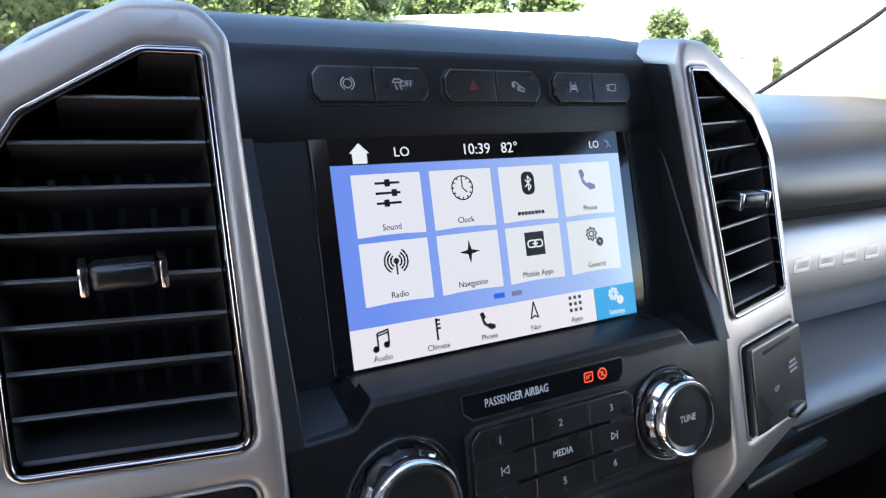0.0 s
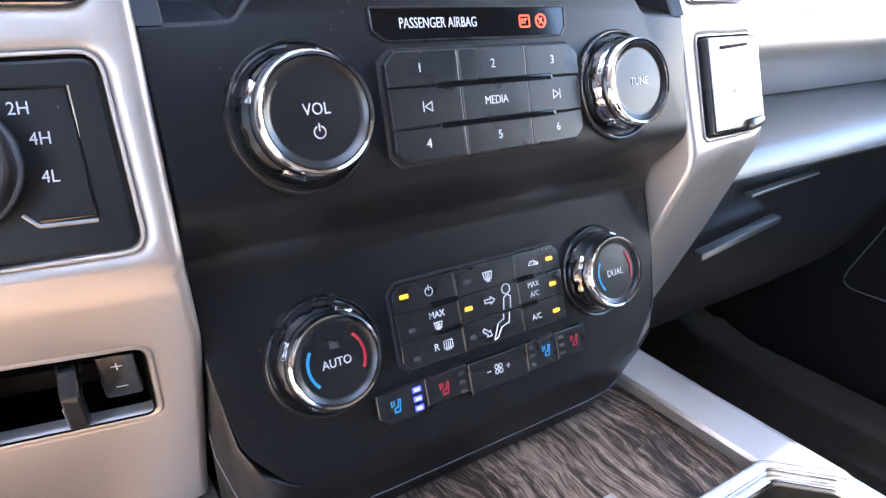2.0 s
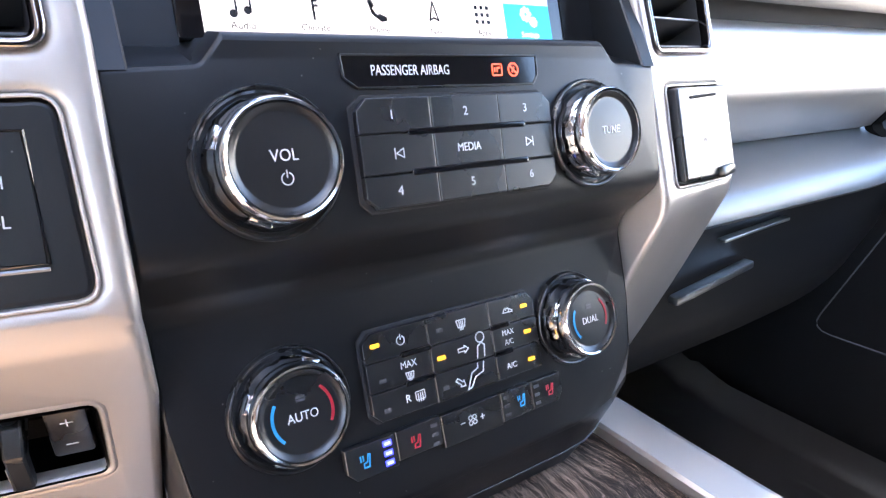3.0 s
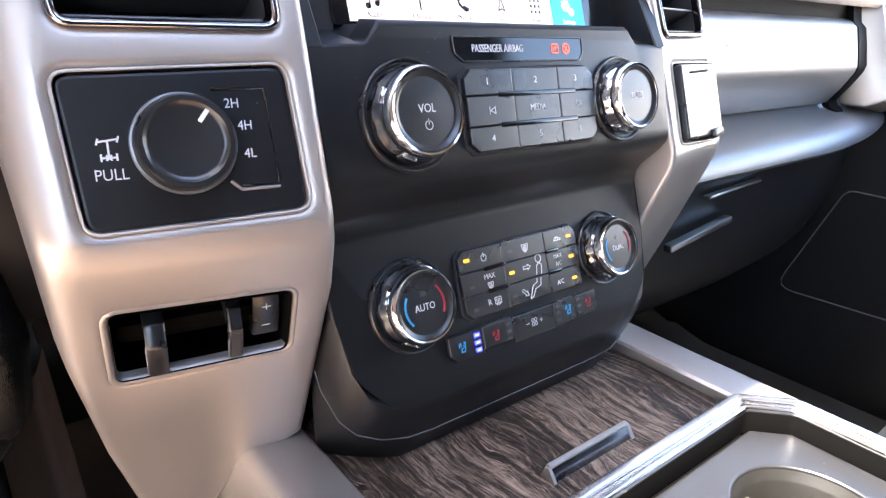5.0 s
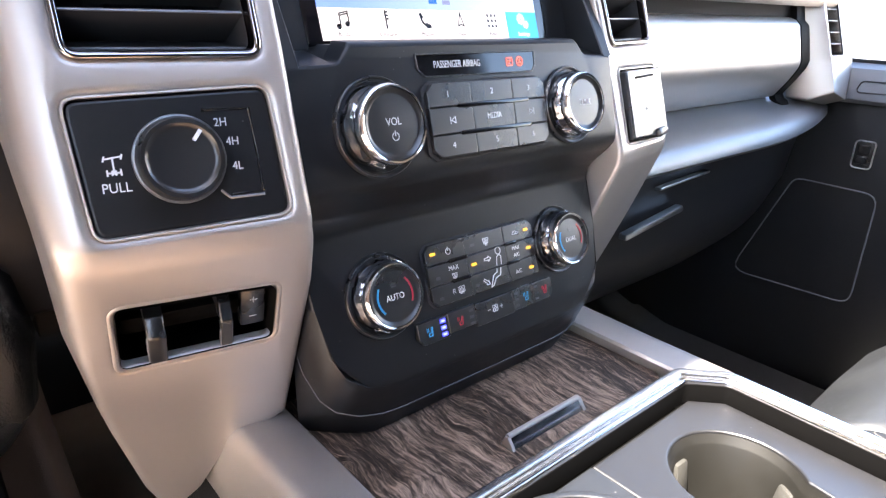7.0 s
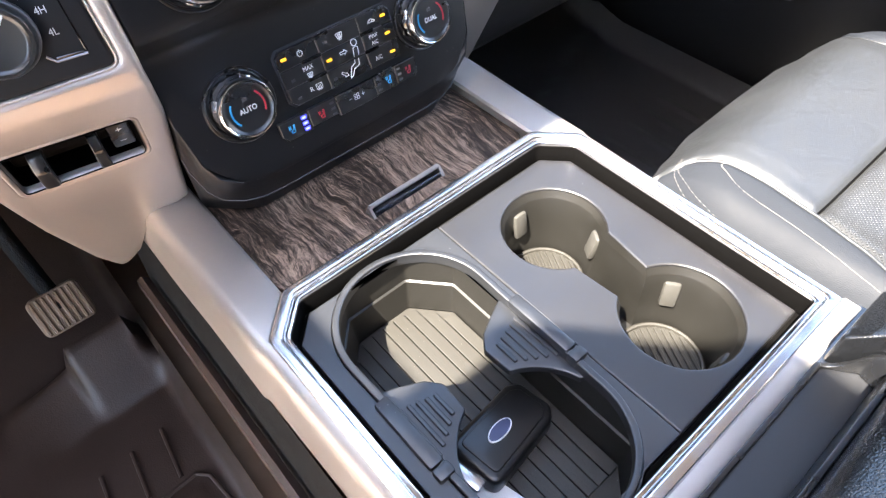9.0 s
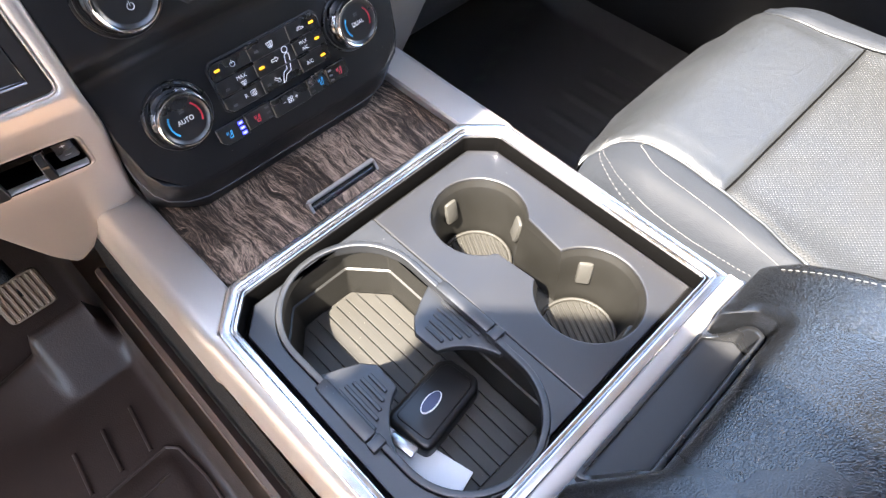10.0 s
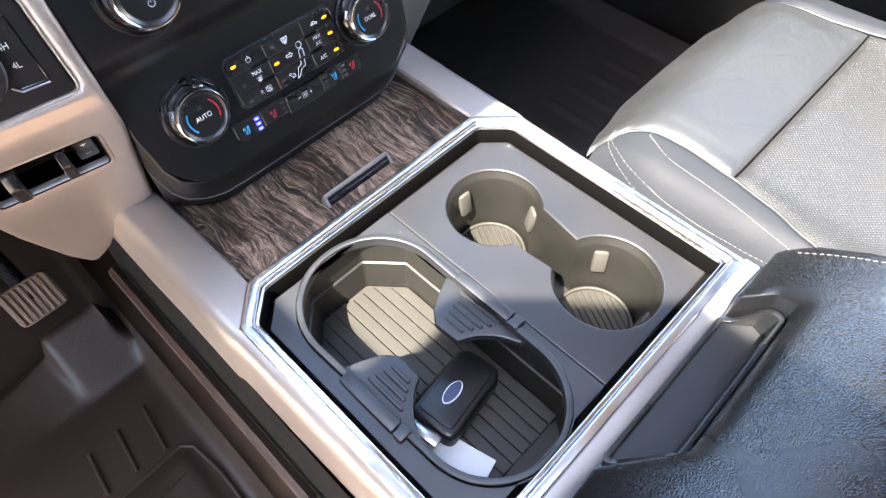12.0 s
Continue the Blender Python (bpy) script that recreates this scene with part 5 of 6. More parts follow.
air_vent(-1, "tall black slatted air vent in a chrome ring", SLAT_Z, (0.1762, 0.7640))
air_vent(1, "tall black slatted air vent beside the passenger panel", SLAT_Z, (0.1715, 0.7615))


def bez_plane(side, a, z):
    """A flat place on the bezel."""
    e = 0.01
    p = Vector((side * a, bez_y(a, z, side), z))
    u = Vector((side * (a + e), bez_y(a + e, z, side), z)) - p
    v = Vector((side * a, bez_y(a, z + e, side), z + e)) - p
    return Plane(p, v, u * side)


# drive selector panel
sel = thing("drive_selector", "black drive selector panel with a round rotary dial", "selector", (-0.181, -0.045, 0.63))
P4 = bez_plane(-1, 0.181, 0.6555)


def local4(a, z):
    d = Vector((-a, bez_y(a, z, -1), z)) - P4.o
    return d.dot(P4.u), d.dot(P4.v)


loop = inset([local4(*p) for p in rounded(PANEL4, 0.006)], 0.0004) if area([local4(*p) for p in PANEL4]) > 0 else inset([local4(*p) for p in rounded(PANEL4, 0.006)][::-1], 0.0004)
part("panel", plate(loop, [], 0.014, 0.0018), M_PANEL, sel, "", 12, P4.m(0, 0, -0.0010))
cu, cv = local4(0.1827, 0.6547)
dial = part("dial", lathe([(0.0187, 0.0), (0.0187, 0.004), (0.0180, 0.006), (0.0174, 0.0135), (0.0164, 0.0150), (0.0148, 0.0150), (0.0136, 0.0138), (0.0124, 0.0136), (0.0, 0.0136)], 64, wob=lambda a: 1 - 0.012 * (math.sin(10 * a) > 0.75)), M_BUTTON, sel, "", 40, P4.m(cu, cv, -0.001))
part("dial_ring", lathe([(0.0184, 0.0040), (0.0190, 0.0050), (0.0187, 0.0064), (0.0178, 0.0066)], 64), M_SLAT_EDGE, dial, "dull metal ring", 40, P4.m(cu, cv, -0.001))
part("pointer", flat_shapes([rect(0.0016, 0.0066, 0.0003)], 0.0003), M_WHITE, dial, "white pointer", 32, P4.m(cu + 0.0070, cv + 0.0095, 0.0128, -38))
for words, a, z in (("2H", 0.1630, 0.6690), ("4H", 0.1593, 0.6606), ("4L", 0.1590, 0.6500)):
    uu, vv = local4(a, z)
    lettering("mark", words, 0.0052, P4.m(uu, vv, -0.0009), M_WHITE, sel, 0.9)
uu, vv = local4(0.2085, 0.6453)
lettering("mark", "PULL", 0.0058, P4.m(uu, vv, -0.0009), M_WHITE, sel, 0.9)
line_icon("mark", [[(-0.0034, 0.0032), (0.0034, 0.0040)], [(-0.0036, 0.0024), (-0.0030, 0.0042)], [(0.0032, 0.0030), (0.0038, 0.0048)], [(0, 0.0034), (0, -0.0018)], [(-0.0024, -0.0026), (0.0024, -0.0026)], [(-0.0026, -0.0036), (-0.0026, -0.0014)], [(0.0026, -0.0036), (0.0026, -0.0014)], [(-0.0008, -0.0034), (0.0008, -0.0018)], [(-0.0008, -0.0018), (0.0008, -0.0034)]], 0.0007, uu, vv + 0.0090, M_WHITE, sel, P4, -0.0009)
g0, g1, g2, g3 = local4(0.1700, 0.6745), local4(0.1500, 0.6745), local4(0.1495, 0.6380), local4(0.1640, 0.6380)
part("guide_line", tube([P4.at(*p, -0.0010) for p in (g0, g1, g2, g3)], 0.0008, 6), M_GLOSS, sel, "", 40)
part("guide_line", tube([P4.at(*p, -0.0008) for p in (local4(0.1680, 0.6400), local4(0.1645, 0.6365), local4(0.1495, 0.6365))], 0.0007, 6), M_SLAT_EDGE, sel, "", 40)

# trailer brake controller in its recess
ctl = thing("brake_controller", "black slide controller with plus and minus keys in a recess", "controller", (-0.18, -0.02, 0.55))
PR = bez_plane(-1, 0.181, 0.571)


def local_r(a, z):
    d = Vector((-a, bez_y(a, z, -1), z)) - PR.o
    return d.dot(PR.u), d.dot(PR.v)


lp = [local_r(*p) for p in rounded(RECESS, 0.004)]
lp = lp if area(lp) > 0 else lp[::-1]
part("recess_lip", plate(inset(lp, -0.0042), [inset(lp, 0.0004)], 0.006, 0.0026), M_SILVER, ctl, "silver raised lip", 40, PR.m(0, 0, 0.0002))
rl = rounded(RECESS, 0.004)
rl = rl if area(rl) > 0 else rl[::-1]
# Recess and slide bar are coloured near black in place of shade.
part("recess", plate(inset(rl, 0.0003), [], 0.040, 0, (), lambda u, v, w: Vector((-u, bez_y(u, v, -1) - w - 0.0004, v)), front=False, back=True), M_GAP_SHADE, ctl, "", 40)
part("slide_bar", block(0.060, 0.012, 0.010, 0.003, 2), M_GAP_SHADE, ctl, "", 40, PR.m(-0.004, -0.008, -0.018))
hook = rounded([(0.006, -0.032), (0.012, -0.014), (0.0085, -0.003), (0.001, 0.0035), (-0.0165, 0.0040), (-0.0185, 0.0005), (-0.0165, -0.0015), (-0.004, -0.0025), (0.000, -0.010), (-0.004, -0.032)], [0, 0.004, 0.004, 0.004, 0.0015, 0.0015, 0.001, 0.003, 0.004, 0], 3)
for u, v, wide in ((-0.0190, -0.0020, 0.0082), (0.0135, 0.0000, 0.0060)):
    rows = []
    for d, shrink in ((-0.5, 0.0008), (-0.38, 0.0), (0.38, 0.0), (0.5, 0.0008)):
        ring_ = inset(hook if area(hook) > 0 else hook[::-1], shrink) if shrink else (hook if area(hook) > 0 else hook[::-1])
        rows.append([PR.at(u + d * wide, v + a, w) for a, w in ring_])
    lever = part("lever", loft(rows, True, True), M_BUTTON, ctl, "hooked black lever", 40)
    for i in range(4 if u < 0 else 1):
        part("rib", block(0.0007, 0.0100 if u < 0 else 0.013, 0.0009, 0.0003, 1), M_SLAT_EDGE, lever, "", 40, PR.m(u - wide * 0.5 - 0.0001, v - 0.0105 + 0.0008 * i, 0.0030 - 0.0016 * i))
keyb = part("key", block(0.013, 0.026, 0.006, 0.0015, 2), M_BUTTON, ctl, "black plus and minus key", 40, PR.m(0.0285, -0.0020, -0.008))
line_icon("mark", [[(-0.0022, 0), (0.0022, 0)], [(0, -0.0022), (0, 0.0022)]], 0.0005, 0.0285, 0.0040, M_WHITE, keyb, PR, -0.0049, size=0.8)
line_icon("mark", [[(-0.0022, 0), (0.0022, 0)]], 0.0005, 0.0285, -0.0080, M_WHITE, keyb, PR, -0.0049, size=0.8)

# power outlet cover
outlet = thing("power_outlet_cover", "closed dark grey power outlet cover with faded print", "outlet cover", (0.182, -0.03, 0.63))
PO = bez_plane(1, 0.182, 0.651)


def local_o(a, z):
    d = Vector((a, bez_y(a, z, 1), z)) - PO.o
    return d.dot(PO.u), d.dot(PO.v)


lp = [local_o(*p) for p in rounded(OUTLET, 0.004)]
lp = lp if area(lp) > 0 else lp[::-1]
part("well", plate(inset(lp, 0.0002), [], 0.02, 0, front=False, back=True), M_DARK, outlet, "", 40, PO.m(0, 0, 0))
part("lid", plate(inset(lp, 0.0016), [], 0.012, 0.0018), M_BUTTON, outlet, "matte dark grey lid", 12, PO.m(0.001, 0, 0.0050))
part("hinge_slot", block(0.040, 0.0018, 0.003, 0.0006, 1), M_DARK, outlet, "", 40, PO.m(0.002, 0.0215, 0.0045))
part("pull_lip", block(0.020, 0.0065, 0.0060, 0.002, 2), M_BUTTON, outlet, "", 40, PO.m(0.016, -0.0245, 0.0060))
lettering("mark", "12V", 0.0048, PO.m(-0.006, -0.004, 0.0050), M_GREYPRINT, outlet)
part("mark", flat_shapes([rect(0.010, 0.0014, 0, 0.022, 0.006), rect(0.013, 0.0014, 0, 0.022, 0.003), rect(0.011, 0.0014, 0, 0.022, 0.000)]), M_GREYPRINT, outlet, "", 32, PO.m(0, 0, 0.0051))

# far vent at the passenger's end of the dash
far = thing("dash_bezel", "satin silver bezel round the end vent", "bezel", (0.78, 0.06, 0.60), "silver bezels beside the screen")
fh = [(0.722, 0.672), (0.764, 0.672), (0.766, 0.765), (0.724, 0.765)]
front_o = [(0.714, 0.624), (0.752, 0.612), (0.796, 0.660), (0.796, 0.775), (0.712, 0.775), (0.718, 0.665)]
back_o = [(0.700, 0.612), (0.756, 0.602), (0.802, 0.660), (0.802, 0.775), (0.692, 0.775), (0.700, 0.665)]
fw = lambda u, v, w: Vector((u, 0.020 + 0.35 * (v - 0.66) - w, v))
part("shell", plate(rounded(front_o, 0.004), [rounded(fh, 0.004)], 0.02, 0.002, (), fw), M_SILVER, far, "", 40)
part("flank", loft([[fw(x, z, w) for x, z in rounded(loop_, 0.004)] for loop_, w in ((front_o, -0.0015), (back_o, -0.030), (back_o, -0.060))], True), M_SILVER, far, "satin silver slanted flank", 40)
# Strip added flush with the panel, blackened to stand for the gap's shade.
part("shadow_gap", loft([[(0.660, y + 0.006, z), (0.6635, y - 0.0012, z), (0.685, y - 0.0005, z), (0.703, y + 0.004, z), (0.710, y + 0.020, z)] for y, z in [(0.064, 0.742)] + panel_prof[1:-1] + [(0.063, 0.611), (0.052, 0.605)]]), M_GAP_SHADE, far, "near-black strip in place of the shaded gap", 40)
fv = thing("air_vent", "small black slatted vent at the passenger end", "air vent", (0.76, 0.06, 0.66), "dash air vents")
part("duct", plate(rounded(fh, 0.004), [], 0.04, 0, (), fw, front=False, back=True), M_DARK, fv, "", 40)
for i in range(6):
    z = 0.671 + 0.0150 * i
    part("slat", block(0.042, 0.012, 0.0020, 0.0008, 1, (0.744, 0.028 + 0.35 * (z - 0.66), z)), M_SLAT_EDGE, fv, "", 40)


# ---- centre console ----
console = thing("center_console", "floor console with satin silver sides and a chrome-edged tray", "console", (0, -0.2, FLOOR))
for s in (-1, 1):
    rows = []
    for y, dx in ((0.045, 0.0), (-0.03, 0.0), (-0.08, -0.001), (-0.16, -0.0025), (-0.25, -0.004), (-0.34, -0.006), (-0.46, -0.008)):
        o = 0.160 + dx
        inn = 0.121 if y > -0.12 else 0.1465
        rows.append([(s * inn, y, 0.462), (s * inn, y, 0.4745), (s * (inn + 0.002), y, 0.4765), (s * (o - 0.010), y, 0.4775), (s * (o - 0.004), y, 0.4755), (s * o, y, 0.4700), (s * (o + 0.002), y, 0.460), (s * (o + 0.006), y, 0.440), (s * (o + 0.007), y, 0.424), (s * (o + 0.004), y, 0.418)])
    rows2 = []
    for r in rows:
        rows2.append(r)
        if abs(r[0][1] + 0.08) < 1e-6:
            rows2 += [[(p[0], -0.127, p[2]) for p in r], [(s * 0.1465 if i < 2 else (s * 0.1485 if i == 2 else p[0]), -0.1545, p[2]) for i, p in enumerate(r)]]
    part("side_rail", loft(rows2), M_SILVER, console, "satin silver side rail", 40)
    low = [[(s * 0.165, y, 0.425), (s * 0.168, y, 0.40), (s * 0.172, y, 0.34), (s * 0.178, y, 0.25), (s * 0.185, y, FLOOR)] for y in (0.12, -0.1, -0.3, -0.6)]
    part("side_lip", loft([[(s * 0.176, y, 0.318), (s * 0.182, y, 0.325), (s * 0.187, y, 0.3225), (s * 0.1885, y, 0.314), (s * 0.184, y, 0.304)] for y in (0.10, -0.1, -0.3, -0.6)]), M_LIP_WARM if s < 0 else M_PAD, console, "moulded lip along the tunnel side", 40)
    part("side_panel", loft(low), M_SIDE, console, "black grained side", 40)
strip = [[(x, -0.3785, 0.470), (x, -0.3790, 0.4775), (x, -0.3805, 0.4790), (x, -0.3900, 0.4790), (x, -0.3925, 0.4770), (x, -0.3930, 0.462)] for x in (-0.152, -0.08, 0.08, 0.150)]
part("rear_rail", loft(strip), M_SILVER, console, "satin silver cross rail", 40)
part("core", slab(-0.118, 0.118, -0.38, 0.07, 0.12, 0.385), M_DARK, console)

wood = thing("storage_lid", "grey-brown wood veneer lid with a chrome finger pull", "lid", (0, -0.08, 0.46))
lid = [(-0.1205, -0.1135), (-0.1135, -0.1265), (0.1135, -0.1265), (0.1205, -0.1135), (0.1205, 0.02), (-0.1205, 0.02)]
part("veneer", plate(lid, [], 0.006, 0.0008), M_WOOD, wood, "", 32, Matrix.Translation((0, 0, 0.4690)))
pull = [[(x, -0.1095, 0.4690), (x, -0.1080, 0.4712), (x, -0.1050, 0.4752), (x, -0.1030, 0.4750), (x, -0.1005, 0.4690)] for x in (-0.029, 0.038)]
part("finger_pull", loft(pull, False, True), M_RING, wood, "dark chrome finger pull", 25)
part("pull_edge", tube([(-0.0295, -0.1036, 0.4756), (0.0385, -0.1036, 0.4758)], 0.0019, 8), M_SILVER, wood, "bright metal edge", 40)
for x in (-0.0298, 0.0388):
    part("pull_end", loft([[(x + d, y, z) for y, z in ((-0.1104, 0.4690), (-0.1085, 0.4718), (-0.1050, 0.4762), (-0.1026, 0.4757), (-0.1000, 0.4690))] for d in (-0.0011, 0.0011)], True, True), M_SILVER, wood, "satin silver end", 25)

RIM = [(-0.1485, -0.3800), (0.1485, -0.3800), (0.1485, -0.1560), (0.1205, -0.1275), (-0.1205, -0.1275), (-0.1485, -0.1560)]
rim_o = rounded(RIM, [0.003, 0.003, 0.012, 0.012, 0.012, 0.012], 4)


def rim_in(d):
    """The frame's outline drawn in by d, with its corners rounded anew."""
    return rounded(inset(RIM, d), [0.003, 0.003, 0.009, 0.009, 0.009, 0.009], 4)



tray = thing("cup_holder_tray", "black cup holder tray in a bright chrome frame", "cup holder", (0, -0.25, 0.40))
part("chrome_frame", plate(rim_o, [rim_in(0.0075)], 0.012, 0.0016), M_FRAME, tray, "bright chrome frame", 40, Matrix.Translation((0, 0, 0.4800)))
part("inner_frame", plate(rim_in(0.0078), [rim_in(0.0120)], 0.003, 0.0012), M_CHROME, tray, "chrome inner step", 40, Matrix.Translation((0, 0, 0.4772)))
# Shade under the frame is put into this wall's and gap's colour.
part("gap_wall", plate(rim_in(0.0082), [rim_in(0.0124)], 0.016, 0.0004), M_GAP_SHADE, tray, "", 40, Matrix.Translation((0, 0, 0.4740)))
part("gap", plate(rim_in(0.0120), [rim_in(0.0180)], 0.006, 0.0006), M_GAP_SHADE, tray, "", 40, Matrix.Translation((0, 0, 0.4570)))


def arc(cx, cy, r, a0, a1, n):
    return [(cx + r * math.cos(radians(a0 + (a1 - a0) * i / n)), cy + r * math.sin(radians(a0 + (a1 - a0) * i / n))) for i in range(n + 1)]


C1, C2 = (0.0680, -0.2030, 0.0400), (0.0730, -0.3130, 0.0420)


def cups_loop(d):
    """The joined opening of the two cup wells, drawn in by d."""
    r1, r2 = C1[2] - d, C2[2] - d
    return arc(C1[0], C1[1], r1, -50, 244, 34) + arc(C2[0], C2[1], r2, 118, 430, 36)


PA, PB = (-0.0605, -0.1980, 0.0540), (-0.0605, -0.3130, 0.0515)


def pocket_loop(d):
    """The long opening of the wide pocket."""
    return arc(PA[0], PA[1], PA[2] - d, 0, 180, 26) + arc(PB[0], PB[1], PB[2] - d, 180, 360, 26)


deck_o = rim_in(0.0168)
xs_ = [p[0] for p in deck_o]
x_lo, x_hi, y_lo, y_hi = min(xs_), max(xs_), min(p[1] for p in deck_o), max(p[1] for p in deck_o)
deck_l = rounded([(x_lo, y_lo), (0.0022, y_lo), (0.0022, y_hi), (-0.1136, y_hi), (x_lo, -0.1627)], 0.0012, 2)
deck_r = rounded([(0.0027, y_lo), (x_hi, y_lo), (x_hi, -0.1627), (0.1136, y_hi), (0.0027, y_hi)], 0.0012, 2)
part("insert_deck", plate(deck_l, [pocket_loop(-0.0050)], 0.012, 0.0008), M_INSERT, tray, "smooth black insert deck", 12, Matrix.Translation((0, 0, 0.4635)))
part("cup_deck", plate(deck_r, [cups_loop(0)], 0.012, 0.0016), M_TRAY, tray, "satin dark grey cup deck", 12, Matrix.Translation((0, 0, 0.4635)))


def wells(rows, mat, name, label):
    """Walls that go down through outlines at falling heights."""
    part(name, loft([[(x, y, z) for x, y in loop_] for loop_, z in rows], True), mat, tray, label, 40)


wells([(cups_loop(-0.0005), 0.4625), (cups_loop(0.0022), 0.4560), (cups_loop(0.0030), 0.4545), (cups_loop(0.0062), 0.3960)], M_CUP, "cup_wall", "olive-black cup walls")
cup_floor = plate(cups_loop(0.004), [], 0.004, 0)
part("cup_floor", cup_floor, M_CUP, tray, "", 40, Matrix.Translation((0, 0, 0.3950)))
for cx, cy, r in (C1, C2):
    mat_ = part("cup_mat", lathe([(0.0, 0.0), (r - 0.0115, 0.0), (r - 0.0108, 0.0020), (r - 0.0092, 0.0024), (r - 0.0080, 0.0018), (r - 0.0072, -0.0010)], 48), M_RUBBER, tray, "ribbed round rubber mat", 40, Matrix.Translation((cx, cy, 0.3985)))
    step = 0.0052
    for i in range(-6, 7):
        h = math.sqrt(max((r - 0.011) ** 2 - (i * step) ** 2, 0)) - 0.001
        if h > 0.004:
            part("rib", block(2 * h, 0.0030, 0.0026, 0.0005, 1, (0, i * step, 0)), M_RUBBER, mat_, "", 12, Matrix.Translation((cx, cy, 0.3990)) @ Matrix.Rotation(radians(62), 4, "Z"))
# spring clips in the cup walls
for cx, cy, r, a in ((C1[0], C1[1], C1[2], 88), (C1[0], C1[1], C1[2], -34), (C2[0], C2[1], C2[2], 37), (C2[0], C2[1], C2[2], -84)):
    m = Matrix.Translation((cx, cy, 0.4360)) @ Matrix.Rotation(radians(a), 4, "Z") @ Matrix.Translation((r - 0.0055, 0, 0)) @ Matrix.Rotation(radians(10), 4, "Y")
    part("spring_clip", block(0.0060, 0.0125, 0.0235, 0.0022, 2), M_CLIP, tray, "pale grey spring clip", 40, m)

# wide pocket: insert ring, wall, ribbed floor, side tabs
part("insert_ring", plate(pocket_loop(-0.0046), [pocket_loop(0.0004)], 0.008, 0.0012), M_INSERT, tray, "raised rim of the insert", 40, Matrix.Translation((0, 0, 0.4662)))
box_t = rounded([(-0.0950, -0.3640), (-0.0260, -0.3640), (-0.0080, -0.3460), (-0.0080, -0.1740), (-0.0330, -0.1460), (-0.0880, -0.1460), (-0.1130, -0.1740), (-0.1130, -0.3460)], 0.006, 3)
box_b = rounded([(-0.0920, -0.3600), (-0.0290, -0.3600), (-0.0120, -0.3430), (-0.0120, -0.1770), (-0.0360, -0.1500), (-0.0850, -0.1500), (-0.1090, -0.1770), (-0.1090, -0.3430)], 0.006, 3)
wells([(pocket_loop(-0.0005), 0.4650), (pocket_loop(0.0), 0.4560)], M_INSERT, "pocket_lip", "")
wells([(box_t, 0.4560), (box_t, 0.4310), (inset(box_t, 0.0016) if area(box_t) > 0 else inset(box_t[::-1], 0.0016)[::-1], 0.4298), (box_b, 0.4000)], M_CUP, "pocket_wall", "olive-black pocket walls")
floor_ = part("pocket_floor", plate(box_b, [], 0.004, 0), M_RUBBER, tray, "ribbed rubber pocket floor", 40, Matrix.Translation((0, 0, 0.3990)))
for i in range(9):
    rx0 = -0.1060 + 0.01045 * i
    far_y = -0.1530 - max(0.0, abs(rx0 + 0.0049 + 0.0605) - 0.0200) * 1.12
    part("rib", slab(rx0, rx0 + 0.0095, -0.3440, far_y, 0.3985, 0.4017, 0.0004), M_RUBBER, floor_, "", 12)
tab = [(-0.1170, -0.2190), (-0.1000, -0.2265), (-0.0865, -0.2335), (-0.0785, -0.2430)] + arc(PB[0], PB[1], PB[2], 112, 164, 7) + [(-0.1170, -0.3010)]
for s in (0, 1):
    pts = tab if s == 0 else [(-0.1210 - x, y) for x, y in tab]
    t_ = part("side_tab", plate(rounded(pts, [0.003, 0.003, 0.003, 0.004, 0.003] + [0.0] * 6 + [0.001, 0.001], 3), [], 0.006, 0.0012), M_INSERT, tray, "ribbed side tab of the insert", 40, Matrix.Translation((0, 0, 0.4585)))
    sgn = 1 if s == 0 else -1
    x0 = -0.1140 if s == 0 else -0.0070
    for i in range(5):
        part("rib", block(0.0030, 0.040 - 0.0055 * i, 0.0020, 0.0006, 1, (x0 + sgn * (0.0030 + 0.0058 * i), -0.2585 + 0.001 * i, 0.4592)), M_INSERT, t_)
    part("hinge_bar", block(0.0105, 0.054, 0.0085, 0.0024, 2, (x0 - sgn * 0.0035, -0.2560, 0.4640)), M_INSERT, t_)
    part("hinge_stop", block(0.0115, 0.0085, 0.0095, 0.0016, 2, (x0 - sgn * 0.0032, -0.2880, 0.4640)), M_INSERT, t_)

# key fob and card in the pocket
key = thing("key_fob", "black car key fob with an oval badge lying in the tray", "key", (-0.055, -0.285, 0.402))
KM = Matrix.Translation((-0.0590, -0.2800, 0.4200)) @ Matrix.Rotation(radians(-82), 4, "Z") @ Matrix.Rotation(radians(-5), 4, "X") @ Matrix.Diagonal((1.12, 1.12, 1.0, 1.0))
body = plate(rounded([(-0.0190, -0.0300), (0.0190, -0.0300), (0.0180, 0.0260), (0.0120, 0.0340), (-0.0120, 0.0340), (-0.0180, 0.0260)], 0.007, 4), [], 0.014, 0.004)
part("body", body, M_KEY, key, "", 40, KM)
part("face_plate", plate(rounded([(-0.0140, -0.0240), (0.0140, -0.0240), (0.0130, 0.0240), (0.0090, 0.0290), (-0.0090, 0.0290), (-0.0130, 0.0240)], 0.004, 3), [], 0.002, 0.0008), M_KEY, key, "", 40, KM @ Matrix.Translation((0, 0, 0.0010)))
oval = [(0.0100 * math.cos(6.2832 * i / 28), 0.0048 * math.sin(6.2832 * i / 28)) for i in range(28)]
badge = part("badge", plate(oval, [], 0.0012, 0.0004), M_BADGE, key, "pale oval badge", 40, KM @ Matrix.Translation((-0.001, -0.002, 0.0022)) @ Matrix.Rotation(radians(90), 4, "Z"))
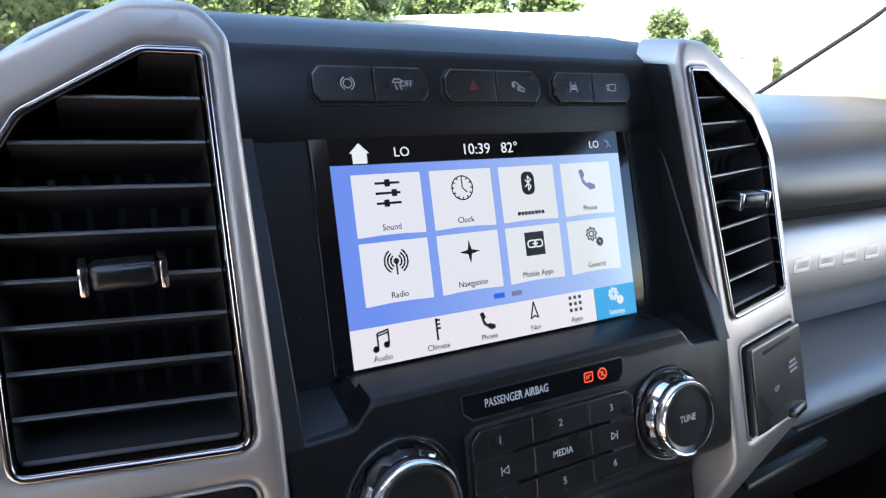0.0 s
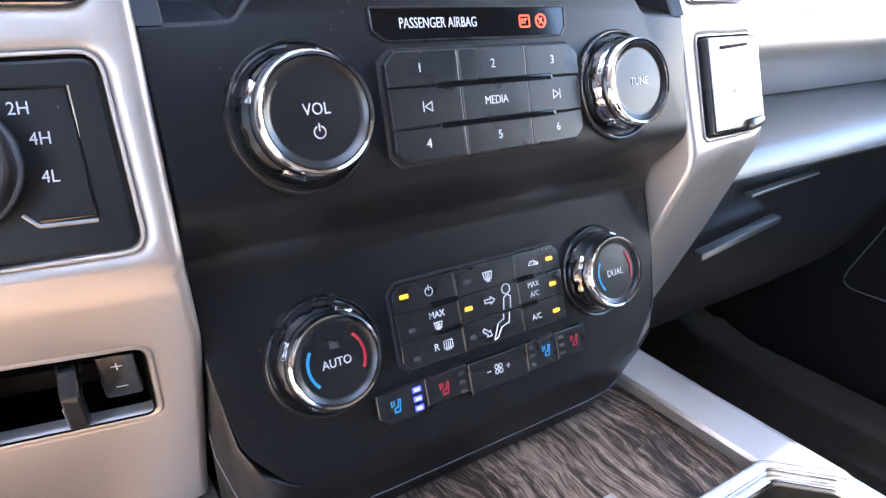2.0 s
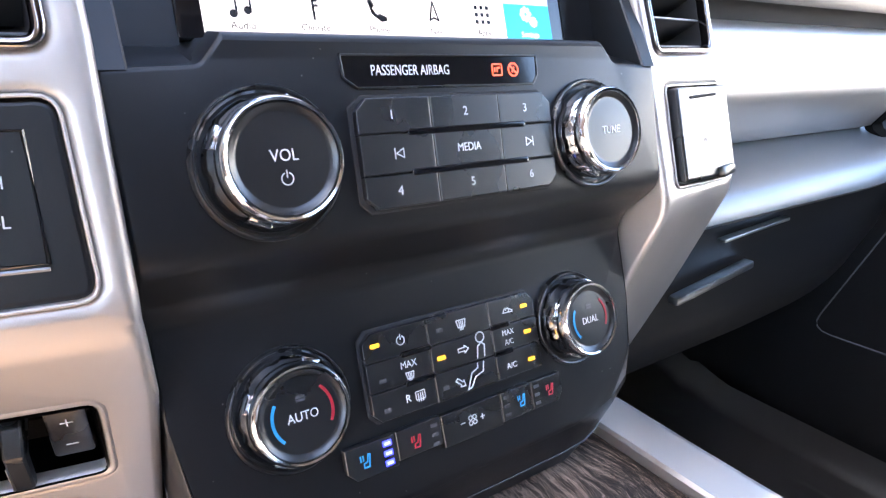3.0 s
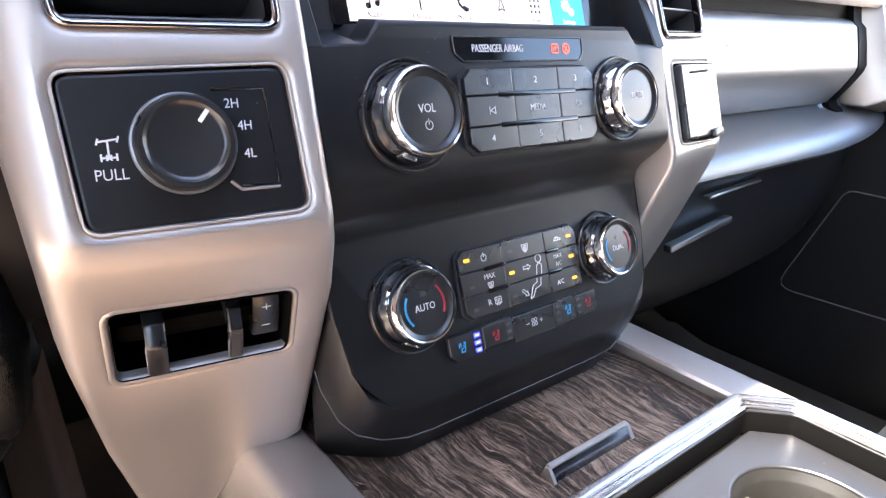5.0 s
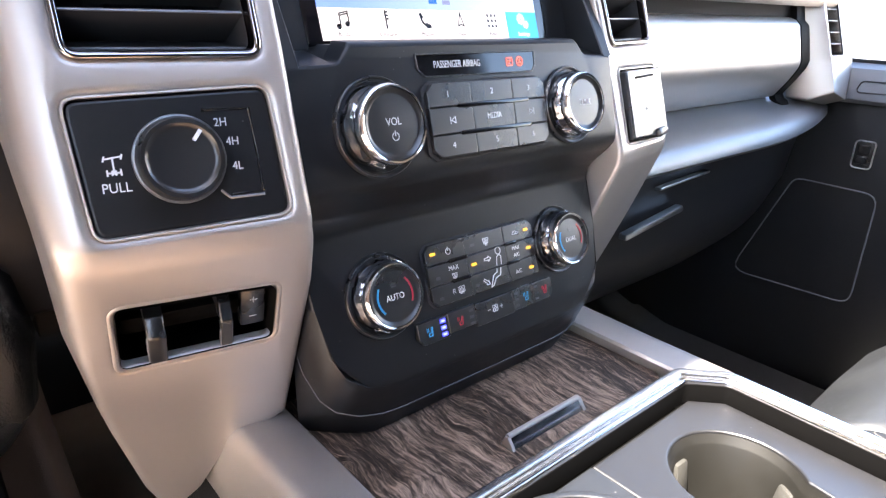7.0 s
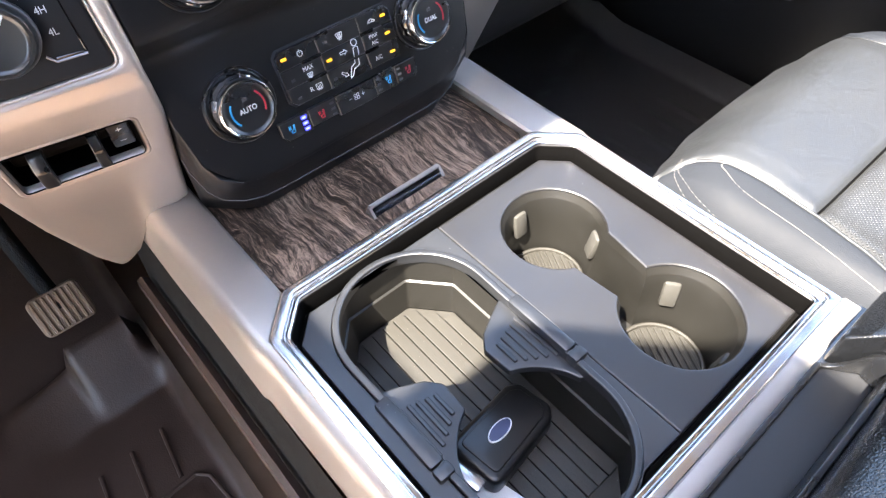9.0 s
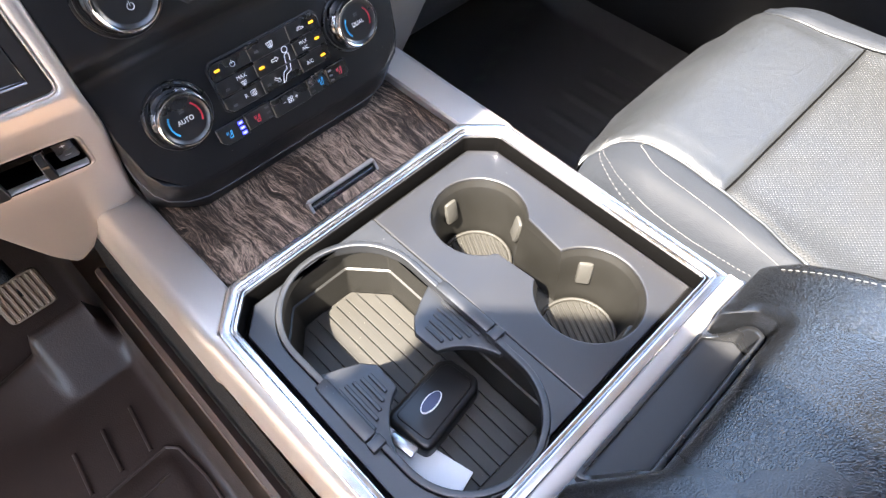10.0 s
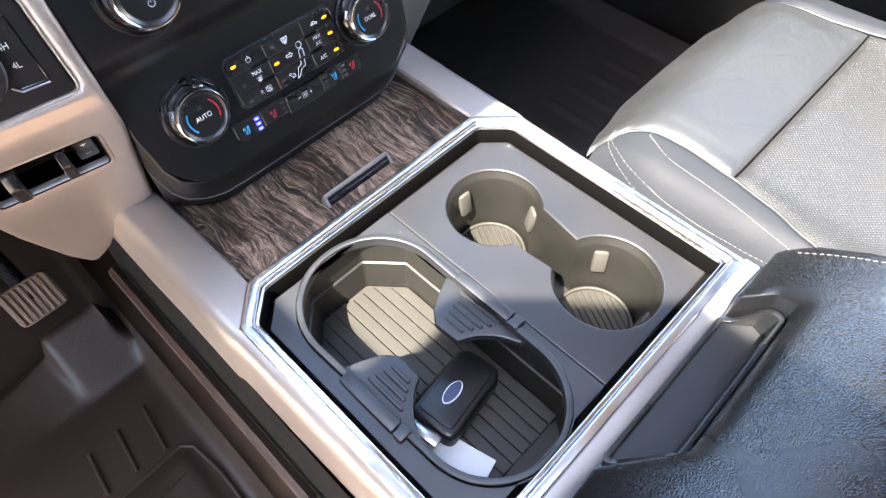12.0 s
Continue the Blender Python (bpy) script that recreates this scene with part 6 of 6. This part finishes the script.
part("badge_field", plate(inset(oval, 0.0008), [], 0.0004, 0), material("badge_blue", (0.035, 0.045, 0.10), 0.3), badge, "dark blue field", 40, KM @ Matrix.Translation((-0.001, -0.002, 0.0025)) @ Matrix.Rotation(radians(90), 4, "Z"))
part("loop", block(0.022, 0.008, 0.004, 0.0015, 2), M_STEEL, key, "steel loop", 40, KM @ Matrix.Translation((0, -0.0335, -0.007)))
part("key_blade", block(0.008, 0.018, 0.003, 0.0008, 1), M_STEEL, key, "", 40, KM @ Matrix.Translation((-0.012, -0.036, -0.006)))
card = link("card", plate([(-0.030, -0.014), (0.030, -0.014), (0.030, 0.014), (-0.030, 0.014)], [], 0.0012, 0.0002), M_PAPER, None, "", 40, Matrix.Translation((-0.0925, -0.3080, 0.4045)) @ Matrix.Rotation(radians(-76), 4, "Z"))
tagged(card, "white card lying on the ribbed pocket floor", "card")

# ---- armrest ----
arm = thing("armrest", "black grained leather armrest lid with pale edge stitching", "armrest", (0, -0.6, FLOOR))
pad_o = [(-0.175, -0.80), (0.172, -0.80), (0.172, -0.412), (0.160, -0.394), (0.0925, -0.3925), (0.1025, -0.411), (0.0965, -0.4255), (-0.0285, -0.4255), (-0.0550, -0.3990), (-0.0630, -0.3925), (-0.165, -0.394), (-0.175, -0.412)]
pad_l = rounded(pad_o, [0.02, 0.02, 0.01, 0.01, 0.003, 0.005, 0.008, 0.010, 0.006, 0.003, 0.01, 0.01], 5)


def arm_top(u, v):
    """Height of the pad: falling in a wedge to the front and a little to the sides."""
    f = max(0.0, v + 0.53)
    return 0.576 - 3.6 * f * f - 1.1 * max(0.0, abs(u) - 0.09) ** 1.6


def dome(u, v, w):
    return Vector((u, v, 0.482 + (arm_top(u, v) - 0.482) * (1 + w / 0.080)))



pad_cuts = [("u", -0.16 + 0.02 * i) for i in range(17)] + [("v", -0.44 - 0.03 * i) for i in range(11)]
part("pad", plate(pad_l, [], 0.080, 0.009, pad_cuts, dome, 6), M_LEATHER, arm, "", 60)
part("base", slab(-0.155, 0.155, -0.85, -0.386, 0.12, 0.478, 0.004), M_PAD, arm)
lt = rounded([(-0.0480, -0.3925), (0.0860, -0.3925), (0.0995, -0.4110), (0.0945, -0.4235), (-0.0265, -0.4235)], [0.002, 0.003, 0.004, 0.004, 0.006], 4)
lt = lt if area(lt) > 0 else lt[::-1]


def latch_rise(u, v, w):
    """The surround climbs towards the pad."""
    return Vector((u, v, 0.4865 + 0.026 * smooth((-0.396 - v) / 0.024) + w))


part("latch_well", plate(inset(lt, -0.0016), [inset(lt, 0.0020)], 0.030, 0.0008, [("v", -0.396 - 0.003 * i) for i in range(10)], latch_rise), M_BUTTON, arm, "black latch surround", 40)
part("latch", plate(inset(lt, 0.0016), [], 0.010, 0.0012, [("v", -0.405), ("v", -0.415)], lambda u, v, w: Vector((u, v, 0.4845 + 0.10 * max(0.0, -0.400 - v) + w))), M_LATCH, arm, "dark grey latch plate", 40)

# ---- passenger seat ----
seat = thing("car_seat", "black leather passenger seat with a perforated centre", "seat", (0.46, -0.45, FLOOR))


def curve(pts, q, k=1):
    """Smooth value of column k at q of the first column (falling or rising)."""
    pts = sorted(pts)
    if q <= pts[0][0]:
        return pts[0][k]
    for a, b in zip(pts, pts[1:]):
        if q <= b[0]:
            f = (q - a[0]) / (b[0] - a[0])
            return a[k] + (b[k] - a[k]) * (f * f * (3 - 2 * f) * 0.5 + f * 0.5)
    return pts[-1][k]


MID = 0.456
SEAM = [(-0.80, 0.190), (-0.60, 0.215), (-0.45, 0.196), (-0.40, 0.181), (-0.36, 0.167), (-0.312, 0.157), (-0.265, 0.151), (-0.223, 0.152), (-0.198, 0.160), (-0.180, 0.182), (-0.165, 0.205)]
NOSE = [(0.0, -0.150), (0.09, -0.1515), (0.15, -0.161), (0.185, -0.170), (0.205, -0.180), (0.218, -0.195), (0.2245, -0.225), (0.226, -0.26)]


def seam_w(y):
    return curve(SEAM, y)


def nose_y(x):
    return curve(NOSE, min(abs(x - MID), 0.226))


def side_w(y):
    """Half width of the cushion, rounded at the front corners."""
    return curve([(b, a) for a, b in NOSE], y) if y > -0.26 else 0.226


def seat_z(x, y):
    """Height of the cushion: raised side rolls, a padded front and rounded rims."""
    a = abs(x - MID)
    roll = max(0.0, min(1.0, (a - 0.125) / 0.07))
    z = 0.397 + 0.010 * roll * roll * (3 - 2 * roll)
    z -= 0.42 * max(0.0, a - seam_w(y) - 0.006) ** 1.12 * (1.0 if y < -0.19 else 0.4)
    g = max(0.0, 1 - (0.226 - a) / 0.040)
    z -= 0.050 * g**2.4
    f = nose_y(x) - y
    z -= 0.050 * max(0.0, 1 - f / 0.085) ** 2.3
    if y > -0.317 and a < seam_w(y):
        z += 0.007 * min(1.0, (seam_w(y) - a) / 0.03) * math.sin(3.1416 * max(0.0, min(1.0, (y + 0.317) / 0.15)))
    return z


def seat_patch(lo, hi, y0, y1, nx, ny, sinks):
    """Cushion panel between two side curves, drawn in along the seams named."""
    rows = []
    for j in range(ny + 1):
        v = y0 + (y1 - y0) * j / ny
        row = []
        for i in range(nx + 1):
            x = lo(v) + (hi(v) - lo(v)) * i / nx
            y = min(v, nose_y(x))
            e = [9.0]
            if "l" in sinks:
                e.append(x - lo(v))
            if "r" in sinks:
                e.append(hi(v) - x)
            if "b" in sinks:
                e.append(y - y0)
            if "f" in sinks:
                e.append(y1 - y)
            row.append((x, y, seat_z(x, y) - 0.0058 * math.exp(-((min(e) / 0.0042) ** 2))))
        rows.append(row)
    return loft(rows)


inn_l, inn_r = (lambda y: MID - seam_w(y)), (lambda y: MID + seam_w(y))
out_l, out_r = (lambda y: MID - max(side_w(y), seam_w(y))), (lambda y: MID + max(side_w(y), seam_w(y)))
part("front_cushion", seat_patch(inn_l, inn_r, -0.317, -0.150, 56, 44, "lrb"), M_SEAT, seat, "smooth leather front of the cushion", 60)
part("perforated_panel", seat_patch(inn_l, inn_r, -0.80, -0.317, 50, 60, "lrf"), M_PERF, seat, "finely perforated leather panel", 60)
part("bolster", seat_patch(out_l, inn_l, -0.80, -0.180, 18, 90, "r"), M_SEAT_SHADED, seat, "leather side bolster", 60)
part("bolster", seat_patch(inn_r, out_r, -0.80, -0.180, 18, 90, "l"), M_SEAT_SHADED, seat, "leather side bolster", 60)
rim_path = [(MID - 0.226, -0.80 + 0.03 * i) for i in range(18)] + [(MID - a, y) for a, y in reversed(NOSE)] + [(MID + a, y) for a, y in NOSE[1:]] + [(MID + 0.226, -0.29 - 0.03 * i) for i in range(18)]
skirt = []
for x, y in rim_path:
    z = seat_z(x, y)
    ox = (x - MID) / 0.226
    skirt.append([(x, y, z + 0.001), (x + 0.003 * ox, y + 0.003, z - 0.012), (x + 0.004 * ox, y + 0.004, 0.29), (x - 0.01 * ox, y - 0.03, 0.17)])
part("skirt", loft(skirt), M_LEATHER, seat, "dark lower skirt", 60)


def stitches(path, mat, parent, length=0.0026, gap=0.0010, r=0.00022):
    """A row of thread stitches along a path, as one seam."""
    bm = bmesh.new()
    pts = [Vector(p) for p in path]
    run = 0.0
    for a, b in zip(pts, pts[1:]):
        d = b - a
        n = int(d.length / (length + gap))
        for i in range(max(n, 1)):
            s = a + d * (i / max(n, 1))
            e = s + d.normalized() * length
            join(bm, tube([s, (s + e) / 2 + Vector((0, 0, r)), e], r, 5))
    part("stitching", bm, mat, parent, "pale thread stitching", 60)


def on_seat(x, y, lift=0.0008):
    return (x, y, seat_z(x, y) + lift)


def seat_curve(pts):
    """Points on the cushion along a smooth plan curve."""
    pts = [Vector(p) for p in pts]
    out = []
    for i in range(len(pts) - 1):
        p0, p1, p2, p3 = pts[max(i - 1, 0)], pts[i], pts[i + 1], pts[min(i + 2, len(pts) - 1)]
        for j in range(6):
            f = j / 6
            out.append(0.5 * ((2 * p1) + (p2 - p0) * f + (2 * p0 - 5 * p1 + 4 * p2 - p3) * f * f + (3 * p1 - p0 - 3 * p2 + p3) * f**3))
    return [on_seat(p.x, p.y, 0.0006) for p in out + [pts[-1]]]


for off in (0.0, 0.0055):
    stitches(seat_curve([(0.290 + off, -0.184), (0.268 + off, -0.194), (0.2500 + off, -0.225), (0.2415 + off, -0.263), (0.2385 + off, -0.312), (0.2380 + off, -0.367), (0.2380 + off, -0.44), (0.2380 + off, -0.56)]), M_THREAD, seat)
stitches(seat_curve([(0.302, -0.228), (0.293, -0.224), (0.287, -0.232), (0.276, -0.257), (0.268, -0.321), (0.257, -0.387), (0.245, -0.46)]), M_THREAD, seat)
for s in (-1, 1):
    part("piping", tube([(MID + s * (seam_w(y) + 0.0005), y, seat_z(MID + s * seam_w(y), y) - 0.0030) for y in [-0.188 - 0.0105 * i for i in range(48)]], 0.0017, 8), M_SEAT, seat, "raised piping along the seam", 60)
stitches([(MID - 0.150 + 0.300 * f, -0.3205, seat_z(MID - 0.150 + 0.300 * f, -0.3205) - 0.0022) for f in [i / 20 for i in range(21)]], M_SEAT, seat)
part("cross_seam", tube([(MID - 0.155 + 0.310 * f, -0.317, seat_z(MID - 0.155 + 0.310 * f, -0.317) - 0.0034) for f in [i / 20 for i in range(21)]], 0.0012, 6), M_GAP_SHADE, seat, "dark cross seam", 60)
stitches([(0.1560, v, arm_top(0.1560, v) + 0.0003) for v in [-0.405 - 0.015 * i for i in range(22)]], M_THREAD, arm, 0.0026, 0.0018, 0.00024)

# ---- driver's and passenger's floor ----
def mat_grid(x0, x1, y0, y1, fn, nx=50, ny=50):
    return loft([[(x0 + (x1 - x0) * i / nx, y0 + (y1 - y0) * j / ny, fn(x0 + (x1 - x0) * i / nx, y0 + (y1 - y0) * j / ny)) for i in range(nx + 1)] for j in range(ny + 1)])


def mat_height(x0, x1, driver):
    """Height of a moulded mat: raised rims, a slope to the firewall, and the driver's foot rest hump."""
    def fn(x, y):
        z = FLOOR + 0.012
        z += 0.45 * max(0.0, y - 0.22) ** 1.2
        e = min(x - x0, x1 - x)
        z += 0.044 * max(0.0, 1 - e / 0.022) ** 1.7
        if driver:
            front = max(0.0, min(1.0, (y - 0.136) / 0.072))
            z += 0.066 * smooth((x + 0.308) / 0.014) * smooth((-0.210 - x) / 0.014) * front * smooth((0.232 - y) / 0.016)
            z += 0.034 * max(0.0, min(1.0, (x + 0.400) / 0.10)) * smooth((-0.296 - x) / 0.010) * front * smooth((0.232 - y) / 0.016)
            z += 0.004 * smooth((-0.005 - y) / 0.008) * smooth((-0.246 - x) / 0.008)
        else:
            if -0.45 < y < 0.05 and x0 + 0.05 < x < x1 - 0.05 and math.sin(x * 120) > 0.72:
                z += 0.003
            z += 0.010 * smooth((x - 0.262) / 0.012) * smooth((0.12 - y + (x - 0.262) * 0.35) / 0.012)
        return z
    return fn


mat1 = link("floor_mat", mat_grid(-0.78, -0.205, -0.17, 0.60, mat_height(-0.78, -0.205, True), 90, 110), M_MAT, None, "", 60)
tagged(mat1, "moulded rubber mat in the driver's footwell, browned for warm bounce", "floor mat", "floor mats")
mat2 = link("floor_mat", mat_grid(0.205, 0.78, -0.75, 0.60, mat_height(0.205, 0.78, False), 90, 90), M_MAT_BLACK, None, "", 60)
tagged(mat2, "black moulded rubber mat in the passenger footwell", "floor mat", "floor mats")

for pts in ([(-0.256, 0.082), (-0.264, 0.012)], [(-0.295, 0.078), (-0.302, 0.014)], [(-0.334, 0.074), (-0.340, 0.014)], [(-0.42, -0.020), (-0.33, 0.000), (-0.250, 0.004), (-0.238, -0.008), (-0.232, -0.060), (-0.234, -0.160)], [(-0.40, -0.058), (-0.300, -0.034), (-0.262, -0.030)], [(-0.400, -0.110), (-0.310, -0.088), (-0.264, -0.084)]):
    part("ridge", tube([(x, y, FLOOR + 0.0125 + 0.004 * smooth((-0.005 - y) / 0.008) * smooth((-0.246 - x) / 0.008)) for x, y in pts], 0.0026, 8), M_MAT, mat1)
for pts in ([(0.25, 0.02), (0.30, -0.02), (0.40, -0.03), (0.60, -0.03)], [(0.25, 0.16), (0.32, 0.10), (0.45, 0.09), (0.62, 0.09)], [(0.235, 0.30), (0.235, 0.10), (0.24, -0.20)], [(0.47, 0.020), (0.49, 0.039), (0.563, 0.035), (0.648, -0.012), (0.70, -0.05)], [(0.46, -0.010), (0.50, 0.008), (0.573, -0.006), (0.64, -0.045)]):
    part("ridge", tube([(x, y, FLOOR + 0.0125 + 0.45 * max(0.0, y - 0.22) ** 1.2) for x, y in pts], 0.0022, 8), M_MAT_BLACK, mat2)
pedal = thing("brake_pedal", "worn ribbed rubber brake pedal on a dark arm", "pedal", (-0.262, 0.30, FLOOR))
PP_ = Plane((-0.273, 0.262, 0.180), (0, 0.62, 0.78))
pad = part("pad", plate(rect(0.064, 0.053, 0.010), [], 0.012, 0.003), M_PEDAL, pedal, "ribbed pad", 40, PP_.m())
for i in range(8):
    part("rib", block(0.0044, 0.047, 0.0030, 0.001, 1), M_PEDAL, pad, "", 40, PP_.m(-0.0266 + 0.0076 * i, 0, 0.0008))
part("arm", tube([PP_.at(0, 0, -0.01), (-0.278, 0.34, 0.25), (-0.282, 0.46, 0.44)], 0.011, 10), M_SIDE, pedal, "", 60)

# door details
PD = Plane((0.792, -0.026, 0.535), (0, 0, 1), (0, -1, 0))
sw = part("lock_switch", plate(rect(0.026, 0.040, 0.006), [], 0.006, 0.0015), M_BUTTON, door, "small switch in a metal frame", 40, PD.m(0, 0, 0.003))
part("switch_frame", tube([PD.at(u, v, 0.003) for u, v in rect(0.026, 0.040, 0.006)], 0.0011, 6, True), M_STEEL, sw, "thin metal frame", 60)
for v in (-0.008, 0.008):
    part("switch_key", block(0.015, 0.012, 0.004, 0.001, 1), M_BUTTON, sw, "", 40, PD.m(0, v, 0.004))
# Pale tube painting the highlight along the map pocket's edge.
pk = [(0.13, 0.30), (0.06, 0.482), (-0.058, 0.480), (-0.060, 0.305)]
part("map_pocket", tube([(0.793, y, z) for y, z in rounded(pk, 0.02, 4)], 0.0011, 8, True), M_DOORTOP, door, "grey tube for the pocket edge's highlight", 60)


# ---- outside ----
GROUND = -0.80
# Ground colour warmed so it bounces tan light into the cab.
M_ASPHALT = material("concrete", (0.30, 0.245, 0.20), 0.9, grain=0.8, grain_size=60, mottle=0.25, blotch_size=0.6)
M_GRASS = material("grass", (0.09, 0.13, 0.035), 0.9, grain=0.6, grain_size=40, mottle=0.4, blotch_size=1.5)
M_WALL = material("white_cladding", (0.78, 0.78, 0.76), 0.6, grain=0.2, grain_size=30, mottle=0.05, blotch_size=2)
M_LEAF = material("foliage", (0.17, 0.21, 0.075), 0.7, mottle=0.5, blotch_size=1.4)
ln_, lk_ = M_LEAF.node_tree.nodes, M_LEAF.node_tree.links
thin, blend = ln_.new("ShaderNodeBsdfTranslucent"), ln_.new("ShaderNodeMixShader")
thin.inputs["Color"].default_value, blend.inputs[0].default_value = (0.26, 0.32, 0.10, 1), 0.5
lk_.new(ln_["Principled BSDF"].outputs[0], blend.inputs[1])
lk_.new(thin.outputs[0], blend.inputs[2])
lk_.new(blend.outputs[0], ln_["Material Output"].inputs["Surface"])
M_BARK = material("bark", (0.12, 0.085, 0.06), 0.9, grain=1.0, grain_size=30, mottle=0.3)
M_CARPAINT = material("pale_car_paint", (0.52, 0.52, 0.53), 0.25, coat=0.6)
M_CARGLASS = material("dark_car_glass", (0.02, 0.025, 0.03), 0.08)

gr = bmesh.new()
bmesh.ops.create_circle(gr, cap_ends=True, radius=900, segments=64, matrix=Matrix.Translation((0, 0, GROUND)))
setting("ground", gr, M_ASPHALT, "sunlit pale concrete of a parking lot", "ground")
verge = bmesh.new()
bmesh.ops.create_grid(verge, x_segments=8, y_segments=4, size=1, matrix=Matrix.Translation((20, 62, GROUND + 0.01)) @ Matrix.Diagonal((80, 18, 1, 1)))
setting("grass", verge, M_GRASS, "strip of grass beyond the lot", "grass")


def tree(x, y, h, seed):
    rnd = random.Random(seed)
    t = thing("tree", "leafy green tree beyond the parking lot", "tree", (x, y, GROUND), "trees beyond the lot")
    rows = []
    for f in [i / 6 for i in range(7)]:
        r = h * 0.028 * (1 - 0.75 * f) + 0.02
        rows.append([(x + math.sin(f * 2 + seed) * 0.2 + r * math.cos(a), y + r * math.sin(a), GROUND + f * h * 0.8) for a in [6.2832 * j / 8 for j in range(8)]])
    part("trunk", loft(rows, True, True), M_BARK, t, "", 60)
    for k in range(5):
        a, f = rnd.uniform(0, 6.28), rnd.uniform(0.35, 0.7)
        z0 = GROUND + h * f
        part("limb", tube([(x, y, z0), (x + h * 0.13 * math.cos(a), y + h * 0.13 * math.sin(a), z0 + h * 0.10), (x + h * 0.24 * math.cos(a), y + h * 0.24 * math.sin(a), z0 + h * 0.16)], h * 0.008, 6), M_BARK, t, "", 60)
    verts, faces = [], []
    for k in range(64):
        a, e, q = rnd.uniform(0, 6.28), rnd.uniform(-0.9, 1.4), rnd.uniform(0.35, 1.0)
        cx, cy, cz = x + h * 0.30 * q * math.cos(a) * math.cos(e), y + h * 0.30 * q * math.sin(a) * math.cos(e), GROUND + h * 0.48 + h * 0.45 * q * math.sin(e)
        for i in range(130):
            d = Vector((rnd.gauss(0, 1), rnd.gauss(0, 1), rnd.gauss(0, 0.8))) * h * 0.042
            s = h * rnd.uniform(0.014, 0.030)
            n1 = Vector((rnd.gauss(0, 1), rnd.gauss(0, 1), rnd.gauss(0, 1))).normalized() * s
            n2 = n1.orthogonal().normalized() * s * 0.7
            c = Vector((cx, cy, cz)) + d
            b = len(verts)
            verts += [tuple(c + n1), tuple(c + n2), tuple(c - n1), tuple(c - n2)]
            faces.append((b, b + 1, b + 2, b + 3))
    me = bpy.data.meshes.new("crown")
    me.from_pydata(verts, [], faces)
    me.materials.append(M_LEAF)
    crown = adopt(new("crown", me), t)
    crown["kind"] = "stuff"
    return t


for i, (x, y, h) in enumerate(((-5.5, 27, 5), (-2.6, 26, 5.5), (0.4, 27, 5), (3.4, 26, 5.5), (6.6, 27, 5), (9.8, 28, 5.5), (-8, 33, 9), (-3.5, 34, 10), (1, 32, 9), (5, 34, 10), (9.5, 33, 9.5), (14, 37, 10), (17, 46, 11), (23, 47, 10), (29, 48, 11), (36, 48, 11), (30.4, 28.5, 5.0), (35.5, 30.0, 4.2), (-14, 30, 9), (45, 37, 2.7), (48.5, 36.5, 2.5), (52, 36, 2.8), (55.5, 35, 2.6))):
    tree(x, y, h, i + 3)

hall = thing("building", "long low white building across the lot", "building", (16, 30, GROUND))
HM = Matrix.Translation((14.5, 37.0, GROUND)) @ Matrix.Rotation(radians(-74.8), 4, "Z")
part("wall", slab(0, 17, 0, 2, 0, 3.3), M_WALL, hall, "white clad wall", 32, HM)
part("roof", slab(-0.3, 17.3, -0.3, 2.3, 3.3, 3.55, 0.05), M_WALL, hall, "pale flat roof edge", 32, HM)
for i in range(4):
    part("window", slab(1.5 + 3.8 * i, 3.2 + 3.8 * i, -0.03, 0.03, 0.9, 2.0), M_CARGLASS, hall, "", 32, HM)
# Invented white block out of view, added to brighten passenger side reflections.
reflector_hall = thing("building", "unseen white block reflecting light into the passenger side", "building", (30, -4, GROUND))
part("wall", slab(27, 36, -24, 10, GROUND, GROUND + 8.0), M_WALL, reflector_hall, "white clad wall")
part("roof", slab(26.7, 36.3, -24.3, 10.3, GROUND + 8.0, GROUND + 8.3, 0.05), M_WALL, reflector_hall, "pale flat roof edge")
for i in range(7):
    part("window", slab(26.96, 27.02, -22 + 4.5 * i, -20 + 4.5 * i, GROUND + 1.2, GROUND + 2.6), M_CARGLASS, reflector_hall)
pole = link("lamp_post", lathe([(0.09, 0), (0.07, 3), (0.05, 8), (0.0, 8)], 12), material("galvanised", (0.4, 0.38, 0.36), 0.5, metal=0.6), None, "", 60, Matrix.Translation((14.1, 16.4, GROUND)))
tagged(pole, "tall thin grey lamp post by the lot", "lamp post")

car = thing("parked_car", "white car parked across the lot", "car", (18.6, 14, GROUND))
CM = Matrix.Translation((18.6, 14, GROUND)) @ Matrix.Rotation(radians(40), 4, "Z") @ Matrix.Diagonal((1, 1, 1.25, 1))
prof = [(-2.2, 0.45), (-2.15, 0.85), (-1.2, 1.0), (-0.6, 1.45), (0.9, 1.48), (1.6, 1.05), (2.2, 0.95), (2.25, 0.45)]
part("body", loft([[(x, y, z if abs(y) < 0.8 else z * 0.97) for x, z in prof] for y in (-0.86, -0.8, 0.8, 0.86)], False), M_CARPAINT, car, "", 40, CM)
part("side", plate(prof[::-1], [], 1.7, 0, back=True), M_CARPAINT, car, "", 40, CM @ Matrix(((1, 0, 0, 0), (0, 0, 1, 0.85), (0, 1, 0, 0), (0, 0, 0, 1))))
part("window", slab(-0.5, 0.9, -0.87, 0.87, 1.02, 1.38, 0.03), M_CARGLASS, car, "", 40, CM)
for x in (-1.35, 1.4):
    for y in (-0.8, 0.8):
        part("wheel", lathe([(0.0, -0.1), (0.32, -0.1), (0.33, 0.0), (0.32, 0.1), (0.0, 0.1)], 24), M_MAT, car, "", 40, CM @ Matrix.Translation((x, y, 0.33)) @ Matrix.Rotation(radians(90), 4, "X"))
